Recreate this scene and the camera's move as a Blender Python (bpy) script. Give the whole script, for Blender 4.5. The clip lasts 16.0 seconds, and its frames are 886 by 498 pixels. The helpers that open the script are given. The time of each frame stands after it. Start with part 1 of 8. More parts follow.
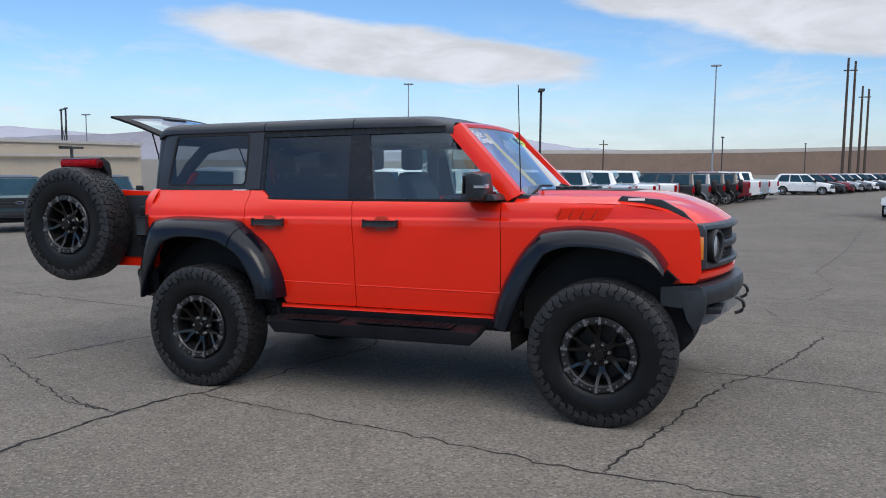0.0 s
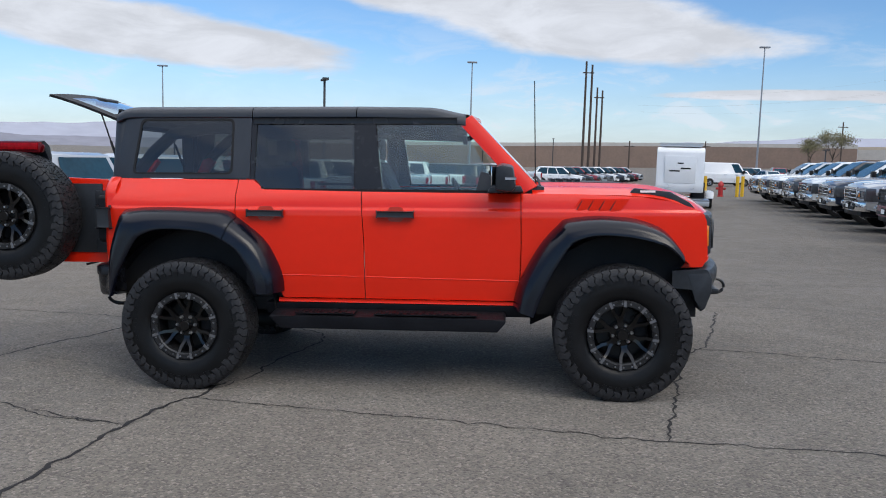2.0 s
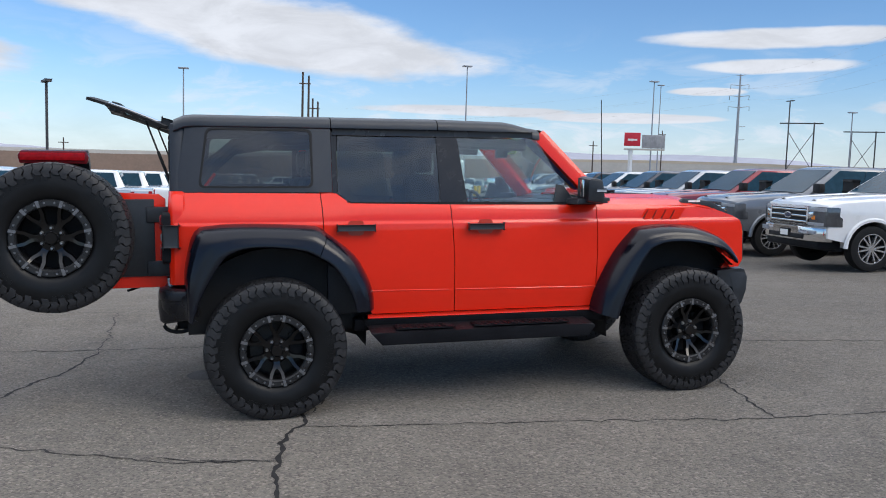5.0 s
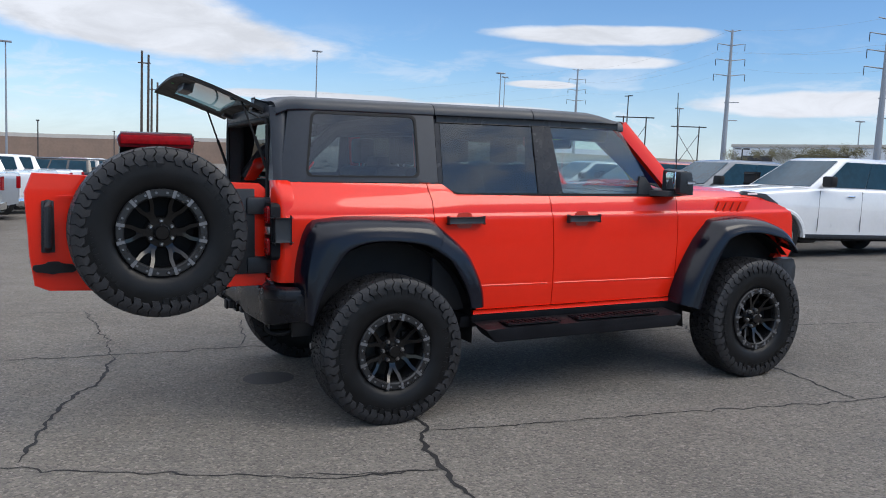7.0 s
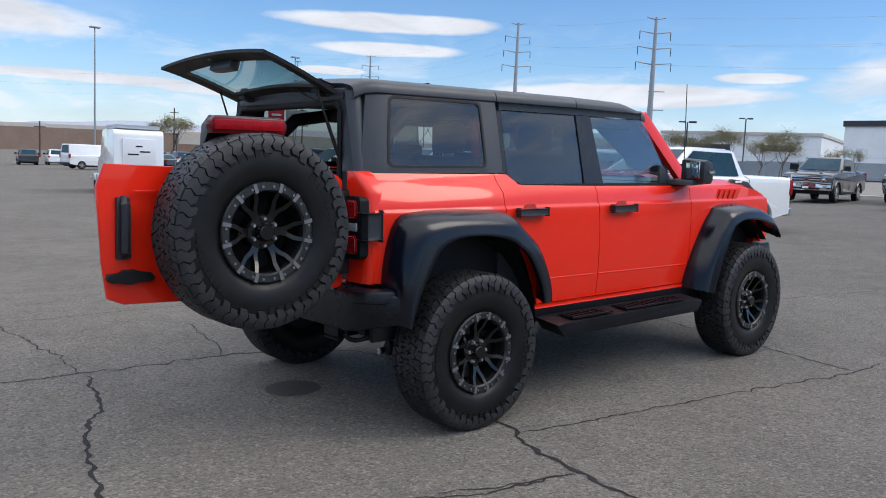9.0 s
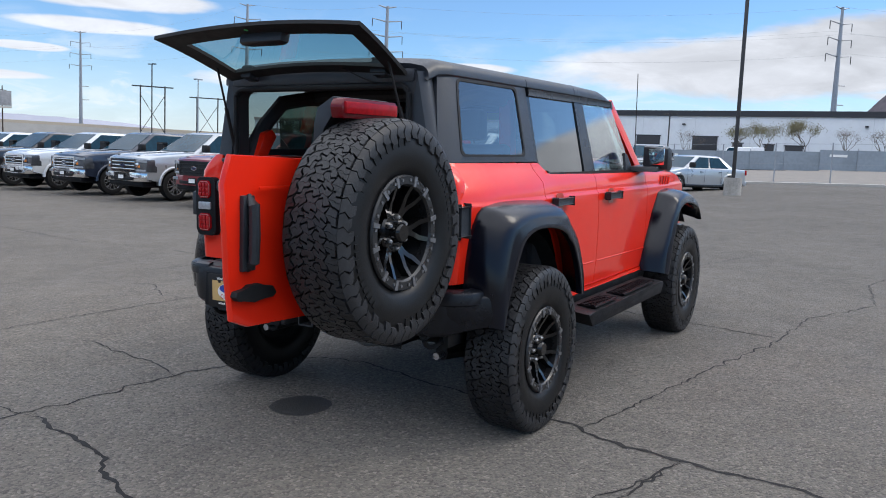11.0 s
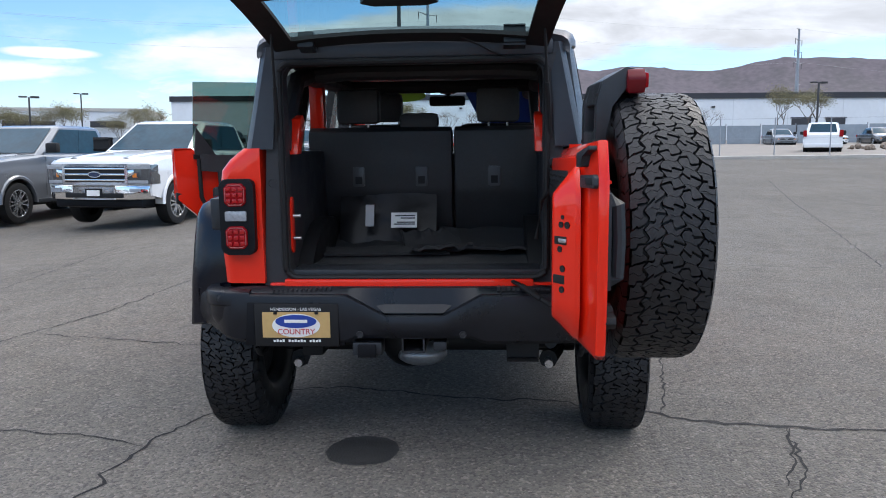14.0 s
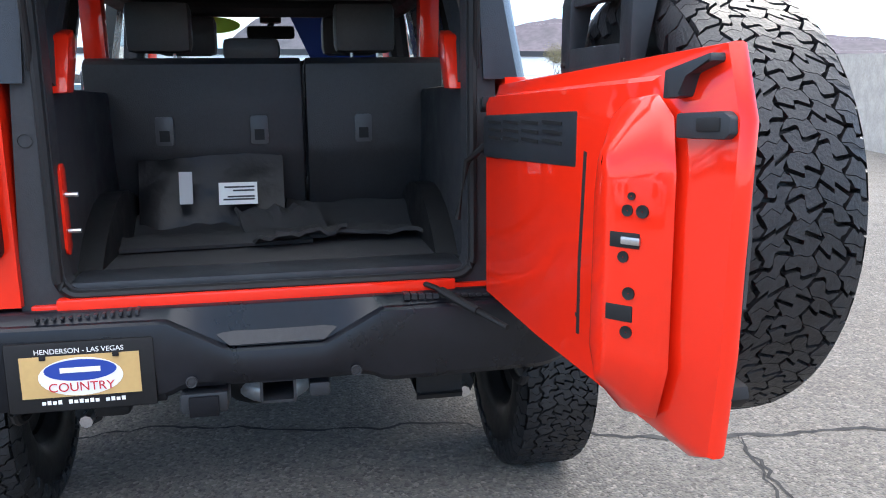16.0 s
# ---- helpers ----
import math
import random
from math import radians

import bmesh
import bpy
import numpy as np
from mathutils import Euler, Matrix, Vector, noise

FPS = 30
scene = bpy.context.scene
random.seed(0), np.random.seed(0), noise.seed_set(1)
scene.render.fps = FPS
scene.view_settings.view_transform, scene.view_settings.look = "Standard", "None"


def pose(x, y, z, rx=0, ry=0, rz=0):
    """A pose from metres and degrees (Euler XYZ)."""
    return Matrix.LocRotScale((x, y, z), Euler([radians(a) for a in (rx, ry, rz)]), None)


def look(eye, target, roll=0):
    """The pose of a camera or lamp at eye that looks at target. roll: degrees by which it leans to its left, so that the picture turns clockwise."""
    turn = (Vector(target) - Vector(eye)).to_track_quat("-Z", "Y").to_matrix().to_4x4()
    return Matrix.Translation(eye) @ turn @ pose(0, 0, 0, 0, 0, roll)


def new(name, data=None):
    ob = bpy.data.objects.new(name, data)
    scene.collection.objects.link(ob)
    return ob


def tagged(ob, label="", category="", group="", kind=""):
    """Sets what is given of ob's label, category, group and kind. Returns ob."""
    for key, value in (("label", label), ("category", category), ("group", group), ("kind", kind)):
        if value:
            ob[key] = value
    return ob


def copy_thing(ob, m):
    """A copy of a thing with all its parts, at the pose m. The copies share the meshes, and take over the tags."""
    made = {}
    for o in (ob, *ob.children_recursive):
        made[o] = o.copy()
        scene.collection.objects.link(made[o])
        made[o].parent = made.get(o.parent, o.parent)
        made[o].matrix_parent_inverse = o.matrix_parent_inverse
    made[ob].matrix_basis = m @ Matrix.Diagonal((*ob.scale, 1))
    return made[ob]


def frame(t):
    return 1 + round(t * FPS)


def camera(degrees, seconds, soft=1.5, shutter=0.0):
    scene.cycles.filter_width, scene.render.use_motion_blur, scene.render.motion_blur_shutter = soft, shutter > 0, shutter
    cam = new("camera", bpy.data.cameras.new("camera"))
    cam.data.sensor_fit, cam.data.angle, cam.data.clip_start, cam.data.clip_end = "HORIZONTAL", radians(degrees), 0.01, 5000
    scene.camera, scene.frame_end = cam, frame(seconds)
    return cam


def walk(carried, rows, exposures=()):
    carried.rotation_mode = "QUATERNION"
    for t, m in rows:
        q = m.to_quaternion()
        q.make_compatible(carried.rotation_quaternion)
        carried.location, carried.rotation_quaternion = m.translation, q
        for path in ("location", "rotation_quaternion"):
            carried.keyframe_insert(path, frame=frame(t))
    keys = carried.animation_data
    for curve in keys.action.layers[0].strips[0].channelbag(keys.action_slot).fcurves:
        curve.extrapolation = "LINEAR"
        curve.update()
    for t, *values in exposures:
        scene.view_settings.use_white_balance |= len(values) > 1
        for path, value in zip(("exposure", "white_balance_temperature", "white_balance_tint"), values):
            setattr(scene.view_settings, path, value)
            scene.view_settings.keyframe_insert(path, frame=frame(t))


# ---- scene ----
cam = camera(56.7, 16.0, soft=1.0)
PATH = [
    (0, (2.404, -5.848, 1.689), (1.66, -4.004, 1.474), 0.5),
    (0.5, (2.0, -5.967, 1.682), (1.351, -4.089, 1.455), 0.7),
    (1, (1.58, -6.16, 1.678), (1.125, -4.226, 1.446), 1.3),
    (1.5, (1.173, -6.232, 1.662), (0.889, -4.266, 1.432), 1.6),
    (2, (0.739, -6.336, 1.672), (0.566, -4.357, 1.442), 1.6),
    (2.5, (0.336, -6.39, 1.67), (0.246, -4.405, 1.445), 1.5),
    (3, (-0.068, -6.427, 1.671), (-0.108, -4.44, 1.455), 1.4),
    (3.5, (-0.481, -6.45, 1.665), (-0.413, -4.463, 1.453), 1.5),
    (4, (-0.892, -6.378, 1.659), (-0.642, -4.404, 1.458), 1.9),
    (4.2, (-1.087, -6.365, 1.636), (-0.779, -4.398, 1.443), 1.8),
    (6.3, (-2.884, -5.75, 1.602), (-2.088, -3.926, 1.409), 2.3),
    (6.5, (-3.03, -5.669, 1.594), (-2.207, -3.856, 1.401), 2.3),
    (7, (-3.378, -5.431, 1.57), (-2.498, -3.646, 1.369), 2.5),
    (7.5, (-3.694, -5.165, 1.56), (-2.683, -3.451, 1.358), 2.9),
    (8, (-4.03, -4.916, 1.547), (-2.901, -3.278, 1.339), 3.0),
    (8.5, (-4.317, -4.618, 1.533), (-3.098, -3.046, 1.325), 2.8),
    (8.7, (-4.447, -4.489, 1.525), (-3.2, -2.939, 1.316), 2.7),
    (10.8, (-5.448, -2.89, 1.47), (-3.765, -1.833, 1.25), 2.5),
    (11, (-5.528, -2.73, 1.457), (-3.815, -1.721, 1.239), 2.4),
    (11.5, (-5.706, -2.299, 1.442), (-3.905, -1.456, 1.226), 2.3),
    (12, (-5.79, -1.868, 1.427), (-3.942, -1.136, 1.211), 2.1),
    (12.5, (-5.868, -1.434, 1.425), (-3.958, -0.882, 1.213), 1.9),
    (13, (-5.833, -1.036, 1.405), (-3.884, -0.64, 1.192), 1.1),
    (13.5, (-5.77, -0.644, 1.4), (-3.8, -0.381, 1.181), 0.5),
    (14, (-5.678, -0.315, 1.408), (-3.696, -0.182, 1.176), -0.1),
    (14.5, (-5.469, -0.146, 1.394), (-3.483, -0.111, 1.16), -0.4),
    (15, (-5.21, -0.014, 1.384), (-3.225, 0.026, 1.147), -0.8),
    (15.5, (-4.85, 0.066, 1.373), (-2.87, -0.067, 1.123), -0.6),
    (16, (-4.455, 0.008, 1.353), (-2.518, -0.364, 1.019), -0.3),
]
walk(cam, [(t, look(eye, target, roll)) for t, eye, target, roll in PATH], exposures=[(0.0, -0.16), (4.0, -0.07), (8.7, 0.06), (11.0, 0.18), (13.0, 0.32), (14.5, 0.55), (15.5, 0.95), (16.0, 1.50)])

# ---- light ----
SKY, CLOUD_LIGHT, SUN_POWER = 0.120, 0.77, 1.25
# long flat clouds: bearing, height, half length, half depth (degrees), tilt
CLOUDS = [(116, 7.3, 16.5, 2.1, 0.105), (86, 9.0, 15, 2.7, 0.11), (97, 10.6, 8, 1.6, 0.05), (74, 4.3, 9, 0.45, 0.0), (53.6, 9.1, 8.2, 0.72, 0.0), (53.8, 7.35, 5.8, 0.55, 0.0), (57.5, 5.8, 2.8, 0.32, 0.0),
          (38, 4.9, 12, 0.95, -0.02), (29, 6.2, 3.4, 0.42, 0.0), (62, 4.0, 7, 0.4, 0.0), (4, 7.4, 23, 2.7, -0.07), (-16, 8.8, 17, 2.6, 0.0), (-6, 4.6, 12, 0.6, 0.03)]

SUN_DIR = Vector((0.50, -0.56, 0.66)).normalized()   # towards the sun, behind thin cloud


def node(nt, kind, **inputs):
    n = nt.nodes.new(kind)
    for k, v in inputs.items():
        n.inputs[k.replace("_", " ")].default_value = v
    return n


def maths(nt, op, a, b=None, clamp=False):
    n = nt.nodes.new("ShaderNodeMath")
    n.operation, n.use_clamp = op, clamp
    for i, v in enumerate((a, b)):
        if v is None:
            continue
        if isinstance(v, (int, float)):
            n.inputs[i].default_value = v
        else:
            nt.links.new(v, n.inputs[i])
    return n.outputs[0]


def ramp(nt, value, lo, hi, a=0.0, b=1.0):
    n = nt.nodes.new("ShaderNodeMapRange")
    n.interpolation_type = "SMOOTHSTEP"
    for i, v in zip((1, 2, 3, 4), (lo, hi, a, b)):
        n.inputs[i].default_value = v
    nt.links.new(value, n.inputs[0])
    return n.outputs[0]


def mixed(nt, fac, a, b):
    n = nt.nodes.new("ShaderNodeMix")
    n.data_type = "RGBA"
    for sock, v in ((n.inputs[0], fac), (n.inputs[6], a), (n.inputs[7], b)):
        if isinstance(v, (int, float)):
            sock.default_value = v
        elif isinstance(v, tuple):
            sock.default_value = (*v[:3], 1)
        else:
            nt.links.new(v, sock)
    return n.outputs[2]


# sky: clear blue with long flat clouds
world = bpy.data.worlds.new("sky")
scene.world = world
world.use_nodes = True
wt = world.node_tree
wt.nodes.clear()
sky = wt.nodes.new("ShaderNodeTexSky")
sky.sky_type, sky.sun_disc = "NISHITA", False
sky.sun_elevation = math.asin(SUN_DIR.z)
sky.sun_rotation = math.atan2(SUN_DIR.x, SUN_DIR.y)
sky.altitude, sky.dust_density, sky.ozone_density = 600, 0.3, 1.6
coord = wt.nodes.new("ShaderNodeTexCoord")
sep = wt.nodes.new("ShaderNodeSeparateXYZ")
wt.links.new(coord.outputs["Generated"], sep.inputs[0])
az = maths(wt, "MULTIPLY", maths(wt, "ARCTAN2", sep.outputs[1], sep.outputs[0]), 57.296)
el = maths(wt, "MULTIPLY", maths(wt, "ARCSINE", sep.outputs[2]), 57.296)
cvec = wt.nodes.new("ShaderNodeCombineXYZ")
wt.links.new(maths(wt, "MULTIPLY", az, 0.07), cvec.inputs[0])
wt.links.new(maths(wt, "MULTIPLY", el, 0.22), cvec.inputs[1])
warp = node(wt, "ShaderNodeTexNoise", Scale=1.6, Detail=7.0, Roughness=0.6)
wt.links.new(cvec.outputs[0], warp.inputs["Vector"])
wob = maths(wt, "SUBTRACT", warp.outputs[0], 0.5)
cirrus = node(wt, "ShaderNodeTexNoise", Scale=2.3, Detail=9.0, Roughness=0.62, Distortion=0.5)
wt.links.new(cvec.outputs[0], cirrus.inputs["Vector"])


def cloud(a0, e0, half_w, half_h, slope=0.0, edge=0.55, ragged=1.5):
    """One long flat cloud round the bearing a0 and height e0, in degrees; slope: its tilt."""
    da = maths(wt, "SUBTRACT", az, a0)
    de = maths(wt, "SUBTRACT", maths(wt, "SUBTRACT", el, e0), maths(wt, "MULTIPLY", da, slope))
    u = maths(wt, "POWER", maths(wt, "ABSOLUTE", maths(wt, "DIVIDE", da, half_w)), 2.0)
    v = maths(wt, "POWER", maths(wt, "ABSOLUTE", maths(wt, "DIVIDE", de, half_h)), 2.0)
    d = maths(wt, "ADD", maths(wt, "ADD", u, v), maths(wt, "MULTIPLY", wob, ragged))
    return ramp(wt, d, 1.0, 1.0 - edge)


cover = None
for spec in CLOUDS:
    c = cloud(*spec)
    cover = c if cover is None else maths(wt, "MAXIMUM", cover, c)
# haze of thin streaks towards the horizon, and a wide bright sheet where the sun stands
low = maths(wt, "MULTIPLY", ramp(wt, el, 11.0, 1.0), ramp(wt, cirrus.outputs[0], 0.46, 0.66))
low = maths(wt, "MAXIMUM", low, ramp(wt, el, 8.0, -1.5, 0.0, 0.95))
dot = wt.nodes.new("ShaderNodeVectorMath")
dot.operation = "DOT_PRODUCT"
wt.links.new(coord.outputs["Generated"], dot.inputs[0])
dot.inputs[1].default_value = SUN_DIR
near_sun = ramp(wt, dot.outputs["Value"], 0.84, 0.985)
sheet_c = maths(wt, "MULTIPLY", near_sun, ramp(wt, cirrus.outputs[0], 0.36, 0.60))
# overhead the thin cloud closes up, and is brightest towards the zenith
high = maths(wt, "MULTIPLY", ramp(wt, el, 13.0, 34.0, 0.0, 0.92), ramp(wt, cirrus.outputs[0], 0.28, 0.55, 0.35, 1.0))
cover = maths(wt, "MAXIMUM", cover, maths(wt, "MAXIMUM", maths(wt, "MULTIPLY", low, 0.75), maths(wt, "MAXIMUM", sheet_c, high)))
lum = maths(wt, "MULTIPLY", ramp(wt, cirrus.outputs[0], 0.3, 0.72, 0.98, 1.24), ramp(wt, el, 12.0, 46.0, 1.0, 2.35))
lum = maths(wt, "ADD", lum, maths(wt, "MULTIPLY", ramp(wt, dot.outputs["Value"], 0.7, 0.98), 0.40))
lum = maths(wt, "ADD", lum, maths(wt, "MULTIPLY", ramp(wt, dot.outputs["Value"], 0.25, 0.60), 0.08))
# grey undersides of the clouds that stand against the sun
belly = node(wt, "ShaderNodeTexNoise", Scale=1.15, Detail=6.0, Roughness=0.55, Distortion=0.35)
wt.links.new(cvec.outputs[0], belly.inputs["Vector"])
against = maths(wt, "MULTIPLY", ramp(wt, dot.outputs["Value"], 0.25, 0.60), ramp(wt, el, 26.0, 12.0))
lum = maths(wt, "MULTIPLY", lum, maths(wt, "SUBTRACT", 1.0, maths(wt, "MULTIPLY", against, ramp(wt, belly.outputs[0], 0.62, 0.38, 0.10, 0.34))))
white = wt.nodes.new("ShaderNodeVectorMath")
white.operation = "SCALE"
white.inputs[0].default_value = (0.89, 0.935, 1.03)
wt.links.new(lum, white.inputs["Scale"])
bg_sky = wt.nodes.new("ShaderNodeBackground")
tint = wt.nodes.new("ShaderNodeVectorMath")
tint.operation = "MULTIPLY"
wt.links.new(sky.outputs[0], tint.inputs[0])
tint.inputs[1].default_value = (0.74, 0.97, 1.22)
wt.links.new(tint.outputs[0], bg_sky.inputs[0])
bg_sky.inputs[1].default_value = SKY
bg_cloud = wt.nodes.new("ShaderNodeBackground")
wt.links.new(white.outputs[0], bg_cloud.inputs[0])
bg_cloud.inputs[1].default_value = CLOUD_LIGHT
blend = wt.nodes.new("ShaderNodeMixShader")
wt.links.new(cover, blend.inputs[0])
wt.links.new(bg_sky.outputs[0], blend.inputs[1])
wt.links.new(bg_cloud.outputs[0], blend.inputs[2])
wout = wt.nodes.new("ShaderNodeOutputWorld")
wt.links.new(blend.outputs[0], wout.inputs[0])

sun = new("sun", bpy.data.lights.new("sun", "SUN"))
sun.data.energy, sun.data.angle, sun.data.color = SUN_POWER, radians(30), (1.0, 0.92, 0.80)
sun.matrix_world = look(SUN_DIR * 50, (0, 0, 0))

# ---- materials ----
MATS = {}


def material(name, color, rough=0.5, metal=0.0, coat=0.0, vary=0.0, scale=8.0, bump=0.0, bump_scale=60.0, color2=None, spec=0.5):
    """A plain surface with two scales of mottling, and fine relief."""
    if name in MATS:
        return MATS[name]
    m = bpy.data.materials.new(name)
    m.use_nodes = True
    nt = m.node_tree
    p = nt.nodes["Principled BSDF"]
    p.inputs["Base Color"].default_value = (*color, 1)
    p.inputs["Roughness"].default_value = rough
    p.inputs["Metallic"].default_value = metal
    p.inputs["Coat Weight"].default_value = coat
    p.inputs["Coat Roughness"].default_value = 0.03
    p.inputs["Specular IOR Level"].default_value = spec
    tc = nt.nodes.new("ShaderNodeTexCoord")
    if vary or color2:
        n1 = node(nt, "ShaderNodeTexNoise", Scale=scale, Detail=6.0, Roughness=0.6)
        n2 = node(nt, "ShaderNodeTexNoise", Scale=scale * 7, Detail=4.0)
        for n in (n1, n2):
            nt.links.new(tc.outputs["Object"], n.inputs["Vector"])
        f = maths(nt, "ADD", maths(nt, "MULTIPLY", n1.outputs[0], 0.65), maths(nt, "MULTIPLY", n2.outputs[0], 0.35))
        f = ramp(nt, f, 0.32, 0.68)
        c2 = color2 or tuple(c * (1 - vary) for c in color)
        nt.links.new(mixed(nt, f, c2, tuple(min(1, c * (1 + vary * 0.6)) for c in color)), p.inputs["Base Color"])
        nt.links.new(ramp(nt, n1.outputs[0], 0.3, 0.7, max(0.02, rough * 0.85), min(1, rough * 1.15)), p.inputs["Roughness"])
    if bump:
        nb = node(nt, "ShaderNodeTexNoise", Scale=bump_scale, Detail=5.0)
        nt.links.new(tc.outputs["Object"], nb.inputs["Vector"])
        b = nt.nodes.new("ShaderNodeBump")
        b.inputs["Strength"].default_value, b.inputs["Distance"].default_value = bump, 0.01
        nt.links.new(nb.outputs[0], b.inputs["Height"])
        nt.links.new(b.outputs[0], p.inputs["Normal"])
    MATS[name] = m
    return m


def glass_material(name, tint, opacity, rough=0.0):
    """Thin sheet glass: clear or tinted by transparency, with its own mirror gloss."""
    if name in MATS:
        return MATS[name]
    m = bpy.data.materials.new(name)
    m.use_nodes = True
    nt = m.node_tree
    nt.nodes.clear()
    tr = nt.nodes.new("ShaderNodeBsdfTransparent")
    tr.inputs[0].default_value = (*tint, 1)
    gl = nt.nodes.new("ShaderNodeBsdfGlossy")
    gl.inputs["Roughness"].default_value = rough
    gl.inputs["Color"].default_value = (1, 1, 1, 1)
    lw = nt.nodes.new("ShaderNodeLayerWeight")
    lw.inputs["Blend"].default_value = 0.5
    fr = maths(nt, "ADD", maths(nt, "MULTIPLY", maths(nt, "POWER", lw.outputs["Facing"], 4.0), 0.9), 0.043)
    mx = nt.nodes.new("ShaderNodeMixShader")
    nt.links.new(maths(nt, "MULTIPLY", fr, opacity, clamp=True), mx.inputs[0])
    nt.links.new(tr.outputs[0], mx.inputs[1])
    nt.links.new(gl.outputs[0], mx.inputs[2])
    out = nt.nodes.new("ShaderNodeOutputMaterial")
    nt.links.new(mx.outputs[0], out.inputs[0])
    MATS[name] = m
    return m


def asphalt_material():
    m = bpy.data.materials.new("asphalt")
    m.use_nodes = True
    nt = m.node_tree
    p = nt.nodes["Principled BSDF"]
    tc = nt.nodes.new("ShaderNodeTexCoord")

    def noise_at(scale, detail=5.0, rough=0.6):
        n = node(nt, "ShaderNodeTexNoise", Scale=scale, Detail=detail, Roughness=rough)
        nt.links.new(tc.outputs["Object"], n.inputs["Vector"])
        return n.outputs[0]

    vor = node(nt, "ShaderNodeTexVoronoi", Scale=70.0)
    nt.links.new(tc.outputs["Object"], vor.inputs["Vector"])
    stone = ramp(nt, vor.outputs["Distance"], 0.0, 0.75, 1.0, 0.0)
    rnd = nt.nodes.new("ShaderNodeSeparateColor")
    nt.links.new(vor.outputs["Color"], rnd.inputs[0])
    base = mixed(nt, ramp(nt, noise_at(0.35), 0.35, 0.68), (0.148, 0.133, 0.115), (0.186, 0.167, 0.144))
    # worn pale lanes and dark binder patches
    base = mixed(nt, maths(nt, "MULTIPLY", ramp(nt, noise_at(2.2, 8.0), 0.4, 0.75), 0.40), base, (0.100, 0.091, 0.080))
    base = mixed(nt, maths(nt, "MULTIPLY", ramp(nt, noise_at(6.5, 6.0), 0.48, 0.72), 0.30), base, (0.19, 0.168, 0.14))
    # pale and dark stones
    base = mixed(nt, maths(nt, "MULTIPLY", ramp(nt, rnd.outputs[0], 0.72, 0.98), 0.48), base, (0.34, 0.30, 0.255))
    base = mixed(nt, maths(nt, "MULTIPLY", ramp(nt, rnd.outputs[1], 0.55, 0.95), 0.56), base, (0.062, 0.057, 0.052))
    base = mixed(nt, maths(nt, "MULTIPLY", ramp(nt, noise_at(38.0, 6.0), 0.45, 0.7), 0.30), base, (0.10, 0.094, 0.088))
    base = mixed(nt, maths(nt, "MULTIPLY", ramp(nt, noise_at(55.0, 2.0, 0.5), 0.60, 0.68), 0.38), base, (0.27, 0.24, 0.205))
    base = mixed(nt, maths(nt, "MULTIPLY", ramp(nt, noise_at(47.0, 2.0, 0.5), 0.58, 0.66), 0.45), base, (0.055, 0.051, 0.048))
    # old oil drips
    drip = maths(nt, "MULTIPLY", ramp(nt, noise_at(1.1, 2.0), 0.66, 0.74), ramp(nt, noise_at(9.0), 0.5, 0.62))
    base = mixed(nt, maths(nt, "MULTIPLY", drip, 0.5), base, (0.05, 0.05, 0.05))
    nt.links.new(base, p.inputs["Base Color"])
    nt.links.new(ramp(nt, noise_at(3.0), 0.3, 0.7, 0.66, 0.84), p.inputs["Roughness"])
    p.inputs["Specular IOR Level"].default_value = 0.12
    p.inputs["Diffuse Roughness"].default_value = 1.0
    b = nt.nodes.new("ShaderNodeBump")
    b.inputs["Strength"].default_value, b.inputs["Distance"].default_value = 0.85, 0.005
    nt.links.new(maths(nt, "ADD", stone, maths(nt, "MULTIPLY", noise_at(30.0), 0.8)), b.inputs["Height"])
    nt.links.new(b.outputs[0], p.inputs["Normal"])
    return m


RED = material("orange_red_paint", (0.78, 0.021, 0.0055), 0.35, spec=0.1, coat=0.8, vary=0.03, scale=3)
PLASTIC = material("black_textured_plastic", (0.024, 0.027, 0.032), 0.36, vary=0.25, scale=5, bump=0.12, bump_scale=500, spec=0.35)
FLARE = material("satin_black_flare", (0.0045, 0.0055, 0.011), 0.16, spec=0.36, vary=0.2, scale=4, bump=0.05, bump_scale=400)
BUMPER = material("satin_black_bumper", (0.009, 0.010, 0.014), 0.30, vary=0.25, scale=5, bump=0.08, bump_scale=450, spec=0.35)
TOP = material("dark_grey_hardtop", (0.020, 0.024, 0.032), 0.38, vary=0.12, scale=6, bump=0.15, bump_scale=350)
PILLAR = material("gloss_black_pillar", (0.012, 0.0125, 0.015), 0.25, vary=0.15, scale=8, spec=0.4)
BLACK = material("matt_black", (0.011, 0.011, 0.012), 0.6, vary=0.2, spec=0.3)
TRIM = material("soft_black_trim", (0.032, 0.033, 0.037), 0.55, spec=0.35, vary=0.2, scale=10, bump=0.1, bump_scale=300)
BOARD = material("black_board_plastic", (0.008, 0.0085, 0.011), 0.50, spec=0.16, vary=0.25, scale=6, bump=0.1, bump_scale=400)
RUBBER = material("tyre_rubber", (0.0095, 0.0095, 0.010), 0.6, spec=0.24, vary=0.35, scale=9, bump=0.2, bump_scale=120)
# tread blocks: the sky's sheen is put into a lighter rubber colour
TREAD = material("worn_tread_rubber", (0.021, 0.021, 0.023), 0.48, spec=0.35, vary=0.45, scale=14, bump=0.25, bump_scale=160)
RUBBER_WALL = material("tyre_sidewall", (0.0065, 0.0065, 0.007), 0.42, spec=0.26, vary=0.3, scale=12, bump=0.08, bump_scale=160)
RIM = material("gloss_black_alloy", (0.0045, 0.0045, 0.005), 0.12, coat=0.35, spec=0.3, vary=0.2)
NOTCH = material("worn_ring_notch", (0.20, 0.20, 0.21), 0.4, metal=0.6, vary=0.3, scale=30)
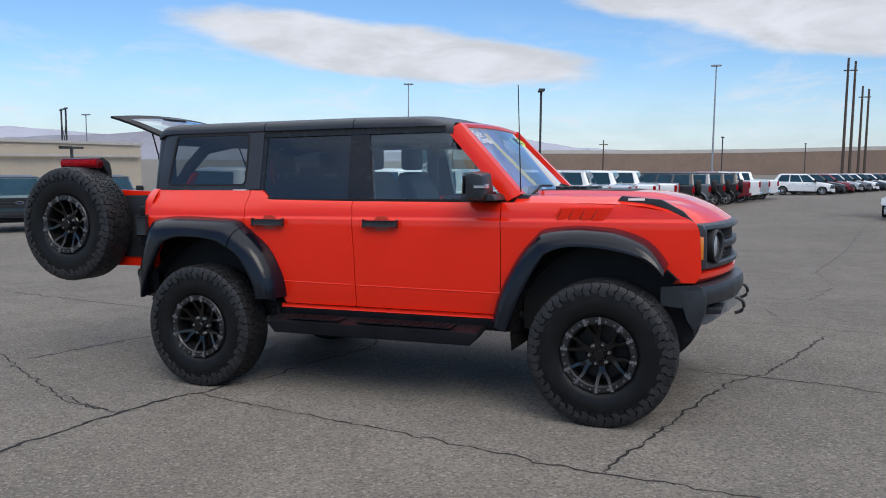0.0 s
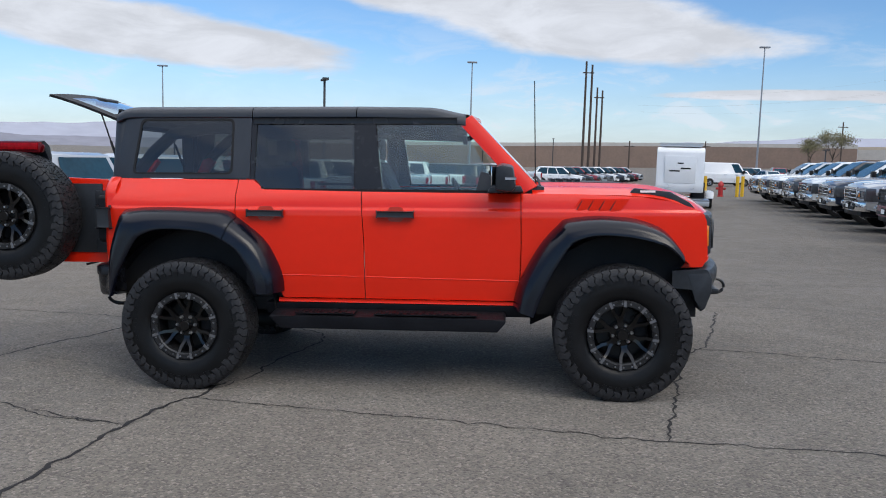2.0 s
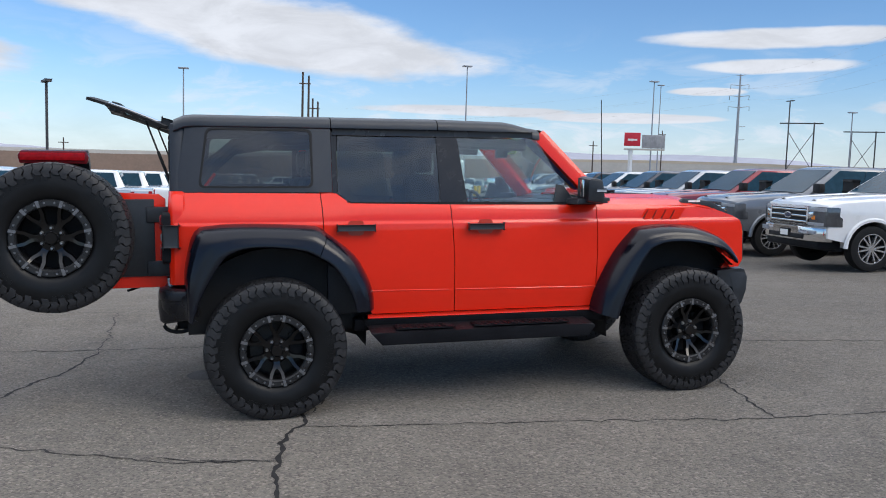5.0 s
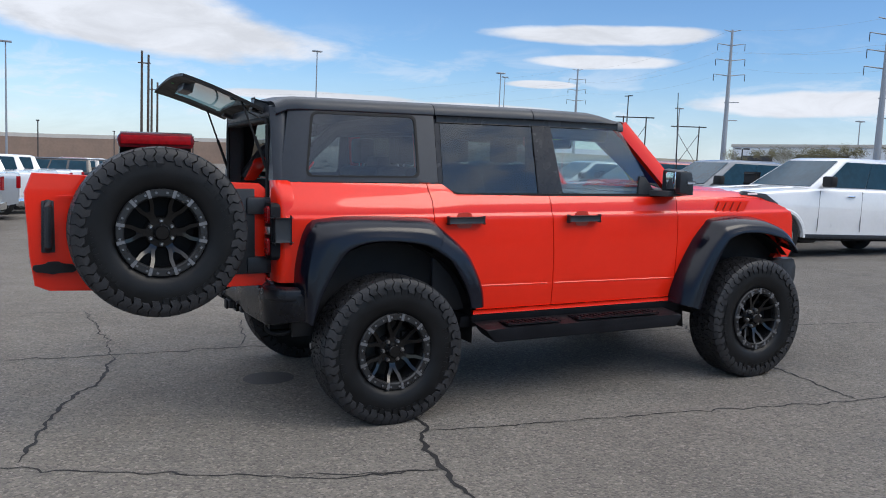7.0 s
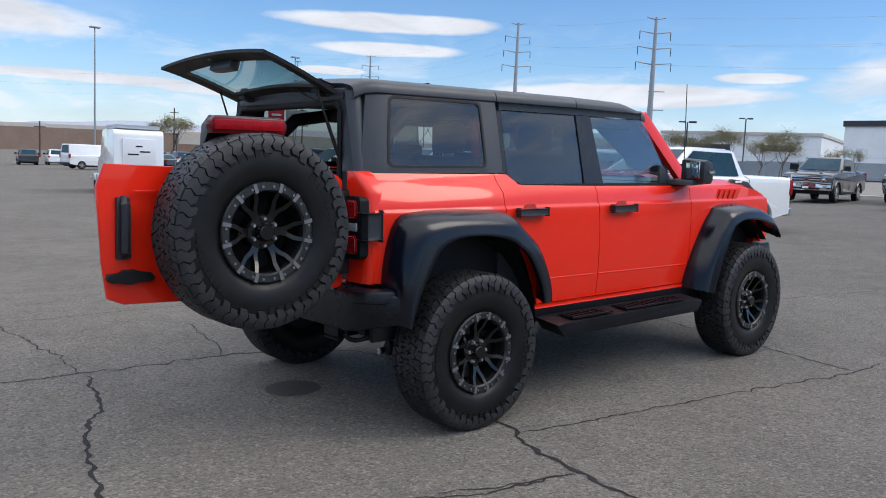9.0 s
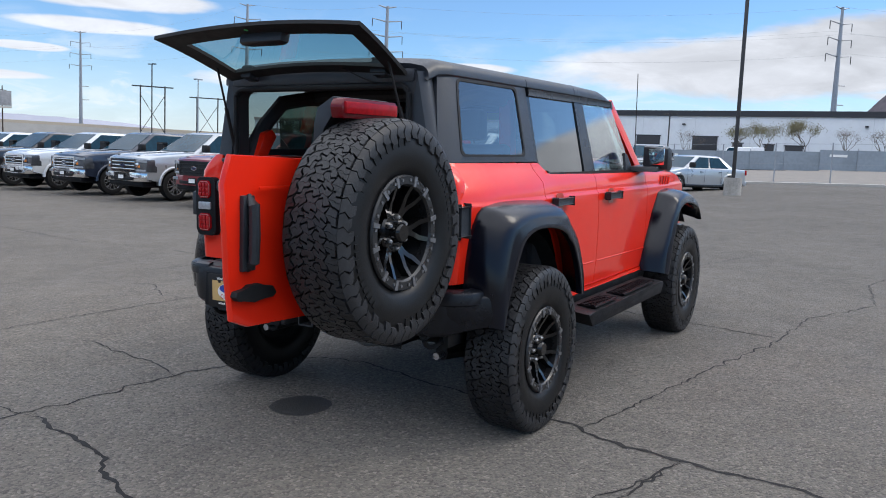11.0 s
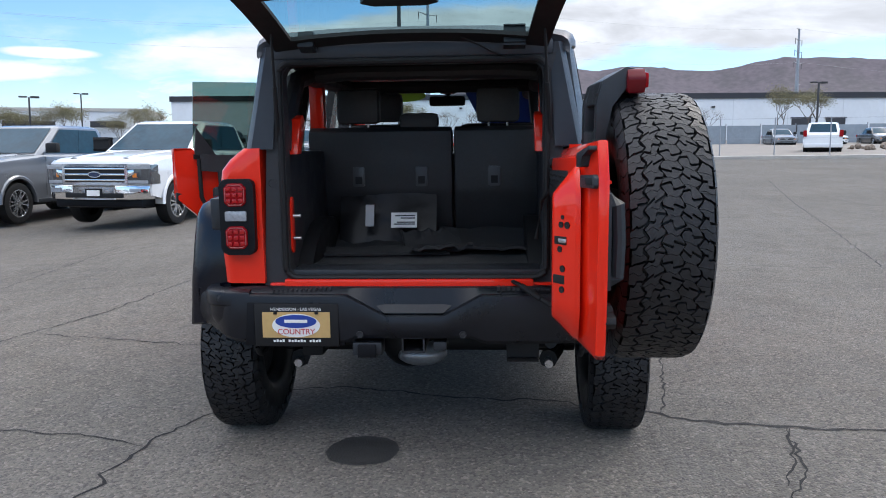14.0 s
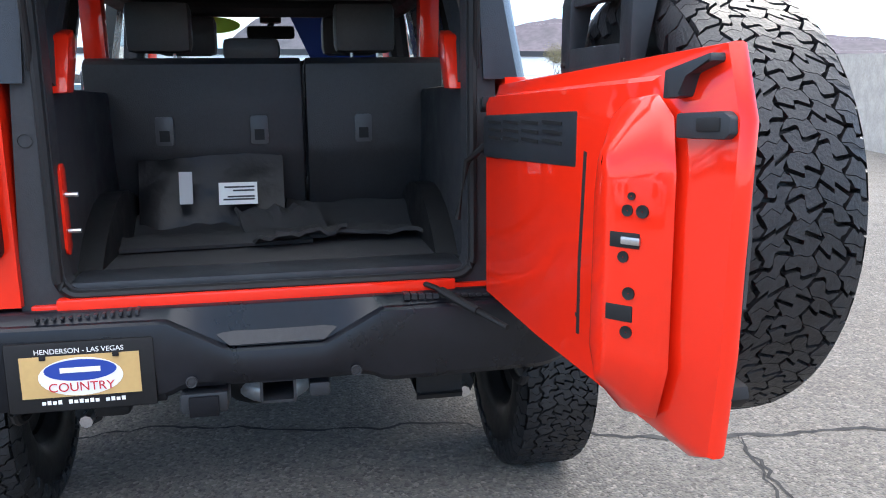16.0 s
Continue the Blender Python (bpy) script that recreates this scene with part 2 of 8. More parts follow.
RING = material("dark_machined_ring", (0.014, 0.0145, 0.016), 0.30, spec=0.5, vary=0.2, scale=20)
STEEL = material("bare_steel", (0.55, 0.55, 0.57), 0.3, metal=1.0, vary=0.15, scale=30)
DISC = material("brake_disc", (0.05, 0.048, 0.046), 0.5, metal=0.8, vary=0.3, scale=20)
CLOTH = material("black_carpet", (0.030, 0.030, 0.032), 0.95, vary=0.3, scale=40, bump=0.4, bump_scale=700)
SEAT = material("black_seat_vinyl", (0.024, 0.024, 0.026), 0.5, vary=0.25, scale=12, bump=0.15, bump_scale=260)
LENS_RED = material("red_lens", (0.30, 0.004, 0.008), 0.2, spec=0.12, coat=0.06, vary=0.3, scale=40)
LENS_PINK = material("pale_red_outline", (0.38, 0.09, 0.09), 0.3, coat=0.3)
LENS_CELL = material("bright_red_cell", (0.38, 0.005, 0.008), 0.2, coat=0.05)
LENS_DARK = material("dark_red_lens", (0.12, 0.004, 0.008), 0.18, spec=0.25, coat=0.15)
LENS_WHITE = material("clear_lens", (0.30, 0.32, 0.35), 0.12, coat=1.0, vary=0.25, scale=60)
AMBER = material("amber_lens", (0.75, 0.22, 0.02), 0.2, coat=1.0)
CHROME = material("chrome", (0.75, 0.76, 0.78), 0.08, metal=1.0)
SILVER = material("silver_skid", (0.38, 0.39, 0.41), 0.35, metal=0.5, vary=0.2)
WHITE_LABEL = material("white_label", (0.8, 0.8, 0.78), 0.5)
GLASS = glass_material("clear_glass", (0.86, 0.93, 0.91), 1.6)
GLASS_WS = glass_material("windscreen_glass", (0.80, 0.90, 0.90), 1.7)
PRIVACY = glass_material("privacy_glass", (0.30, 0.335, 0.32), 1.8)
DOOR_GLASS = glass_material("green_privacy_glass", (0.40, 0.47, 0.43), 0.9)
GATE_GLASS = glass_material("green_gate_glass", (0.45, 0.62, 0.62), 1.6)
ASPHALT = asphalt_material()
CONCRETE = material("concrete", (0.36, 0.34, 0.31), 0.85, vary=0.25, scale=3, bump=0.3, bump_scale=40)

# ---- building helpers ----
def part(name, bm, mat, parent=None, label="", sharp=35.0, smooth=True):
    """One mesh object of a bmesh, under parent where given."""
    bmesh.ops.remove_doubles(bm, verts=bm.verts, dist=1e-5)
    bmesh.ops.recalc_face_normals(bm, faces=bm.faces)
    lim = radians(sharp)
    for f in bm.faces:
        f.smooth = smooth
    for e in bm.edges:
        if len(e.link_faces) == 2 and e.calc_face_angle(0.0) > lim:
            e.smooth = False
    me = bpy.data.meshes.new(name)
    bm.to_mesh(me)
    bm.free()
    me.materials.append(mat)
    ob = new(name, me)
    if parent is not None:
        ob.parent = parent
    if label:
        ob["label"] = label
    return ob


def thing(name, m, label, category, group="", kind=""):
    ob = new(name)
    ob.empty_display_size = 0.2
    ob.matrix_world = m
    return tagged(ob, label, category, group, kind)


def box(bm, x0, x1, y0, y1, z0, z1, bevel=0.0):
    g = bmesh.ops.create_cube(bm, size=1)
    vs = g["verts"]
    for v in vs:
        v.co = Vector((x0 + (v.co.x + 0.5) * (x1 - x0), y0 + (v.co.y + 0.5) * (y1 - y0), z0 + (v.co.z + 0.5) * (z1 - z0)))
    if bevel:
        es = list({e for v in vs for e in v.link_edges})
        bmesh.ops.bevel(bm, geom=es, offset=bevel, segments=2, affect="EDGES", profile=0.6)
    return vs


def boxed(x0, x1, y0, y1, z0, z1, bevel=0.0):
    bm = bmesh.new()
    box(bm, x0, x1, y0, y1, z0, z1, bevel)
    return bm


def prism(bm, pts, axis, a, b, bevel=0.0):
    """A polygon, given in the two other axes, drawn out along axis from a to b."""
    def at(p, q):
        return {"x": (q, p[0], p[1]), "y": (p[0], q, p[1]), "z": (p[0], p[1], q)}[axis]
    lo = [bm.verts.new(at(p, a)) for p in pts]
    hi = [bm.verts.new(at(p, b)) for p in pts]
    n = len(pts)
    fs = [bm.faces.new(lo), bm.faces.new(hi)]
    fs += [bm.faces.new((lo[i], lo[(i + 1) % n], hi[(i + 1) % n], hi[i])) for i in range(n)]
    if bevel:
        es = list({e for f in fs for e in f.edges})
        bmesh.ops.bevel(bm, geom=es, offset=bevel, segments=2, affect="EDGES", profile=0.6)
    return bm


def loft(bm, rows, closed=False, caps=False):
    """Quads between rows of points of equal length."""
    vs = [[bm.verts.new(p) for p in r] for r in rows]
    n = len(rows[0])
    for a, b in zip(vs, vs[1:]):
        for i in range(n if closed else n - 1):
            j = (i + 1) % n
            try:
                bm.faces.new((a[i], a[j], b[j], b[i]))
            except ValueError:
                pass
    if caps:
        bm.faces.new(vs[0])
        bm.faces.new(vs[-1])
    return bm


def thicken(bm, d):
    bmesh.ops.recalc_face_normals(bm, faces=bm.faces)
    bmesh.ops.solidify(bm, geom=bm.faces[:], thickness=d)
    return bm


def tube(bm, pts, r, n=8, taper=None, caps=True):
    pts = [Vector(p) for p in pts]
    rows = []
    for i, p in enumerate(pts):
        d = (pts[min(i + 1, len(pts) - 1)] - pts[max(i - 1, 0)]).normalized()
        u = d.cross(Vector((0, 0, 1)) if abs(d.z) < 0.9 else Vector((1, 0, 0))).normalized()
        w = d.cross(u)
        q = r if taper is None else r + (taper - r) * i / (len(pts) - 1)
        rows.append([p + q * (math.cos(2 * math.pi * k / n) * u + math.sin(2 * math.pi * k / n) * w) for k in range(n)])
    return loft(bm, rows, True, caps)


def lathe(bm, profile, n=48, centre=(0, 0, 0)):
    """Turn (y, r) points round the y axis."""
    c = Vector(centre)
    rows = [[c + Vector((r * math.cos(2 * math.pi * k / n), y, r * math.sin(2 * math.pi * k / n))) for k in range(n)] for y, r in profile]
    return loft(bm, rows, True)


def smooth_step(a, b, v):
    t = min(1, max(0, (v - a) / (b - a)))
    return t * t * (3 - 2 * t)


def interp(table, v):
    if table[0][0] > table[-1][0]:
        table = table[::-1]
    if v <= table[0][0]:
        return table[0][1]
    for (a, p), (b, q) in zip(table, table[1:]):
        if v <= b:
            return p + (q - p) * (v - a) / (b - a)
    return table[-1][1]


def sheet(poly, yfun, thick=0.012, step=0.07, creases=()):
    """A body panel: the outline in x and z, cut into a fine net and laid on the side surface y = yfun(x, z)."""
    bm = bmesh.new()
    bm.faces.new([bm.verts.new((x, 0, z)) for x, z in poly])
    xs, zs = [p[0] for p in poly], [p[1] for p in poly]
    for ax, lo, hi in ((0, min(xs), max(xs)), (2, min(zs), max(zs))):
        k = math.floor(lo / step) + 1
        while k * step < hi:
            co, no = Vector((0, 0, 0)), Vector((0, 0, 0))
            co[ax], no[ax] = k * step, 1
            bmesh.ops.bisect_plane(bm, geom=bm.verts[:] + bm.edges[:] + bm.faces[:], plane_co=co, plane_no=no, dist=1e-5)
            k += 1
    for z in creases:
        if min(zs) < z < max(zs):
            bmesh.ops.bisect_plane(bm, geom=bm.verts[:] + bm.edges[:] + bm.faces[:], plane_co=(0, 0, z), plane_no=(0, 0, 1), dist=1e-5)
    for v in bm.verts:
        v.co.y = yfun(v.co.x, v.co.z)
    bmesh.ops.recalc_face_normals(bm, faces=bm.faces)
    side = 1 if yfun(xs[0], zs[0]) > 0 else -1
    out = bmesh.ops.extrude_face_region(bm, geom=bm.faces[:])
    for v in out["geom"]:
        if isinstance(v, bmesh.types.BMVert):
            v.co.y -= side * thick
    return bm


def rounded(x0, x1, z0, z1, r, n=5):
    pts = []
    for cx, cz, a in ((x1 - r, z1 - r, 0), (x0 + r, z1 - r, 90), (x0 + r, z0 + r, 180), (x1 - r, z0 + r, 270)):
        for k in range(n + 1):
            t = radians(a + 90 * k / n)
            pts.append((cx + r * math.cos(t), cz + r * math.sin(t)))
    return pts


def framed(outer, inner, yfun, thick=0.02):
    """A panel between an outer outline and a window's inner outline, both in x and z."""
    cx, cz = sum(p[0] for p in inner) / len(inner), sum(p[1] for p in inner) / len(inner)

    def cast(p):
        d = (p[0] - cx, p[1] - cz)
        best = None
        for (ax, az_), (bx, bz) in zip(outer, outer[1:] + outer[:1]):
            ex, ez = bx - ax, bz - az_
            den = d[0] * ez - d[1] * ex
            if abs(den) < 1e-9:
                continue
            s = ((ax - cx) * ez - (az_ - cz) * ex) / den
            t = ((ax - cx) * d[1] - (az_ - cz) * d[0]) / den
            if s > 0 and -1e-6 <= t <= 1 + 1e-6 and (best is None or s < best):
                best = s
        return (cx + d[0] * best, cz + d[1] * best)

    corner = [min(range(len(inner)), key=lambda i: (inner[i][0] - o[0]) ** 2 + (inner[i][1] - o[1]) ** 2) for o in outer]
    out = [cast(p) for p in inner]
    for o, i in zip(outer, corner):
        out[i] = o
    rows = []
    for k in range(4):
        f = k / 3
        rows.append([(a[0] + (b[0] - a[0]) * f, a[1] + (b[1] - a[1]) * f) for a, b in zip(inner, out)])
    bm = bmesh.new()
    loft(bm, [[(x, yfun(x, z), z) for x, z in r] for r in rows], True)
    side = 1 if yfun(cx, cz) > 0 else -1
    res = bmesh.ops.extrude_face_region(bm, geom=bm.faces[:])
    for v in res["geom"]:
        if isinstance(v, bmesh.types.BMVert):
            v.co.y -= side * thick
    return bm


def lettering(text, size, m, mat, parent, name="lettering", depth=0.0005, align="CENTER"):
    cu = bpy.data.curves.new(name, "FONT")
    cu.body, cu.size, cu.align_x, cu.align_y, cu.extrude = text, size, align, "CENTER", depth
    tmp = bpy.data.objects.new(name, cu)
    scene.collection.objects.link(tmp)
    dg = bpy.context.evaluated_depsgraph_get()
    me = bpy.data.meshes.new_from_object(tmp.evaluated_get(dg))
    bpy.data.objects.remove(tmp)
    me.materials.clear()
    me.materials.append(mat)
    ob = new(name, me)
    ob.parent = parent
    ob.matrix_local = m
    return ob


# the lot: a plane that falls away gently
_ex = Vector((1, 0, 0.0248)).normalized()
_ez = Vector((-0.0248, 0.0108, 1)).normalized()
_ey = _ez.cross(_ex)
_ez = _ex.cross(_ey)
LOT = Matrix(((_ex.x, _ey.x, _ez.x, 0), (_ex.y, _ey.y, _ez.y, 0), (_ex.z, _ey.z, _ez.z, 0.038), (0, 0, 0, 1)))


def ground_z(x, y):
    cx, cy = max(-50, min(112, x)), max(-50, min(110, y))
    return 0.038 + 0.0248 * cx - 0.0108 * cy - 0.17 * smooth_step(2.5, 8, cy) - 0.003 * max(0, cy - 10)


def stood(x, y, turn=0.0):
    return pose(x, y, ground_z(x, y), 0, 0, turn)

# ---- the off-road car ----
CAR = Matrix.Translation((0, .036, 0)) @ LOT
car = thing("off_road_car", CAR, "orange-red four-door off-road car with black flares, rear gate and glass open", "car")
GATE_TURN, LIFT_TURN, LEFT_DOOR = 1.4, 15.0, 59.0
TYRE_R, TYRE_W = 0.452, 0.265
AXLE, TRACK, HUB_Z = 1.475, 0.929, 0.445

SIDE = [(0.55, 0.850), (0.63, 0.862), (0.75, 0.876), (0.95, 0.884), (1.12, 0.886), (1.232, 0.884), (1.241, 0.880), (1.252, 0.871), (1.275, 0.868), (1.315, 0.866), (1.345, 0.855), (1.37, 0.832), (1.40, 0.805), (1.46, 0.775)]


def body_half(x, z):
    y = interp(SIDE, z)
    if x < -1.75:
        y -= 0.05 * ((-1.75 - x) / 0.4) ** 2
    if x > 1.15:
        y -= 0.055 * ((x - 1.15) / 0.9) ** 2
    # the shoulder behind the rear door swells over the wheel
    if x < -0.9:
        y += 0.02 * smooth_step(-0.9, -1.3, x) * math.exp(-((z - 1.26) / 0.10) ** 2)
    return y


def top_half(x, z):
    y = 0.795 + (z - 1.40) * (0.705 - 0.795) / (1.85 - 1.40)
    if x < -1.85:
        y -= 0.055 * ((-1.85 - x) / 0.22) ** 2
    return y


def mirrored(name, build, mat, parent, label="", **kw):
    """The same part on the right (y < 0) and on the left."""
    return [part(name, build(s), mat, parent, label, **kw) for s in (-1, 1)]


REAR_O = [(-2.02, .66), (-2.035, .83), (-2.025, 1.0), (-1.967, 1.20), (-1.86, 1.238), (-1.69, 1.248), (-1.45, 1.243), (-1.213, 1.228), (-1.14, 1.185), (-.957, 1.035), (-.87, .89), (-.829, .775), (-.822, .674)]
REAR_I = [(-1.985, .64), (-1.96, .73), (-1.922, .828), (-1.81, 1.025), (-1.73, 1.083), (-1.62, 1.108), (-1.45, 1.106), (-1.289, 1.081), (-1.20, 1.04), (-1.106, .976), (-1.02, .85), (-.98, .76), (-.96, .675)]
FRONT_O = [(.757, .592), (.792, .745), (.87, .91), (.957, 1.049), (1.05, 1.15), (1.105, 1.192), (1.294, 1.213), (1.43, 1.209), (1.561, 1.195), (1.715, 1.142), (1.80, 1.07), (1.855, .99)]
FRONT_I = [(.892, .553), (.945, .70), (1.0, .821), (1.08, .96), (1.12, 1.02), (1.16, 1.058), (1.27, 1.094), (1.42, 1.096), (1.565, 1.078), (1.718, 1.038), (1.80, .985), (1.850, .930)]


def refine(pts, k=3):
    out = []
    n = len(pts)
    for i in range(n - 1):
        p0, p1, p2, p3 = (Vector(pts[max(0, i - 1)]), Vector(pts[i]), Vector(pts[i + 1]), Vector(pts[min(n - 1, i + 2)]))
        for j in range(k):
            t = j / k
            out.append(0.5 * ((2 * p1) + (p2 - p0) * t + (2 * p0 - 5 * p1 + 4 * p2 - p3) * t * t + (3 * p1 - p0 - 3 * p2 + p3) * t ** 3))
    out.append(Vector(pts[-1]))
    return [(v.x, v.y) for v in out]


def flare(side, outer, inner, reach=1.062):
    bm = bmesh.new()
    rows = []
    # f: way from the body line to the lip; g: share of the reach
    section = [(0.0, -0.01), (0.0, 0.10), (0.10, 0.45), (0.24, 0.74), (0.42, 0.90), (0.62, 0.965), (0.82, 0.985), (0.86, 1.0), (1.0, 1.0), (1.03, 0.97), (1.0, 0.80), (0.8, 0.70), (0.3, 0.10)]
    a, b = refine(outer), refine(inner)
    for (ox, oz), (ix, iz) in zip(a, b):
        base = body_half(ox, min(oz, 1.30))
        rows.append([(ox + (ix - ox) * f, side * (base + (reach - base) * g), oz + (iz - oz) * f) for f, g in section])
    loft(bm, rows)
    for r in (rows[0], rows[-1]):
        bm.faces.new([bm.verts.new(p) for p in r])
    return bm


for s in (-1, 1):
    part("rear_flare", flare(s, REAR_O[:9], REAR_I[:9]), FLARE, car, "wide satin black wheel arch flare")
    part("door_flare", flare(s, [(-1.136, 1.181)] + REAR_O[9:], [(-1.196, 1.036)] + REAR_I[9:], 1.057), FLARE, car, "satin black flare piece on the rear door")
    part("front_flare", flare(s, FRONT_O, FRONT_I), FLARE, car, "wide satin black wheel arch flare")


def arch_liner(side, cx, a0, a1, r=0.60):
    bm = bmesh.new()
    rows = []
    for k in range(15):
        t = radians(a0 + (a1 - a0) * k / 14)
        x, z = cx + r * 1.0 * math.cos(t), 0.50 + r * 0.98 * math.sin(t)
        rows.append([(x, side * y, z) for y in (0.50, 0.66, 0.80, 0.90)])
    loft(bm, rows)
    cap = [(p[0][0], side * 0.50, p[0][2]) for p in rows]
    bm.faces.new([bm.verts.new(p) for p in cap])
    return bm


for cx, a0, a1 in ((-AXLE, -8, 150), (AXLE, 42, 190)):
    mirrored("wheel_arch_liner", lambda s, cx=cx, a0=a0, a1=a1: arch_liner(s, cx, a0, a1), BLACK, car)

QUARTER = [(-2.085, 1.443), (-1.165, 1.437), (-1.155, 1.15), (-1.25, 1.165), (-1.45, 1.18), (-1.7, 1.175), (-1.87, 1.11), (-1.96, .98), (-1.99, .86), (-2.085, .86)]
REAR_DOOR = [(-1.159, 1.437), (-1.057, 1.437), (-.97, 1.372), (-.285, 1.361), (-.262, 1.0), (-.258, .628), (-.83, .628), (-.88, .74), (-.95, .90), (-1.03, 1.02), (-1.148, 1.13)]
FRONT_DOOR = [(-.279, 1.361), (.800, 1.354), (.806, 1.0), (.797, .66), (.78, .627), (-.252, .628), (-.256, 1.0)]
FENDER = [(.806, 1.356), (1.2, 1.354), (1.6, 1.338), (1.82, 1.305), (1.95, 1.265), (2.01, 1.23), (2.03, 1.18), (2.045, .93), (2.01, .875), (1.93, .875), (1.85, .96), (1.79, 1.03), (1.69, 1.08), (1.5, 1.12), (1.25, 1.13), (1.12, 1.09), (1.01, .97), (.91, .80), (.84, .65), (.803, .627), (.812, 1.0)]


CREASES = (1.228, 1.234, 1.241, 1.252, 1.262)


def panel(poly, fun, **kw):
    return lambda s: sheet(poly, lambda x, z: s * fun(x, z), **kw)


mirrored("rear_quarter_panel", panel(QUARTER, body_half, creases=CREASES), RED, car)
mirrored("front_fender", panel(FENDER, body_half, creases=CREASES), RED, car)
fdoors = mirrored("front_door", panel(FRONT_DOOR, body_half, creases=CREASES), RED, car)
rdoor_right = part("rear_door", panel(REAR_DOOR, body_half, creases=CREASES)(-1), RED, car)


def handle(s, x, z):
    """A pull handle on its shallow cup."""
    bm = bmesh.new()
    y = body_half(x, z)
    for (a, b, c, d) in ((x - .125, x + .125, z - .020, z + .020),):
        box(bm, a, b, s * (y + 0.016), s * (y + 0.040), c, d, 0.008)
    for e in (-.10, .10):
        box(bm, x + e - .02, x + e + .02, s * (y - .004), s * (y + 0.022), z - .016, z + .016, 0.004)
    return bm


def handle_cup(s, x, z):
    bm = bmesh.new()
    y = body_half(x, z)
    prism(bm, [(x + p, z + q) for p, q in rounded(-.055, .055, -.052, .048, .03)], "y", s * (y - .002), s * (y + .003))
    return bm


# the recess's shade is put into a darker red on a flat disc
CUP = material("door_cup_paint", (0.50, 0.028, 0.010), 0.3, coat=1.0)
for door, x in ((fdoors[0], -.04), (rdoor_right, -.94)):
    part("door_handle", handle(-1, x, 1.212), PLASTIC, door, "black plastic pull handle")
    part("handle_cup", handle_cup(-1, x, 1.212), CUP, door)
part("door_handle", handle(1, -.04, 1.212), PLASTIC, fdoors[1], "black plastic pull handle")

# sill: red strip, black rocker, step
mirrored("door_crease", lambda s: tube(bmesh.new(), [(x, s * (body_half(x, .77) - .002), .776 - .012 * x) for x in (-.84, -.6, -.30)], .0055, 8), RED, car)
mirrored("front_door_crease", lambda s: tube(bmesh.new(), [(x, s * (body_half(x, .77) - .002), .776 - .012 * x) for x in (-.245, .2, .5, .80)], .0055, 8), RED, car)
mirrored("sill_strip", lambda s: boxed(-.86, .80, s * .845, s * .870, .598, .622, .004), RED, car)
mirrored("rocker", lambda s: prism(bmesh.new(), [(s * .60, .50), (s * .86, .515), (s * .875, .592), (s * .60, .60)], "x", -.95, .90, .006), BOARD, car, "black rocker panel")


def running_board(s):
    bm = bmesh.new()
    prism(bm, [(-.875, .0), (-.80, -.085), (.66, -.085), (.715, -.02), (.70, .0), (.62, .0), (-.78, .0)], "y", 0, 0.19, .008)
    for v in bm.verts:
        v.co = Vector((v.co.x, s * (0.885 + v.co.y), 0.555 + v.co.z - (0.02 if v.co.y > .1 else 0)))
    return bm


for s in (-1, 1):
    rb = part("running_board", running_board(s), BOARD, car, "black running board with raised grip pads")
    for x0, x1 in ((-.70, -.30), (-.16, .52)):
        bm = bmesh.new()
        box(bm, x0, x1, s * .93, s * 1.05, .548, .556, .003)
        for k in range(int((x1 - x0) / .05)):
            for q in range(3):
                box(bm, x0 + .015 + k * .05, x0 + .04 + k * .05, s * (.942 + q * .034), s * (.966 + q * .034), .555, .561, .002)
        part("grip_pad", bm, BOARD, rb)
    for x in (-.6, 0, .5):
        part("bracket", boxed(x - .03, x + .03, s * .6, s * .9, .50, .54, .005), BLACK, rb)

mirrored("inner_arch_wall", lambda s: boxed(-2.02, -.93, s * .735, s * .765, .52, 1.22), BLACK, car)
mirrored("front_inner_arch_wall", lambda s: boxed(.92, 2.0, s * .70, s * .73, .52, 1.20), BLACK, car)

# hood
HOOD_Z = [(.88, 1.402), (1.2, 1.402), (1.5, 1.398), (1.70, 1.384), (1.84, 1.350), (1.93, 1.305), (1.99, 1.255), (2.02, 1.215)]


def nose_x(y):
    """The nose's bow seen from above."""
    return 2.205 - .26 * y * y


def hood_surface():
    bm = bmesh.new()
    rows = []
    for i in range(25):
        x = .88 + i * (2.02 - .88) / 24
        zc = interp(HOOD_Z, x)
        edge = body_half(x, 1.36) - 0.012
        row = []
        for j in range(-14, 15):
            f = j / 14
            y = f * edge
            d = abs(f)
            z = zc - 0.010 * d * d - 0.040 * smooth_step(.86, 1.0, d) + 0.022 * (1 - smooth_step(.42, .52, d)) * smooth_step(2.0, 1.7, x)
            bow = max(0, nose_x(y) - .025 - 2.02) * (max(0, x - 1.6) / .42) ** 1.3
            row.append((x + bow, y, z))
        rows.append(row)
    loft(bm, rows)
    return thicken(bm, 0.015)


hood = part("hood", hood_surface(), RED, car)
DECAL = material("matt_black_decal", (0.018, 0.018, 0.02), 0.6)


def on_hood(x, y):
    zc = interp(HOOD_Z, x)
    d = abs(y) / (body_half(x, 1.36) - 0.012)
    return zc - 0.010 * d * d - 0.040 * smooth_step(.86, 1.0, d) + 0.022 * (1 - smooth_step(.42, .52, d)) * smooth_step(2.0, 1.7, x)


def decal(x0, x1, y0, y1, lift=0.003):
    bm = bmesh.new()
    loft(bm, [[(x0 + (x1 - x0) * i / 10, y0 + (y1 - y0) * j / 6, on_hood(x0 + (x1 - x0) * i / 10, y0 + (y1 - y0) * j / 6) + lift) for j in range(7)] for i in range(11)])
    return thicken(bm, 0.002)


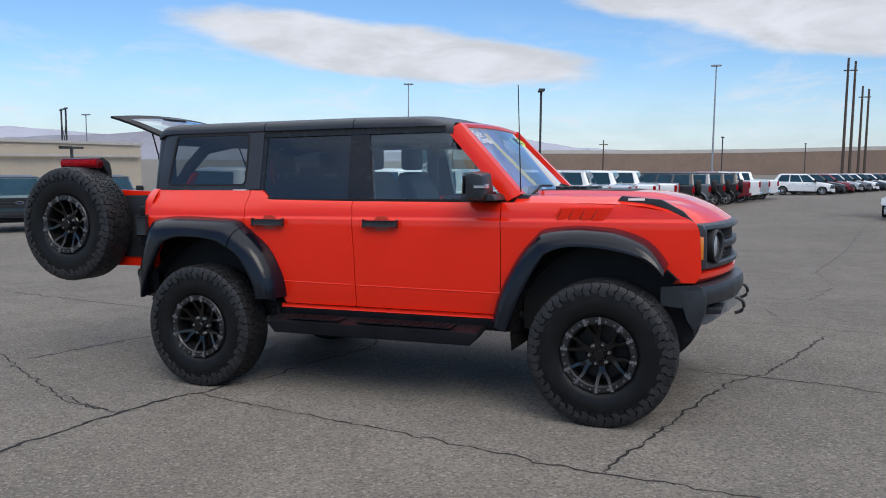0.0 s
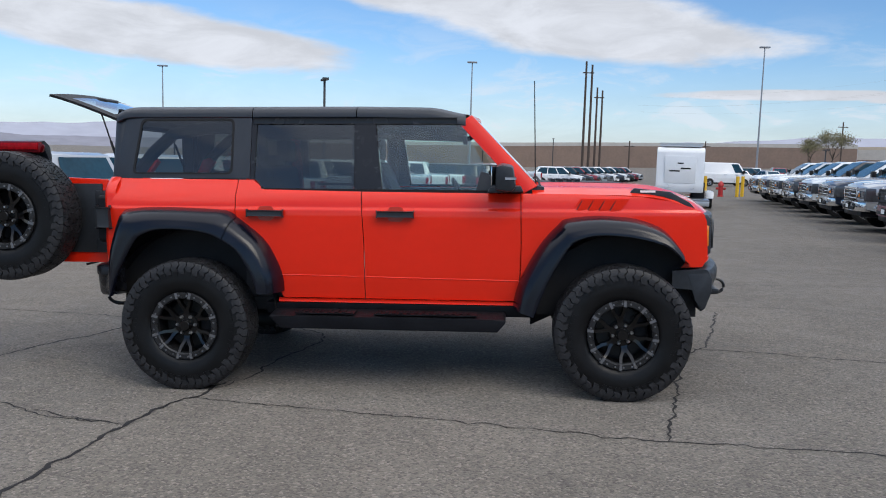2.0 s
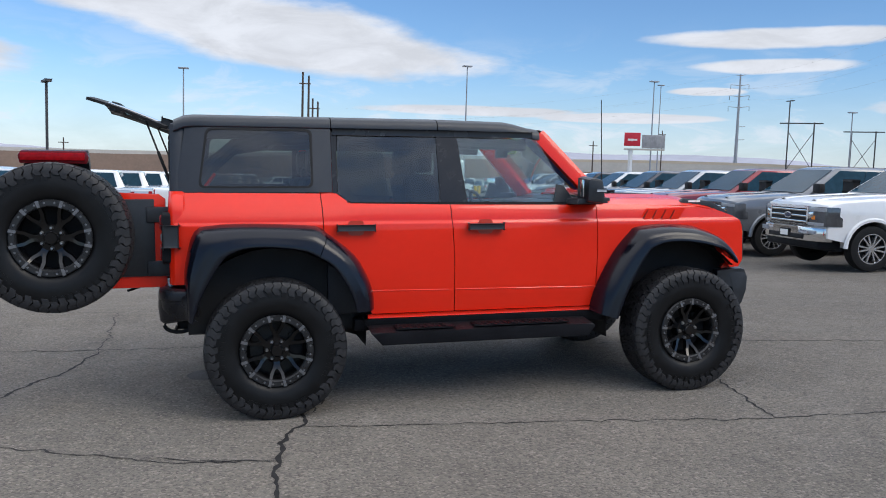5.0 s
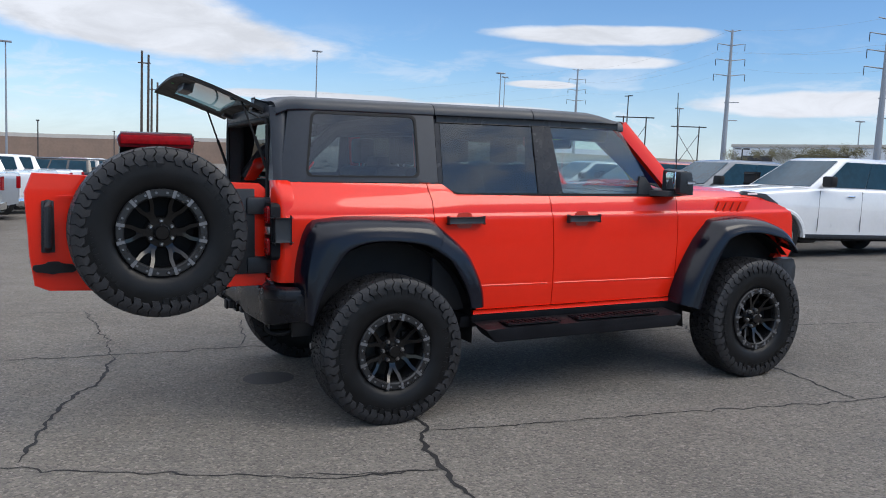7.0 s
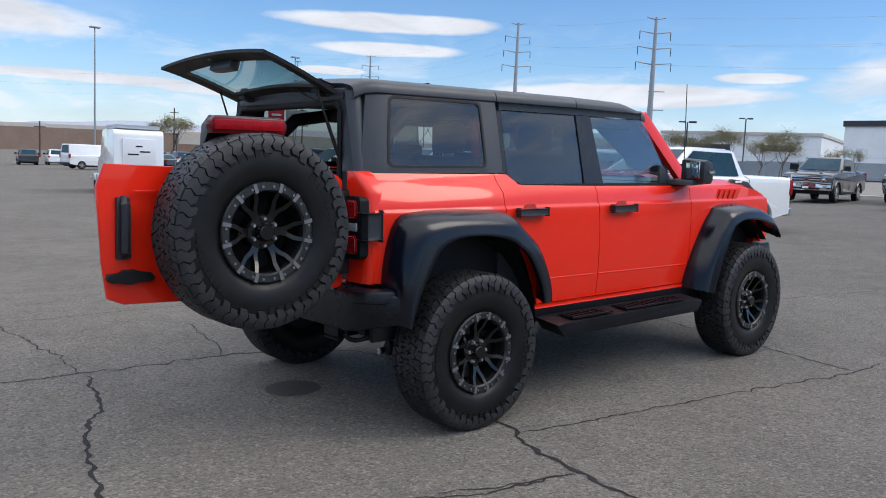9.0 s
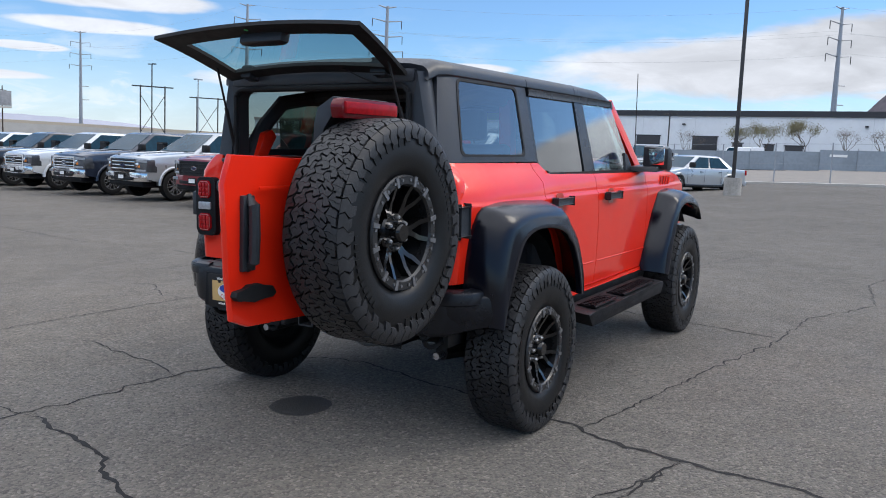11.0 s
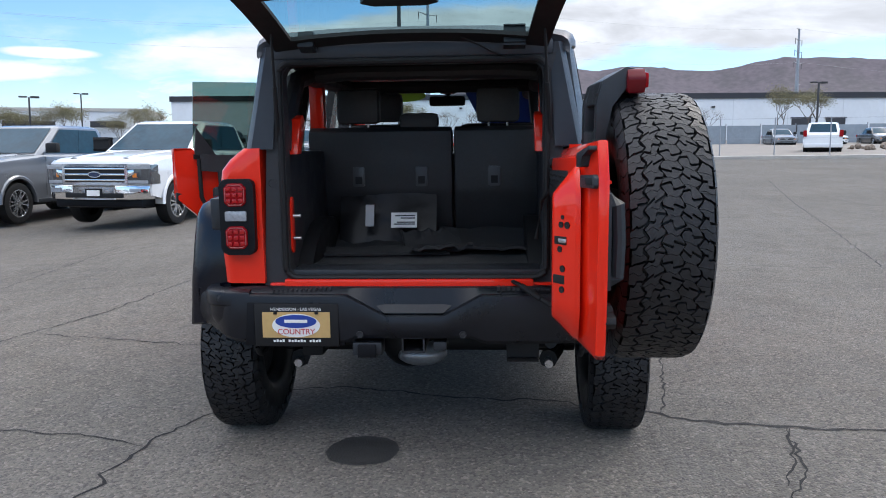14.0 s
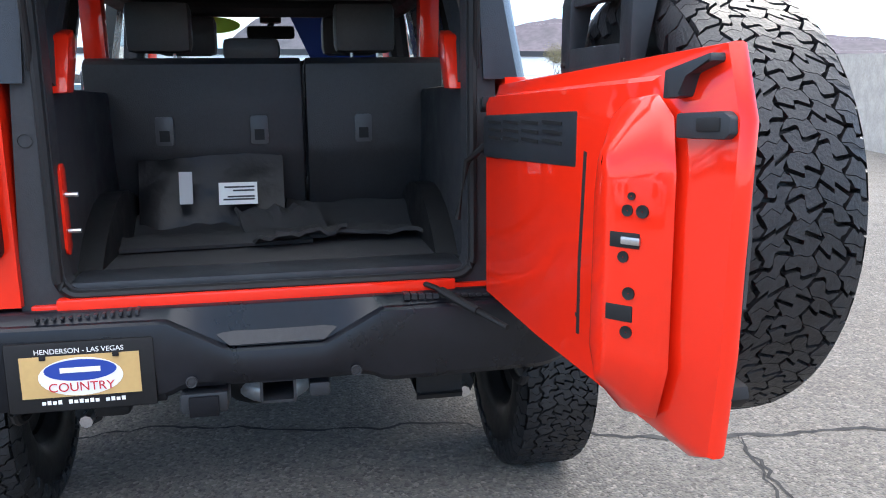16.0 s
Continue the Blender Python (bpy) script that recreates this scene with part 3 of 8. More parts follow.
part("hood_decal", decal(.92, 1.55, -.33, .33), DECAL, hood, "matt black hood graphic")
for s in (-1, 1):
    bm = bmesh.new()
    for k in range(4):
        box(bm, 1.02 + k * .06, 1.055 + k * .06, s * .10, s * .28, 1.424, 1.444, .006)
    part("hood_vent", bm, PLASTIC, hood)
    # trail sight and the black line from it to the grille
    bm = bmesh.new()
    prism(bm, [(1.52, 1.352), (1.56, 1.395), (1.80, 1.372), (1.93, 1.30), (1.99, 1.235), (1.97, 1.225), (1.86, 1.30), (1.76, 1.345), (1.66, 1.350)], "y", s * .735, s * .770, .006)
    ts = part("trail_sight", bm, PLASTIC, hood, "black trail sight on the fender edge")
    part("slot", boxed(1.60, 1.70, s * .732, s * .774, 1.366, 1.380), WHITE_LABEL, ts)
part("cowl", prism(bmesh.new(), [(.80, 1.335), (.80, 1.375), (.90, 1.408), (.96, 1.400), (.96, 1.35)], "y", -.76, .76, .006), PLASTIC, car)


# fender louvres: fins that stand proud towards the rear, each with an open slit behind it
for s in (-1, 1):
    y0 = body_half(1.3, 1.28)
    part("vent_panel", prism(bmesh.new(), [(1.13, 1.232), (1.46, 1.240), (1.52, 1.325), (1.20, 1.325)], "y", s * (y0 - .012), s * (y0 + .003)), RED, car)
    for k in range(4):
        x = 1.175 + k * .073
        bm = bmesh.new()
        sec = lambda dx, z: [(x + dx + .064, s * (y0 + .002), z), (x + dx + .004, s * (y0 + .015), z), (x + dx, s * (y0 + .013), z), (x + dx, s * (y0 - .004), z), (x + dx + .064, s * (y0 - .004), z)]
        loft(bm, [sec(0, 1.246), sec(.037, 1.316)], True, True)
        fin = part("louvre", bm, RED, car)
        part("louvre_slit", prism(bmesh.new(), [(x - .006, 1.249), (x + .002, 1.249), (x + .039, 1.313), (x + .031, 1.313)], "y", s * (y0 - .01), s * (y0 + .0055)), BLACK, fin)

# nose: grille, lamps, bumper, all bowed forward in the middle
GRILLE = material("dark_grille_plastic", (0.030, 0.032, 0.038), 0.4, vary=0.2)


def bowed(prof, y0, y1, n=16, close=False):
    """A strip across the nose: prof gives (offset from the bow, height)."""
    bm = bmesh.new()
    loft(bm, [[(nose_x(y0 + (y1 - y0) * j / n) + o, y0 + (y1 - y0) * j / n, z) for o, z in prof] for j in range(n + 1)], close, close)
    return bm


grille = part("grille", bowed([(-.09, .985), (-.055, .985), (-.055, 1.19), (-.09, 1.19)], -.76, .76, 20, True), BLACK, car, "dark bowed grille with round lamps and a wide bar")
part("grille_frame", bowed([(-.10, 1.228), (-.03, 1.226), (-.006, 1.212), (0, 1.192), (-.012, 1.180), (-.07, 1.178)], -.79, .79, 20, True), GRILLE, grille)
part("grille_frame", bowed([(-.10, .935), (-.03, .938), (-.004, .952), (0, .975), (-.012, .988), (-.07, .990)], -.79, .79, 20, True), GRILLE, grille)
bm = bmesh.new()
for i in range(27):
    for j in range(5):
        y, z = -.47 + i * .036, 1.005 + j * .040 + (i % 2) * .02 - .01
        x = nose_x(y)
        if abs(z - 1.083) > .028:
            prism(bm, [(y + .015 * math.cos(radians(60 * k)), z + .015 * math.sin(radians(60 * k))) for k in range(6)], "x", x - .06, x - .034)
tagged(part("grille_mesh", bm, GRILLE, grille), kind="stuff")
part("grille_bar", bowed([(-.05, 1.056), (-.012, 1.060), (-.006, 1.072), (-.006, 1.098), (-.012, 1.108), (-.05, 1.112)], -.70, .70, 20, True), PLASTIC, grille)
part("red_lip", bowed([(-.16, .865), (-.045, .868), (-.012, .895), (-.010, .925), (-.03, .936), (-.10, .938)], -.80, .80, 20, True), RED, car)
for s in (-1, 1):
    lamp = part("headlight", lathe(bmesh.new(), [(-.06, 0.0), (-.06, .098), (0.03, .104), (.040, .100), (.040, .090), (.015, .082), (.008, 0.0)], 32), BLACK, grille)
    lamp.matrix_local = Matrix.Translation((nose_x(.60) - .030, s * .605, 1.083)) @ pose(0, 0, 0, 0, 0, -90 + s * 14)
    part("lens", lathe(bmesh.new(), [(.012, 0.001), (.014, .086), (.028, .06), (.034, 0.001)], 32), LENS_WHITE, lamp)
    part("lamp_ring", lathe(bmesh.new(), [(.032, .088), (.045, .090), (.045, .100), (.032, .102)], 32), GRILLE, lamp)
    part("frame_end", prism(bmesh.new(), [(1.995, .945), (2.035, .940), (2.070, .965), (2.066, 1.185), (2.045, 1.222), (1.995, 1.226)], "y", s * .735, s * .806, .012), GRILLE, grille)
    part("side_marker", prism(bmesh.new(), [(2.018, 1.016), (2.052, 1.014), (2.052, 1.150), (2.018, 1.156)], "y", s * .800, s * .8105, .003), AMBER, car)
fbump = part("front_bumper", bowed([(-.20, .735), (-.02, .722), (.030, .740), (.045, .775), (.045, .825), (.030, .856), (.0, .864), (-.20, .850)], -.86, .86, 20, True), PLASTIC, car, "black steel front bumper with grey skid plate")
for s in (-1, 1):
    part("bumper_end", prism(bmesh.new(), [(1.900, .835), (2.05, .845), (2.075, .800), (2.070, .70), (2.035, .60), (2.005, .575), (1.965, .658)], "y", s * .60, s * .862, .014), PLASTIC, fbump)
    part("fog_lamp", boxed(2.075, 2.105, s * .60, s * .68, .735, .79, .008), BLACK, fbump)
    part("corner_step", prism(bmesh.new(), [(2.02, .665), (2.15, .675), (2.16, .71), (2.02, .715)], "y", s * .46, s * .70, .01), PLASTIC, fbump)
    bm = bmesh.new()
    tube(bm, [(2.215 + .055 * math.sin(radians(a_)), s * .36, .685 + .05 * math.cos(radians(a_))) for a_ in range(0, 181, 20)], .011)
    part("tow_hook", bm, RING, fbump)
part("skid_plate", bowed([(-.14, .56), (-.10, .565), (.02, .66), (.028, .725), (-.05, .735), (-.14, .72)], -.46, .46, 12, True), SILVER, fbump)

# windscreen, its red frame and pillars
WS_B, WS_T = (.900, 1.395), (.440, 1.868)


def on_screen(f, y, lift=0.0):
    """Point on the windscreen: f from the base to the top."""
    x, z = WS_B[0] + (WS_T[0] - WS_B[0]) * f, WS_B[1] + (WS_T[1] - WS_B[1]) * f
    bow = 0.05 * (1 - (y / .72) ** 2)
    n = Vector((.72, 0, .69))
    return Vector((x + bow * .6, y, z + bow * .4)) + n * lift


bm = bmesh.new()
loft(bm, [[on_screen(i / 8, (-1 + 2 * j / 16) * (.715 - .075 * i / 8)) for j in range(17)] for i in range(9)])
part("windscreen", bm, GLASS_WS, car, "clear windscreen with a blue and yellow sales banner").visible_shadow = False
for s in (-1, 1):
    bm = bmesh.new()
    rows = []
    for i in range(9):
        f = i / 8
        p = on_screen(f, s * (.715 - .075 * f))
        q = top_half(.6, p.z)
        rows.append([(p.x + .02, p.y - s * .02, p.z + .012), (p.x + .012, s * (q - .015), p.z + .014), (p.x - .03, s * q, p.z - .012), (p.x - .078, s * (q - .004), p.z - .038), (p.x - .075, s * (q - .05), p.z - .045), (p.x, p.y - s * .02, p.z - .02)])
    loft(bm, rows, True, True)
    part("a_pillar", bm, RED, car)
bm = bmesh.new()
loft(bm, [[(on_screen(1.0, y * .01, 0) + Vector((a, 0, b))) for y in range(-66, 67, 6)] for a, b in ((.02, -.015), (.018, .004), (-.01, .018), (-.04, .016), (-.05, -.02), (.0, -.03), (.02, -.015))])
part("windscreen_header", bm, RED, car)
# sales banner inside the glass
BLUE = material("banner_blue", (0.02, 0.06, 0.33), 0.5)
YELLOW = material("banner_yellow", (0.75, 0.55, 0.03), 0.5)
banner = new("sales_banner")
banner.matrix_world = CAR
tagged(banner, "blue sales banner with yellow stripe behind the windscreen", "banner")


def screen_patch(f0, f1, ya0, ya1, yb0, yb1, lift):
    bm = bmesh.new()
    loft(bm, [[on_screen(f0 + (f1 - f0) * i / 6, (ya0 + (yb0 - ya0) * i / 6) + ((ya1 - ya0) + ((yb1 - ya1) - (yb0 - ya0)) * i / 6) * j / 6, lift) for j in range(7)] for i in range(7)])
    return thicken(bm, 0.001)


part("backing", screen_patch(.10, .93, -.64, -.30, -.60, -.10, -.006), BLUE, banner)
part("stripe", screen_patch(.10, .88, -.34, -.24, -.36, -.30, -.003), YELLOW, banner)
side_m = Matrix(((0, -.70, .72, 0), (1, 0, 0, 0), (0, .72, .70, 0), (0, 0, 0, 1)))
for txt, f, y in (("Gold", .86, -.50), ("Certified", .76, -.45)):
    p = on_screen(f, y, .004)
    lettering(txt, .085, Matrix.Translation(p) @ side_m, WHITE_LABEL, banner)
num = new("year_sticker")
num.matrix_world = CAR
tagged(num, "yellow-green oval year sticker on the windscreen", "sticker")
LIME = material("lime_sticker", (0.45, 0.75, 0.05), 0.5)
c = on_screen(.80, .34, -.004)
bm = bmesh.new()
bm.faces.new([bm.verts.new(Vector((0, .17 * math.cos(a * .2618), .06 * math.sin(a * .2618)))) for a in range(24)])
ov = part("oval", thicken(bm, .001), LIME, num)
ov.matrix_local = Matrix.Translation(c) @ pose(0, 0, 0, 0, -44, 0)
lettering("2022", .09, Matrix.Translation(c + Vector((.006, 0, .006))) @ side_m, BLACK, num)
# wipers
for y0, y1 in ((-.60, -.05), (.0, .50)):
    bm = bmesh.new()
    tube(bm, [on_screen(-.03, y0, .02), on_screen(.05, (y0 + y1) / 2, .03), on_screen(.04, y1, .025)], .008)
    part("wiper", bm, BLACK, car)

# hard roof: two front panels and the rear cap
ROOF_SEC = [(.702, 1.866), (.709, 1.874), (.708, 1.900), (.698, 1.922), (.672, 1.938), (.60, 1.952), (.35, 1.966), (0, 1.970)]


def roof_panel(x0, x1, n, inset=0.0, drop_front=False, drop_rear=False):
    bm = bmesh.new()
    rows = []
    for i in range(n + 1):
        x = x0 + (x1 - x0) * i / n
        dz = -0.012 * max(0, x + .3) / .7
        if drop_front:
            dz -= 0.045 * smooth_step(.15, .44, x)
        if drop_rear:
            dz -= 0.040 * smooth_step(-1.96, -2.12, x) ** 2
        k = 1.0
        if drop_rear:
            k = 1 - 0.06 * smooth_step(-1.9, -2.12, x)
        half = [(y * k, z + dz - inset) for j, (y, z) in enumerate(ROOF_SEC)]
        rows.append([(x, -y, z) for y, z in half] + [(x, y, z) for y, z in half[-2::-1]])
    loft(bm, rows)
    return thicken(bm, 0.03)


part("front_roof_panel", roof_panel(-.336, .42, 12, drop_front=True), TOP, car, "dark grey removable roof panel")
part("middle_roof_panel", roof_panel(-1.076, -.342, 6), TOP, car, "dark grey removable roof panel")
part("rear_roof_cap", roof_panel(-2.09, -1.082, 16, drop_rear=True), TOP, car, "dark grey hardtop rear cap")
part("roof_lining", loft(bmesh.new(), [[(x, y, 1.87 - .02 * abs(y)) for y in (-.66, 0, .66)] for x in (-2.0, .40)]), BLACK, car)
mirrored("drip_rail", lambda s: boxed(-1.07, .36, s * .692, s * .716, 1.826, 1.868, .004), PILLAR, car)

# hardtop side with its fixed window
QW = rounded(-1.925, -1.222, 1.485, 1.850, .035)
QW = [(x + (.05 * (z - 1.485) / .365 if x < -1.6 else 0), z) for x, z in QW]
QOUT = [(-1.083, 1.878), (-2.03, 1.878), (-2.085, 1.445), (-1.083, 1.445)]


def qpane(s):
    bm = bmesh.new()
    bm.faces.new([bm.verts.new((x, s * (top_half(x, z) - .004), z)) for x, z in QW])
    return bm


for s in (-1, 1):
    fr = part("hardtop_side", framed(QOUT, QW, lambda x, z, s=s: s * top_half(x, z)), TOP, car, "dark grey hardtop side panel")
    pn = part("quarter_window", qpane(s), PRIVACY, car, "dark privacy glass")
    pn.visible_shadow = False
    big = [(x + (x + 1.57) * .045, z + (z - 1.655) * .07) for x, z in QW]
    bm = bmesh.new()
    loft(bm, [[(x, s * (top_half(x, z) + .002), z) for x, z in lp] for lp in (big, QW)], True)
    part("window_seal", thicken(bm, .004), BLACK, fr)


def upper(poly, s, off=0.0, thick=0.006):
    return sheet(poly, lambda x, z: s * (top_half(x, z) + off), thick=thick, step=.12)


RWIN = [(-1.040, 1.828), (-.345, 1.830), (-.345, 1.366), (-.972, 1.374), (-1.045, 1.44)]
FWIN = [(-.200, 1.826), (.395, 1.820), (.655, 1.366), (-.140, 1.362)]
for s in (-1, 1):
    if s < 0:
        g = part("rear_door_glass", upper(RWIN, s, -.004), PRIVACY, rdoor_right, "dark privacy glass")
        g.visible_shadow = False
        part("sail_panel", upper([(-1.038, 1.445), (-1.03, 1.56), (-.90, 1.376), (-.972, 1.376)], s, -.012), TRIM, rdoor_right)
    g = part("front_door_glass", upper(FWIN, s, -.004), GLASS, fdoors[0 if s < 0 else 1], "clear door glass")
    g.visible_shadow = False
    part("b_pillar_cover", upper([(-.352, 1.834), (-.205, 1.830), (-.144, 1.360), (-.340, 1.362)], s, .004, .05), PILLAR, car)
    part("c_pillar_cover", upper([(-1.080, 1.85), (-1.045, 1.85), (-1.05, 1.44), (-1.080, 1.44)], s, -.002, .05), PILLAR, car)
    part("belt_seal", sheet([(-.99, 1.366), (-.99, 1.392), (-.96, 1.380), (.66, 1.374), (.78, 1.372), (.80, 1.352), (-.96, 1.360)], lambda x, z, s=s: s * .826, thick=.02, step=.2), BLACK, car)

# inner shells that close the doors
mirrored("door_trim", lambda s: boxed(-.25, .80, s * .74, s * .80, .62, 1.35, .02), TRIM, car)
part("door_trim", boxed(-1.12, -.28, -.80, -.74, .62, 1.36, .02), TRIM, car)

# mirrors and aerial
for s in (-1, 1):
    bm = bmesh.new()
    prism(bm, [(.0, .0), (.005, .155), (.05, .165), (.115, .150), (.135, .02), (.11, -.012)], "y", 0, .195, .022)
    for v in bm.verts:
        v.co = Vector((.635 + v.co.x, s * (.885 + v.co.y), 1.395 + v.co.z - .012 * (v.co.y > .1)))
    mir = part("door_mirror", bm, PLASTIC, car, "black door mirror with a clear lamp strip")
    part("mirror_arm", prism(bmesh.new(), [(.58, 1.362), (.60, 1.40), (.80, 1.41), (.82, 1.372)], "y", s * .80, s * 1.02, .008), PLASTIC, mir)
    part("mirror_glass", boxed(-.004, .004, -.078, .078, -.060, .060, .003), CHROME, mir).matrix_local = pose(.630, s * .982, 1.475, 0, 0, s * 14)
    part("mirror_lamp", boxed(.70, .772, s * 1.00, s * 1.083, 1.452, 1.470, .004), LENS_WHITE, mir)
    part("mirror_sail", upper([(.50, 1.372), (.53, 1.50), (.58, 1.49), (.66, 1.372)], s, .006, .02), PLASTIC, mir)
part("aerial", tube(bmesh.new(), [(.905, -.74, 1.39), (.900, -.74, 1.45), (.885, -.74, 2.11)], .005, taper=.003), BLACK, car, "thin black rod aerial")

# ---- rear of the car ----
# body corners with tail lamps
COR = [(.86, .852), (1.0, .862), (1.30, .858), (1.356, .850), (1.40, .815), (1.43, .780), (1.452, .748)]


def corner_shell(s):
    bm = bmesh.new()
    rows = []
    for z, yo in COR:
        row = [(-2.03, s * (yo - .006), z)]
        for a in (20, 45, 70, 90):
            t = radians(a)
            row.append((-2.07 - .055 * math.sin(t), s * (yo - .055 + .055 * math.cos(t)), z))
        row.append((-2.128, s * .665, z))
        row.append((-2.03, s * .66, z))
        rows.append(row)
    loft(bm, rows, False, True)
    return bm


for s in (-1, 1):
    part("rear_corner", corner_shell(s), RED, car)
    bm = bmesh.new()
    prism(bm, rounded(.690, .842, .992, 1.322, .03), "x", -2.10, -2.165, .010)
    for v in bm.verts:
        v.co.y *= s
    tl = part("tail_lamp", bm, BOARD, car, "black tail lamp housing with two red squares and a clear strip")
    for z0, z1, m in ((1.204, 1.304, LENS_RED), (1.140, 1.184, LENS_WHITE), (1.018, 1.118, LENS_RED)):
        bm = bmesh.new()
        cut = .018 if m is LENS_RED else .004
        y0, y1 = .722, .818
        shape = [(y0 + cut, z0), (y1 - cut, z0), (y1, z0 + cut), (y1, z1 - cut), (y1 - cut, z1), (y0 + cut, z1), (y0, z1 - cut), (y0, z0 + cut)]
        prism(bm, shape, "x", -2.150, -2.174, .005)
        for v in bm.verts:
            v.co.y *= s
        ln = part("lens", bm, m, tl)
        if m is LENS_RED:
            cy, cz = (y0 + y1) / 2, (z0 + z1) / 2
            tube(bmesh_ := bmesh.new(), [(-2.175, s * (cy + (p - cy) * .86), cz + (q - cz) * .86) for p, q in shape + shape[:1]], .0022, 6)
            part("lens_outline", bmesh_, LENS_PINK, ln)
            for dy in (-.028, 0, .028):
                for dz in (-.026, .0, .026):
                    part("lens_cell", boxed(-2.1785, -2.172, s * (cy + dy - .010), s * (cy + dy + .010), cz + dz - .009, cz + dz + .009, .002), LENS_CELL, ln)
    part("lamp_bracket", boxed(-2.155, -2.06, s * .835, s * .888, 1.10, 1.24, .015), PLASTIC, tl)
    # wrap-round pillar of the hardtop
    bm = bmesh.new()
    rows = []
    for z in (1.447, 1.55, 1.65, 1.75, 1.88):
        yo = top_half(-2.07, z) + .004
        yi = .585 + (1.85 - z) * .05
        rows.append([(-2.04, s * yo, z), (-2.085, s * (yo - .006), z), (-2.115, s * (yo - .03), z), (-2.125 + (z - 1.45) * .05, s * (yi + .03), z), (-2.12 + (z - 1.45) * .05, s * yi, z), (-2.0, s * yi, z), (-2.0, s * (yo - .02), z)])
    loft(bm, rows, True, True)
    part("rear_pillar", bm, TOP, car, "dark grey hardtop corner pillar")
part("roof_header", boxed(-2.115, -2.02, -.60, .60, 1.825, 1.895, .02), TOP, car)

# door frame of the rear opening: black jamb, rubber seal, sill
jo, ji = [(-.672, .835), (.672, .835), (.620, 1.838), (-.620, 1.838)], rounded(-.557, .557, .895, 1.800, .05)


def jamb(outer, inner, x0, x1):
    bm = bmesh.new()
    m = len(inner)
    cx, cz = 0, 1.33

    def cast(p):
        d = (p[0] - cx, p[1] - cz)
        best = 9.0
        for (ax, bz), (cx2, dz2) in zip(outer, outer[1:] + outer[:1]):
            ex, ez = cx2 - ax, dz2 - bz
            den = d[0] * ez - d[1] * ex
            if abs(den) > 1e-9:
                q = ((ax - cx) * ez - (bz - cz) * ex) / den
                t = ((ax - cx) * d[1] - (bz - cz) * d[0]) / den
                if q > 0 and -1e-6 < t < 1 + 1e-6:
                    best = min(best, q)
        return (cx + d[0] * best, cz + d[1] * best)

    out = [cast(p) for p in inner]
    loft(bm, [[(x0, *p) for p in out], [(x1, *p) for p in out], [(x1, *p) for p in inner], [(x0, *p) for p in inner], [(x0, *p) for p in out]], True)
    return bm


part("rear_jamb", jamb(jo, ji, -2.03, -2.105), TRIM, car, "black rear door jamb")
bm = bmesh.new()
seal = rounded(-.572, .572, .882, 1.812, .055)
tube(bm, [(-2.115, y, z) for y, z in seal] + [(-2.115, *seal[0])], .014)
part("rubber_seal", bm, BLACK, car)
part("rear_sill", boxed(-2.12, -2.05, -.645, .645, .822, .860, .006), RED, car)
part("sill_plate", boxed(-2.10, -1.93, -.55, .55, .882, .915, .01), PLASTIC, car)
for s in (-1, 1):
    part("seal_bolt", lathe(bmesh.new(), [(-.01, .001), (-.01, .016), (.0, .018)], 12, (0, 0, 0)), BLACK, car).matrix_local = Matrix.Translation((-2.108, s * .618, 1.30)) @ pose(0, 0, 0, 0, 0, 90)
# striker plate, red with two pins
sp = part("striker_plate", prism(bmesh.new(), rounded(-2.07, -2.02, .985, 1.235, .02), "y", .548, .556, .003), RED, car)
for z in (1.05, 1.15):
    part("striker_pin", tube(bmesh.new(), [(-2.045, .552, z), (-2.045, .515, z)], .007), STEEL, sp)

# rear bumper: a ledge under the sill, dipping in the middle to a sloped step
bm = bmesh.new()
rows = []
for j in range(85):
    y = -1.008 + j * .024
    d = abs(y)
    xr = -2.222 + .020 * (d / .7) ** 2 + .17 * smooth_step(.76, 1.02, d) ** 1.5
    zt = .850 - .02 * smooth_step(.7, .95, d)
    zl = .724 + .088 * max(0, min(1, (d - .125) / .165)) - .015 * smooth_step(.7, .98, d)
    zb = .600 + .024 * (1 - smooth_step(.24, .31, d)) + .045 * smooth_step(.74, .98, d)
    xb = min(-2.125, xr + .05) if d < .8 else xr + .05
    rows.append([(-2.02, y, zt - .01), (xb + .01, y, zt), (xb, y, zt - .004), (xr + .026, y, zl + .012), (xr + .012, y, zl + .010), (xr + .003, y, zl + .003), (xr - .001, y, zl - .012),
                 (xr - .004, y, zl * .5 + zb * .5), (xr + .006, y, zb + .022), (xr + .020, y, zb + .006), (xr + .06, y, zb), (-1.98, y, zb + .02)])
loft(bm, rows, False)
for r in (rows[0], rows[-1]):
    bm.faces.new([bm.verts.new(p) for p in r])
rb = part("rear_bumper", bm, BUMPER, car, "black plastic rear bumper with a sloped step in the middle", sharp=28)
for s in (-1, 1):
    for k in range(13):
        rib = boxed(-2.185, -2.13, s * (.36 + k * .021), s * (.370 + k * .021), .836, .851 - .0012 * k, .003)
        part("tread_rib", rib, PLASTIC, rb)
    bm = bmesh.new()
    lathe(bm, [(.004, .001), (.002, .011), (.006, .012), (.006, .0145), (-.004, .016)], 18)
    part("parking_sensor", bm, TRIM, rb).matrix_local = Matrix.Translation((-2.226, s * .222 + .01, .652)) @ pose(0, 0, 0, 0, 0, 90)
# sky light on the slope is painted in by this paler plate
bm = bmesh.new()
loft(bm, [[(-2.128 - .082 * f, y * (.268 - .140 * f), .8475 - .106 * f) for y in (-1, -.5, 0, .5, 1)] for f in (0, .5, 1)])
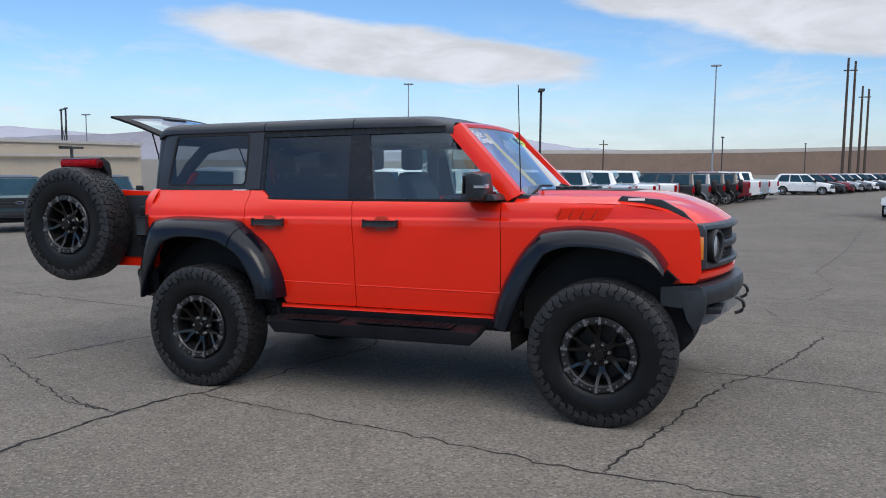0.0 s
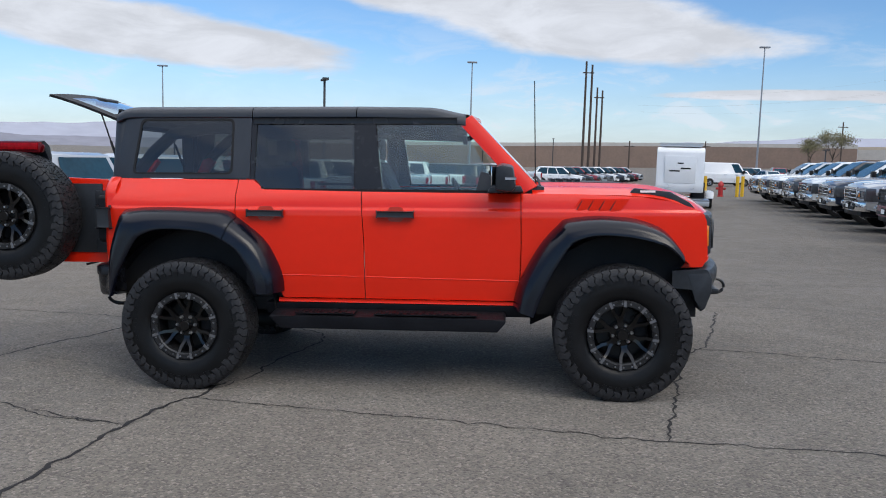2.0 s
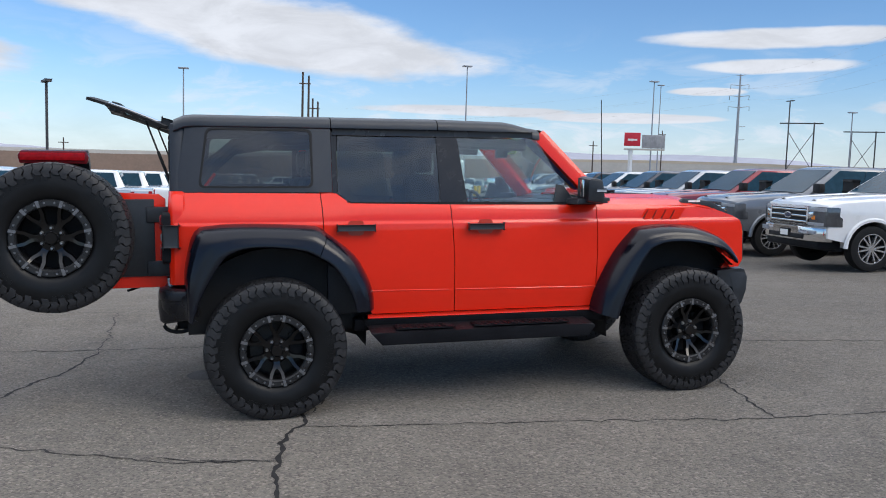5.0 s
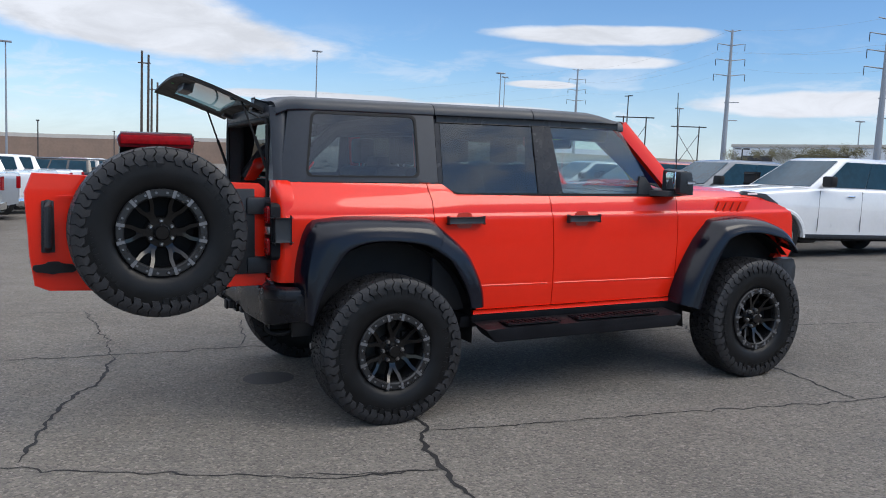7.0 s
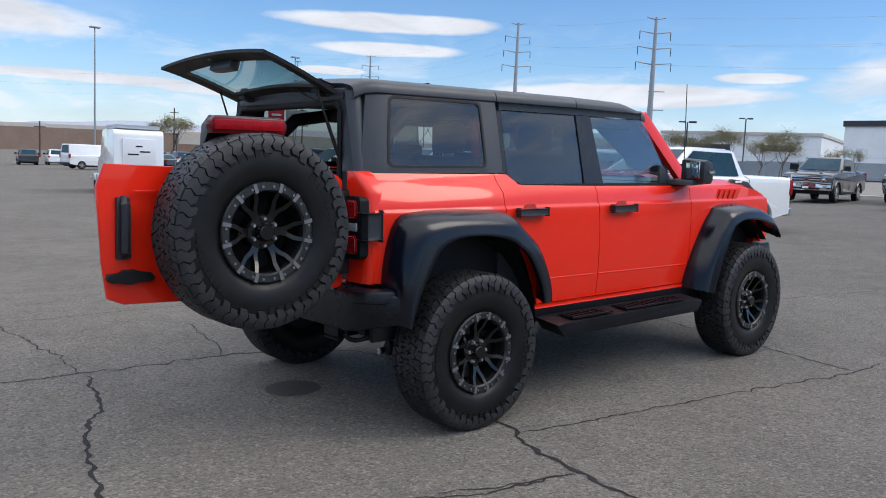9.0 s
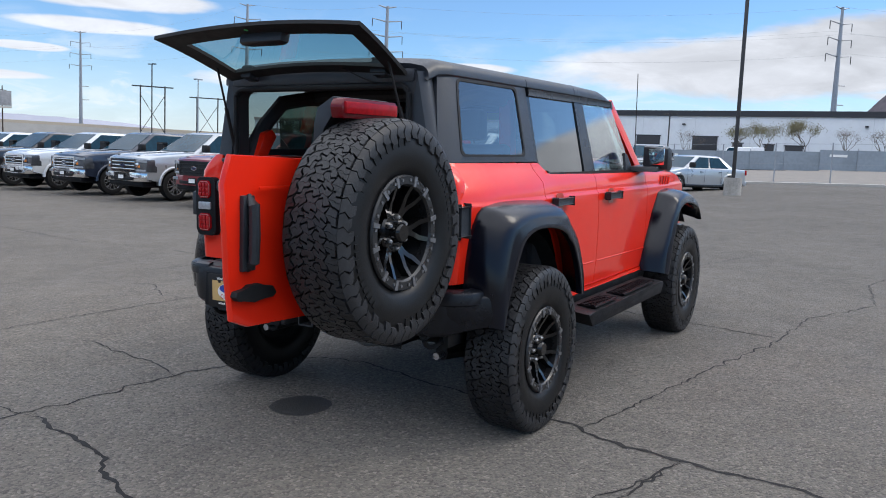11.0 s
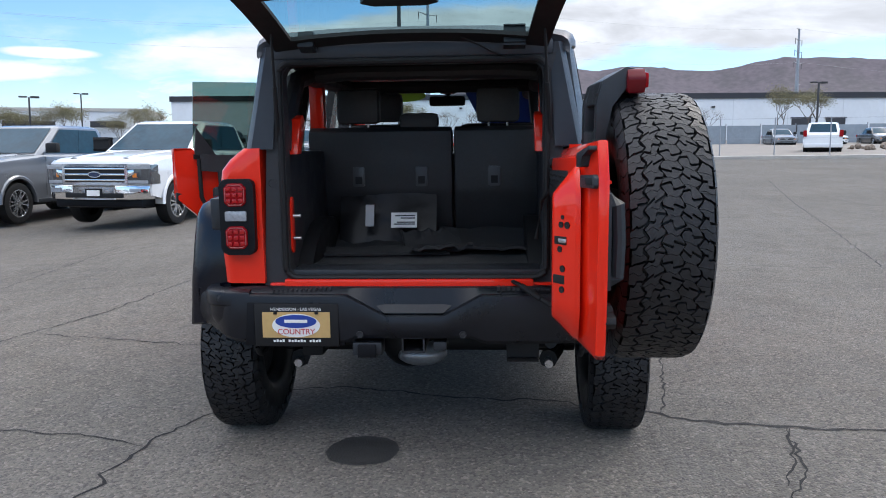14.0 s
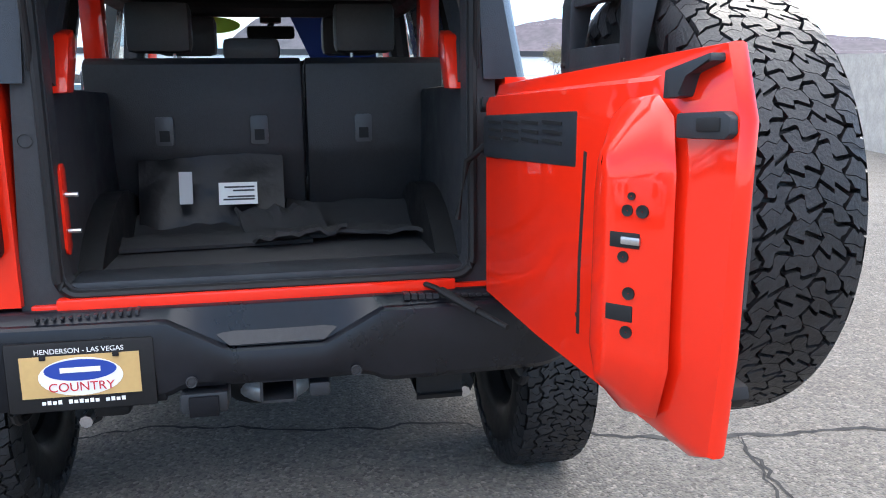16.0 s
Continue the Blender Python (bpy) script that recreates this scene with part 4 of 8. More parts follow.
part("step_panel", thicken(bm, .004), TRIM, rb, "sloped bumper step, drawn paler where it faces the sky").matrix_local = Matrix.Translation((-.002, 0, .003))
part("plate_mount", prism(bmesh.new(), [(.300, .598), (.742, .598), (.728, .790), (.314, .790)], "x", -2.208, -2.17, .008), BOARD, rb)
part("check_rod", tube(bmesh.new(), [(-2.10, -.40, .872), (-2.17, -.45, .862), (-2.40, -.60, .80)], .0085, 8), BLACK, car)
part("rod_sleeve", tube(bmesh.new(), [(-2.19, -.463, .857), (-2.31, -.541, .8245)], .013, 8), BLACK, car)
for s in (-1, 1):
    plan = [(-2.198, .72), (-2.195, .81), (-2.180, .865), (-2.150, .910), (-2.10, .945), (-2.04, .963), (-1.95, .970)]
    rows = []
    for k, (x, y) in enumerate(plan):
        q, r = Vector(plan[max(k - 1, 0)]), Vector(plan[min(k + 1, len(plan) - 1)])
        n = Vector((-(r - q).y, (r - q).x)).normalized()
        low = .650 + .012 * k / 6
        rows.append([(x + n.x * o, s * (y + n.y * o), z) for o, z in ((-.06, .842), (-.022, .838), (-.006, .829), (0, .816), (-.002, .772), (-.010, .765), (-.012, .72), (-.030, low + .018), (-.045, low + .002), (-.07, low))])
    part("bumper_corner", loft(bmesh.new(), rows, True, True), BUMPER, rb, sharp=28)
part("red_sill", boxed(-2.14, -2.05, -.515, .575, .815, .878, .006), RED, car, "painted strip under the load opening")
# number plate: blank tan card of the dealer in a black frame
pl = thing("number_plate", CAR @ Matrix.Translation((-2.218, .508, .695)), "dealer card plate in a black frame on the bumper", "number plate")
part("frame", boxed(-.008, .008, -.186, .186, -.098, .092, .010), BLACK, pl)
TAN = material("tan_card", (0.55, 0.36, 0.14), 0.6, vary=0.08)
part("card", boxed(-.011, -.007, -.148, .148, -.056, .056), TAN, pl)
BLUE_OVAL = material("blue_oval", (0.015, 0.05, 0.30), 0.4)


def disc(a, b, t=.001, n=32):
    bm = bmesh.new()
    prism(bm, [(a * math.cos(2 * math.pi * k / n), b * math.sin(2 * math.pi * k / n)) for k in range(n)], "x", 0, t)
    return bm


part("white_oval", disc(.105, .052), WHITE_LABEL, pl).matrix_local = Matrix.Translation((-.0125, 0, -.002))
part("blue_oval", disc(.090, .029), BLUE_OVAL, pl).matrix_local = Matrix.Translation((-.0138, 0, .016))
FACE_REAR = Matrix(((0, 0, -1, 0), (-1, 0, 0, 0), (0, 1, 0, 0), (0, 0, 0, 1)))
RED_INK = material("red_ink", (0.5, 0.02, 0.03), 0.6)
lettering("COUNTRY", .034, Matrix.Translation((-.0145, 0, -.030)) @ FACE_REAR, RED_INK, pl)
lettering("HENDERSON - LAS VEGAS", .019, Matrix.Translation((-.0095, 0, .068)) @ FACE_REAR, WHITE_LABEL, pl)
bm = bmesh.new()
for k_ in range(16):
    if k_ not in (4, 11):
        box(bm, -.0095, -.0085, -.105 + k_ * .0132, -.0955 + k_ * .0132, -.076, -.065 - .002 * (k_ % 2))
part("web_line", bm, WHITE_LABEL, pl)
bm = bmesh.new()
box(bm, -.0150, -.0145, -.05, .05, .010, .024, .0003)
part("oval_script", bm, WHITE_LABEL, pl)
for y in (-.09, .09):
    part("bolt", boxed(-.016, -.010, y - .008, y + .008, .047, .063, .002), BLACK, pl)

# hitch, plug, hooks, exhaust, axle
bm = bmesh.new()
for a in ((-.05, .05, .565, .573), (-.05, .05, .627, .635)):
    box(bm, -2.20, -1.9, a[0] + .005, a[1] + .005, a[2], a[3])
for y in (-.05, .042):
    box(bm, -2.20, -1.9, y + .005, y + .013, .565, .635)
part("tow_receiver", bm, PLASTIC, car)
part("trailer_plug", boxed(-2.21, -2.10, .14, .27, .553, .613, .012), PLASTIC, car)
part("plug_cap", boxed(-2.222, -2.208, .165, .245, .548, .605, .004), BOARD, car)
part("wiring_box", boxed(-2.19, -2.07, -.14, -.08, .570, .612, .010), PLASTIC, car)
part("hitch_bracket", boxed(-2.16, -1.95, -.26, .34, .625, .66, .01), BLACK, car)
for y in (-.72, .70):
    bm = bmesh.new()
    tube(bm, [(-2.08 - .09 * math.sin(radians(a)), y, .585 + .05 * math.cos(radians(a))) for a in range(0, 361, 24)], .013)
    part("tow_loop", bm, BLACK, car)
bm = bmesh.new()
tube(bm, [(-1.475, -.75, .44), (-1.475, .75, .44)], .055, 12)
bmesh.ops.create_uvsphere(bm, u_segments=16, v_segments=10, radius=.15, matrix=Matrix.Translation((-1.475, .1, .45)))
part("rear_axle", bm, BLACK, car)
bm = bmesh.new()
bmesh.ops.create_uvsphere(bm, u_segments=20, v_segments=12, radius=.105, matrix=Matrix.Translation((-1.56, .03, .395)))
for v in bm.verts:
    v.co = Vector((v.co.x, .03 + (v.co.y - .03) * 1.25, .395 + (v.co.z - .395) * .62))
part("axle_cover", bm, SILVER, car, "bare silver axle cover")
for s in (-1, 1):
    part("arm_bolt", tube(bmesh.new(), [(-1.80, s * .60, .42), (-1.86, s * .60, .42)], .020, 8), STEEL, car)
    part("lower_arm", tube(bmesh.new(), [(-1.80, s * .60, .43), (-1.50, s * .66, .41)], .045, 8), BLACK, car)
part("front_axle", tube(bmesh.new(), [(1.475, -.75, .42), (1.475, .75, .42)], .05, 12), BLACK, car)
for s in (-1, 1):
    bm = bmesh.new()
    tube(bm, [(-1.62, s * .62, .40), (-1.75, s * .60, .78)], .035, 10)
    tube(bm, [(-1.62, s * .62, .50), (-1.72, s * .605, .75)], .058, 12)
    part("shock_absorber", bm, BLACK, car)
    part("frame_rail", boxed(-2.1, 1.95, s * .42, s * .52, .52, .64, .02), BLACK, car)
    bm = bmesh.new()
    tube(bm, [(-1.3, s * .55, .50), (-1.75, s * .56, .50), (-1.98, s * .60, .56)], .030, 12)
    part("exhaust_pipe", bm, DISC, car)
part("floor_pan", boxed(-1.95, 1.9, -.72, .72, .58, .63, .01), BLACK, car)
part("transfer_case", boxed(-.3, .5, -.25, .25, .42, .58, .05), BLACK, car)
part("skid_box", boxed(-1.15, -.4, -.42, .30, .44, .58, .05), BLACK, car)

# ---- rear gate, swung open, with the spare wheel ----
# gate frame: u from the hinge to the latch, v outwards (away from the cabin), w up; the inner panel lies at v = 0
GATE = Matrix.Translation((-2.17, -.589, 0)) @ pose(0, 0, 0, 0, 0, 180 + GATE_TURN)
gate = new("rear_gate")
gate.parent = car
gate.matrix_local = GATE
gate["label"] = "open orange-red swing gate"
outline = [(-.02, .825), (-.02, 1.40), (.02, 1.432), (1.216, 1.482), (1.256, 1.378), (1.244, 1.17), (1.240, 1.045), (1.219, .882), (1.15, .852), (.5, .825)]


def gate_bend(u):
    """The latch edge of the gate lies further in than its hinge side."""
    return -.026 * smooth_step(1.05, 1.22, u)


def gate_shell():
    """Outer skin, flange and the raised inner panel."""
    bm = bmesh.new()
    sec = []
    for off, f in ((.070, .992), (.062, 1.0), (.050, 1.0), (.042, .992)):
        sec.append([(.61 + (u - .61) * f, off + gate_bend(u), 1.15 + (w - 1.15) * f) for u, w in outline])
    pan = [(.04, .850), (.04, 1.385), (.07, 1.405), (1.07, 1.440), (1.122, 1.37), (1.138, 1.19), (1.136, 1.037), (1.115, .912), (1.07, .880), (.5, .850)]
    sec.append([(u, .030 - .040 * smooth_step(.85, 1.12, u), w) for u, w in pan])
    sec.append([(.60 + (u - .60) * .975, -.004 - .014 * smooth_step(.85, 1.12, u), 1.15 + (w - 1.15) * .97) for u, w in pan])
    loft(bm, sec, True, True)
    return bm


part("gate_shell", gate_shell(), RED, gate, sharp=35)
# raised pressing towards the latch: its end face slants down to the flange and carries the lock
BULGE_V = -.090
low_ = [(.840, .905), (.855, 1.31), (.900, 1.385), (.97, 1.408), (1.085, 1.412), (1.138, 1.38), (1.152, 1.30), (1.152, 1.0), (1.12, .910), (1.0, .872)]
top_ = [(1.020, 1.01), (1.025, 1.245), (1.032, 1.300), (1.038, 1.318), (1.050, 1.322), (1.062, 1.312), (1.068, 1.28), (1.068, 1.02), (1.060, .975), (1.035, .960)]
bm = bmesh.new()
sec = []
for lat, h in ((0, 0), (.05, .12), (.15, .24), (.80, .85), (.90, .95), (1.0, 1.0), (1.15, 1.01)):
    sec.append([(p[0] + (q[0] - p[0]) * lat, vl + (BULGE_V - vl) * h, p[1] + (q[1] - p[1]) * lat) for p, q in zip(low_, top_) for vl in [.002 - .022 * smooth_step(.88, 1.12, p[0])]])
loft(bm, sec, True, True)
part("inner_pressing", bm, RED, gate, sharp=60)
vent = part("vent_grille", prism(bmesh.new(), [(.060, 1.238), (.060, 1.335), (.075, 1.350), (.745, 1.379), (.742, 1.270)], "y", -.014, .004, .005), PLASTIC, gate, "black slotted vent plate")
for k in range(4):
    for j in range(3):
        u = .115 + k * .145
        w = 1.288 + j * .020 + u * .036
        part("vent_slot", boxed(u, u + .115, -.0165, -.012, w, w + .007), BLACK, vent)
trim = bmesh.new()
tube(trim, [(.765, -.004, .945), (.772, -.006, 1.1), (.790, -.006, 1.305)], .011, 8)
for k in range(14):
    box(trim, .748 + k * .0014, .768 + k * .0014, -.012, .0, .975 + k * .022, .985 + k * .022, .002)
part("edge_trim", trim, BLACK, gate)
for u0, u1, w in ((.12, .20, 1.020), (.665, .755, 1.047)):
    part("slot", boxed(u0, u1, -.001, .004, w, w + .010), BLACK, gate)


def on_bulge(u, w):
    """A frame on the slanted end of the pressing: x along the slope, -y out of it."""
    lat = (1.152 - u) / .084
    return Matrix.Translation((u, -.028 - .062 * lat, w)) @ pose(0, 0, 0, 0, 0, 37)


for u, w, r in ((1.103, 1.262, .006), (1.098, 1.240, .009), (1.118, 1.240, .010), (1.094, 1.168, .009), (1.103, 1.112, .010), (1.101, 1.050, .010)):
    h = part("gate_hole", lathe(bmesh.new(), [(-.003, .001), (-.003, r * .6), (-.004, r), (.006, r)], 14), BLACK, gate)
    h.matrix_local = on_bulge(u, w)
for u, half, w0, w1, nm, mt, e in ((1.095, .025, 1.182, 1.206, "lock_opening", BLACK, .003), (1.104, .016, 1.188, 1.200, "lock_tongue", STEEL, .006), (1.090, .023, 1.066, 1.092, "lock_opening", BLACK, .003)):
    part(nm, boxed(-half, half, -e, .010, w0, w1, .002), mt, gate).matrix_local = on_bulge(u, 0)
def flange_piece(pts, d, name, mat, lab="", parent=None, lift=0.0):
    """A small moulding that lies along the slanted flange."""
    bm = prism(bmesh.new(), pts, "y", 0, d, .004)
    for v in bm.verts:
        v.co.y += -.024 - lift + (v.co.x - 1.15) * .28
    return part(name, bm, mat, parent or gate, lab)


latch = flange_piece([(1.150, 1.350), (1.150, 1.385), (1.234, 1.390), (1.246, 1.383), (1.248, 1.360), (1.238, 1.352)], .03, "latch_plate", PLASTIC, "black latch cover")
flange_piece([(1.190, 1.360), (1.190, 1.380), (1.232, 1.382), (1.232, 1.362)], .02, "latch_pocket", BLACK, "", latch, .003)
flange_piece([(1.122, 1.405), (1.124, 1.446), (1.208, 1.468), (1.211, 1.456), (1.162, 1.440), (1.155, 1.408)], .03, "corner_bumper", PLASTIC)
part("hinge_bumper", prism(bmesh.new(), [(.005, 1.355), (.005, 1.392), (.04, 1.402), (.035, 1.37)], "y", -.01, .036, .004), PLASTIC, gate)
# outer side: handle, badge plate
gh = bmesh.new()
tube(gh, [(1.148, .050, 1.075), (1.148, .084, 1.095), (1.146, .088, 1.20), (1.144, .084, 1.30), (1.144, .050, 1.325)], .021, 10)
part("gate_handle", gh, PLASTIC, gate, "black upright pull handle")
part("handle_base", prism(bmesh.new(), [(1.115, 1.06), (1.115, 1.335), (1.175, 1.335), (1.182, 1.06)], "y", .040, .064, .006), PLASTIC, gate)
part("badge_plate", prism(bmesh.new(), [(1.01, .965), (1.03, .993), (1.08, .998), (1.10, 1.010), (1.15, 1.010), (1.17, .998), (1.222, .993), (1.228, .975), (1.21, .957), (1.16, .953), (1.13, .943), (1.08, .953), (1.03, .950)], "y", .035, .072, .003), BLACK, gate)
part("gate_rib", boxed(.03, 1.10, .066, .074, 1.355, 1.365, .002), RED, gate)
for w in (.95, 1.30):
    part("hinge", boxed(-.10, .10, .050, .10, w - .05, w + .05, .015), PLASTIC, gate, "black gate hinge")
part("backing_plate", prism(bmesh.new(), [(.05, .90), (.05, 1.40), (.60, 1.40), (.60, .90)], "y", .066, .084, .006), PLASTIC, gate)
part("check_strap", tube(bmesh.new(), [(.06, -.005, 1.27), (-.02, -.04, 1.22), (-.06, -.06, 1.05)], .010), BLACK, car).matrix_local = GATE
# spare carrier and the high brake lamp above it
SPARE_U, SPARE_V, SPARE_W = .615, .268, 1.178
part("wheel_carrier", lathe(bmesh.new(), [(.06, .001), (.06, .16), (.17, .13), (.21, .09), (.21, .001)], 24), BLACK, gate).matrix_local = Matrix.Translation((SPARE_U, 0, SPARE_W))
bm = bmesh.new()
for u0, u1 in ((.42, .475), (.735, .79)):
    prism(bm, [(.070, 1.44), (.100, 1.44), (.115, 1.585), (.185, 1.655), (.200, 1.70), (.165, 1.708), (.090, 1.665), (.072, 1.60)], "x", u0, u1, .007)
prism(bm, [(.080, 1.592), (.105, 1.592), (.190, 1.668), (.200, 1.703), (.165, 1.708), (.090, 1.665)], "x", .47, .74, .006)
prism(bm, [(.070, 1.44), (.100, 1.44), (.104, 1.505), (.072, 1.505)], "x", .47, .74, .006)
part("lamp_bracket", bm, PLASTIC, gate, "black brake lamp bracket with an open window")
for u in (.447, .763):
    for w in (1.47, 1.62):
        b_ = part("bracket_screw", lathe(bmesh.new(), [(-.004, .001), (-.004, .006), (.004, .007)], 10), BLACK, gate)
        b_.matrix_local = Matrix.Translation((u, .070 + max(0, w - 1.6) * .5, w))
bm = bmesh.new()
prism(bm, [(.425, 1.620), (.412, 1.665), (.430, 1.700), (.790, 1.702), (.812, 1.672), (.800, 1.622)], "y", .165, .225, .012)
part("brake_lamp", bm, LENS_DARK, gate, "dark red high brake lamp")
part("brake_lamp_face", boxed(.435, .795, .215, .236, 1.640, 1.688, .008), LENS_RED, gate)

# ---- lifted rear glass ----
LIFT = Matrix.Translation((-2.125, 0, 1.905)) @ pose(0, 0, 0, 0, LIFT_TURN, 0)
lift = new("lift_glass")
lift.parent = car
lift.matrix_local = LIFT
lift["label"] = "raised green-tinted rear window with a black border"
HW0, HW1, LEN = .575, .640, .50
# local x runs backwards from the hinge (negative), z out of the glass


def lg(u, v, bulge=0.0):
    """u along the glass from hinge (0) to tip (1), v across from -1 to 1."""
    w = HW0 + (HW1 - HW0) * u
    return Vector((-LEN * u, v * w, .045 * math.sin(math.pi * .5 * u) * 1.0 - .035 * v * v + bulge))


bm = bmesh.new()
loft(bm, [[lg(.14 + .64 * i / 6, -.84 + 1.68 * j / 14) for j in range(15)] for i in range(7)])
part("pane", bm, GATE_GLASS, lift).visible_shadow = False
bm = bmesh.new()
for u0, u1, v0, v1 in ((0, .14, -1, 1), (.78, 1.0, -1, 1), (.14, .78, -1, -.84), (.14, .78, .84, 1)):
    loft(bm, [[lg(u0 + (u1 - u0) * i / 4, v0 + (v1 - v0) * j / 14) for j in range(15)] for i in range(5)])
part("border", thicken(bm, .018), BLACK, lift)
bm = bmesh.new()
prism(bm, [(-.13, .0), (-.15, -.045), (-.10, -.075), (.10, -.075), (.15, -.045), (.13, .0)], "z", -.05, .02, .01)
for v in bm.verts:
    v.co = lg(.80, 0) + Vector((-v.co.y * .9 - .02, v.co.x, v.co.z - .01))
part("wiper_motor_cover", bm, PLASTIC, lift)
GREEN = material("green_dot", (0.05, 0.55, 0.12), 0.5)
d = part("round_sticker", disc(.010, .010, .001, 16), GREEN, lift)
d.matrix_local = Matrix.Translation(lg(.93, .08) + Vector((0, 0, -.022))) @ pose(0, 0, 0, 0, 90, 0)
for s in (-1, 1):
    bm = bmesh.new()
    box(bm, -.05, .035, s * .40, s * .47, -.05, .02, .01)
    part("glass_hinge", bm, PLASTIC, lift)
    a = LIFT @ lg(.30, s * .93)
    b = Vector((-2.11, s * .585, 1.48))
    m = a.lerp(b, .5)
    st = part("gas_strut", tube(bmesh.new(), [a, m], .006, 8), BLACK, car)
    part("strut_body", tube(bmesh.new(), [m, b], .010, 8), BLACK, st)
part("washer_hose", tube(bmesh.new(), [LIFT @ lg(.10, -.28), Vector((-2.16, -.30, 1.86)), Vector((-2.13, -.34, 1.84)), Vector((-2.10, -.45, 1.80))], .004), BLACK, car)

# ---- wheels: tyre with block tread, beadlock-look rim ----
def tyre_body():
    w, r = TYRE_W / 2, TYRE_R
    prof = [(-w + .045, .218), (-w + .018, .235), (-w + .004, .27), (-w - .004, .32), (-w + .002, .375), (-w + .016, .420), (-w + .034, r - .024), (-w + .06, r - .017),
            (0, r - .016), (w - .06, r - .017), (w - .034, r - .024), (w - .016, .420), (w - .002, .375), (w + .004, .32), (w - .004, .27), (w - .018, .235), (w - .045, .218)]
    return lathe(bmesh.new(), prof, 72)


def tread_blocks():
    """Interlocking blocks, cut by zigzag grooves, laid round the tyre; shoulder blocks run down the wall."""
    verts, faces = [], []
    r0, r1 = TYRE_R - .021, TYRE_R
    rng = random.Random(4)

    def place(u, v, r):
        a = u / TYRE_R
        k = max(0, abs(v) - .105) / .045
        r = r - .014 * k * k
        return (r * math.cos(a), v, r * math.sin(a))

    def block(low_ring, top, top_ring):
        b = len(verts)
        n = len(low_ring)
        for p in low_ring:
            verts.append(place(p[0], p[1], r0))
        for p in top_ring:
            verts.append(place(p[0], p[1], top))
        faces.append(tuple(range(b + n, b + 2 * n)))
        for i in range(n):
            j = (i + 1) % n
            faces.append((b + i, b + j, b + n + j, b + n + i))

    pitches = 25
    rows = pitches * 2
    L = 2 * math.pi * TYRE_R / rows
    lines = (-.148, -.092, -.032, .032, .092, .148)

    def line_at(k, u):
        """The zigzag groove k across the tread, at the length u."""
        if k in (0, 5):
            return lines[k]
        f = (u / L + .5 * (k % 2) + .13 * k) % 1.0
        tri = min(1, max(-1, 5 * (abs(f - .5) - .25)))
        return lines[k] + .0095 * tri

    for k in range(5):
        lo, hi = k, k + 1
        w = lines[hi] - lines[lo]
        edge = k in (0, 4)
        for i in range(rows):
            slant = (.018, .024, -.006, -.024, -.018)[k]

            def cross(n):
                """The bent groove between one block and the next, as points across the column."""
                n = n % rows
                u = (n + (.0, .42, .1, .62, .3)[k]) * L + .004 * math.sin(n * 2.4 + k * 1.7)
                kink = (.004 if edge else .0090) * (1 if (k + n) % 2 else -1) * (.7 + .6 * ((n * 37 + k * 17) % 11) / 10)
                return [(u - slant * .5, 0), (u - slant * .2 + kink, .36), (u - slant * .05 + kink * .8, .46), (u + slant * .05 - kink * .8, .54), (u + slant * .2 - kink, .64), (u + slant * .5, 1)]

            near, far = cross(i), cross(i + 1)
            turn_ = 2 * math.pi * TYRE_R
            if far[0][0] < near[0][0]:
                far = [(p + turn_, q) for p, q in far]

            def at_(p, q):
                a_, b_ = line_at(lo, p), line_at(hi, p)
                return (p, a_ + (b_ - a_) * q)

            poly = [at_(*p) for p in near]
            for f in (.2, .4, .5, .6, .8):
                u = near[5][0] + (far[5][0] - near[5][0]) * f
                poly.append((u, line_at(hi, u)))
            poly += [at_(*p) for p in far[::-1]]
            for f in (.2, .4, .5, .6, .8):
                u = far[0][0] + (near[0][0] - far[0][0]) * f
                poly.append((u, line_at(lo, u)))
            if edge and i % 2:
                poly = [(x, y * .955 if abs(y) > .14 else y) for x, y in poly]
            n = len(poly)
            cu, cv = sum(p[0] for p in poly) / n, sum(p[1] for p in poly) / n
            drop = rng.uniform(0, .0012)
            g, gb = .0041, .0027

            def inset(p, d):
                du, dv = p[0] - cu, p[1] - cv
                return (cu + du - math.copysign(min(abs(du), d), du), cv + dv - math.copysign(min(abs(dv), d), dv))

            shrunk, base = [inset(p, g) for p in poly], [inset(p, gb) for p in poly]
            # thin zigzag cuts part the block
            m1, m2 = (cu + rng.uniform(.001, .006), cv - w * .16), (cu - rng.uniform(.001, .006), cv + w * .16)
            for ids, du in ((list(range(0, 9)) + ["b", "a"] + list(range(19, n)), -.0008), (list(range(8, 20)) + ["a", "b"], .0008)):
                def pick(src, q):
                    if q == "a":
                        return (m1[0] + du, m1[1])
                    if q == "b":
                        return (m2[0] + du, m2[1])
                    return (src[q][0] + (du if q in (8, 19) else 0), src[q][1])
                block([pick(base, q) for q in ids], r1 - drop, [pick(shrunk, q) for q in ids])
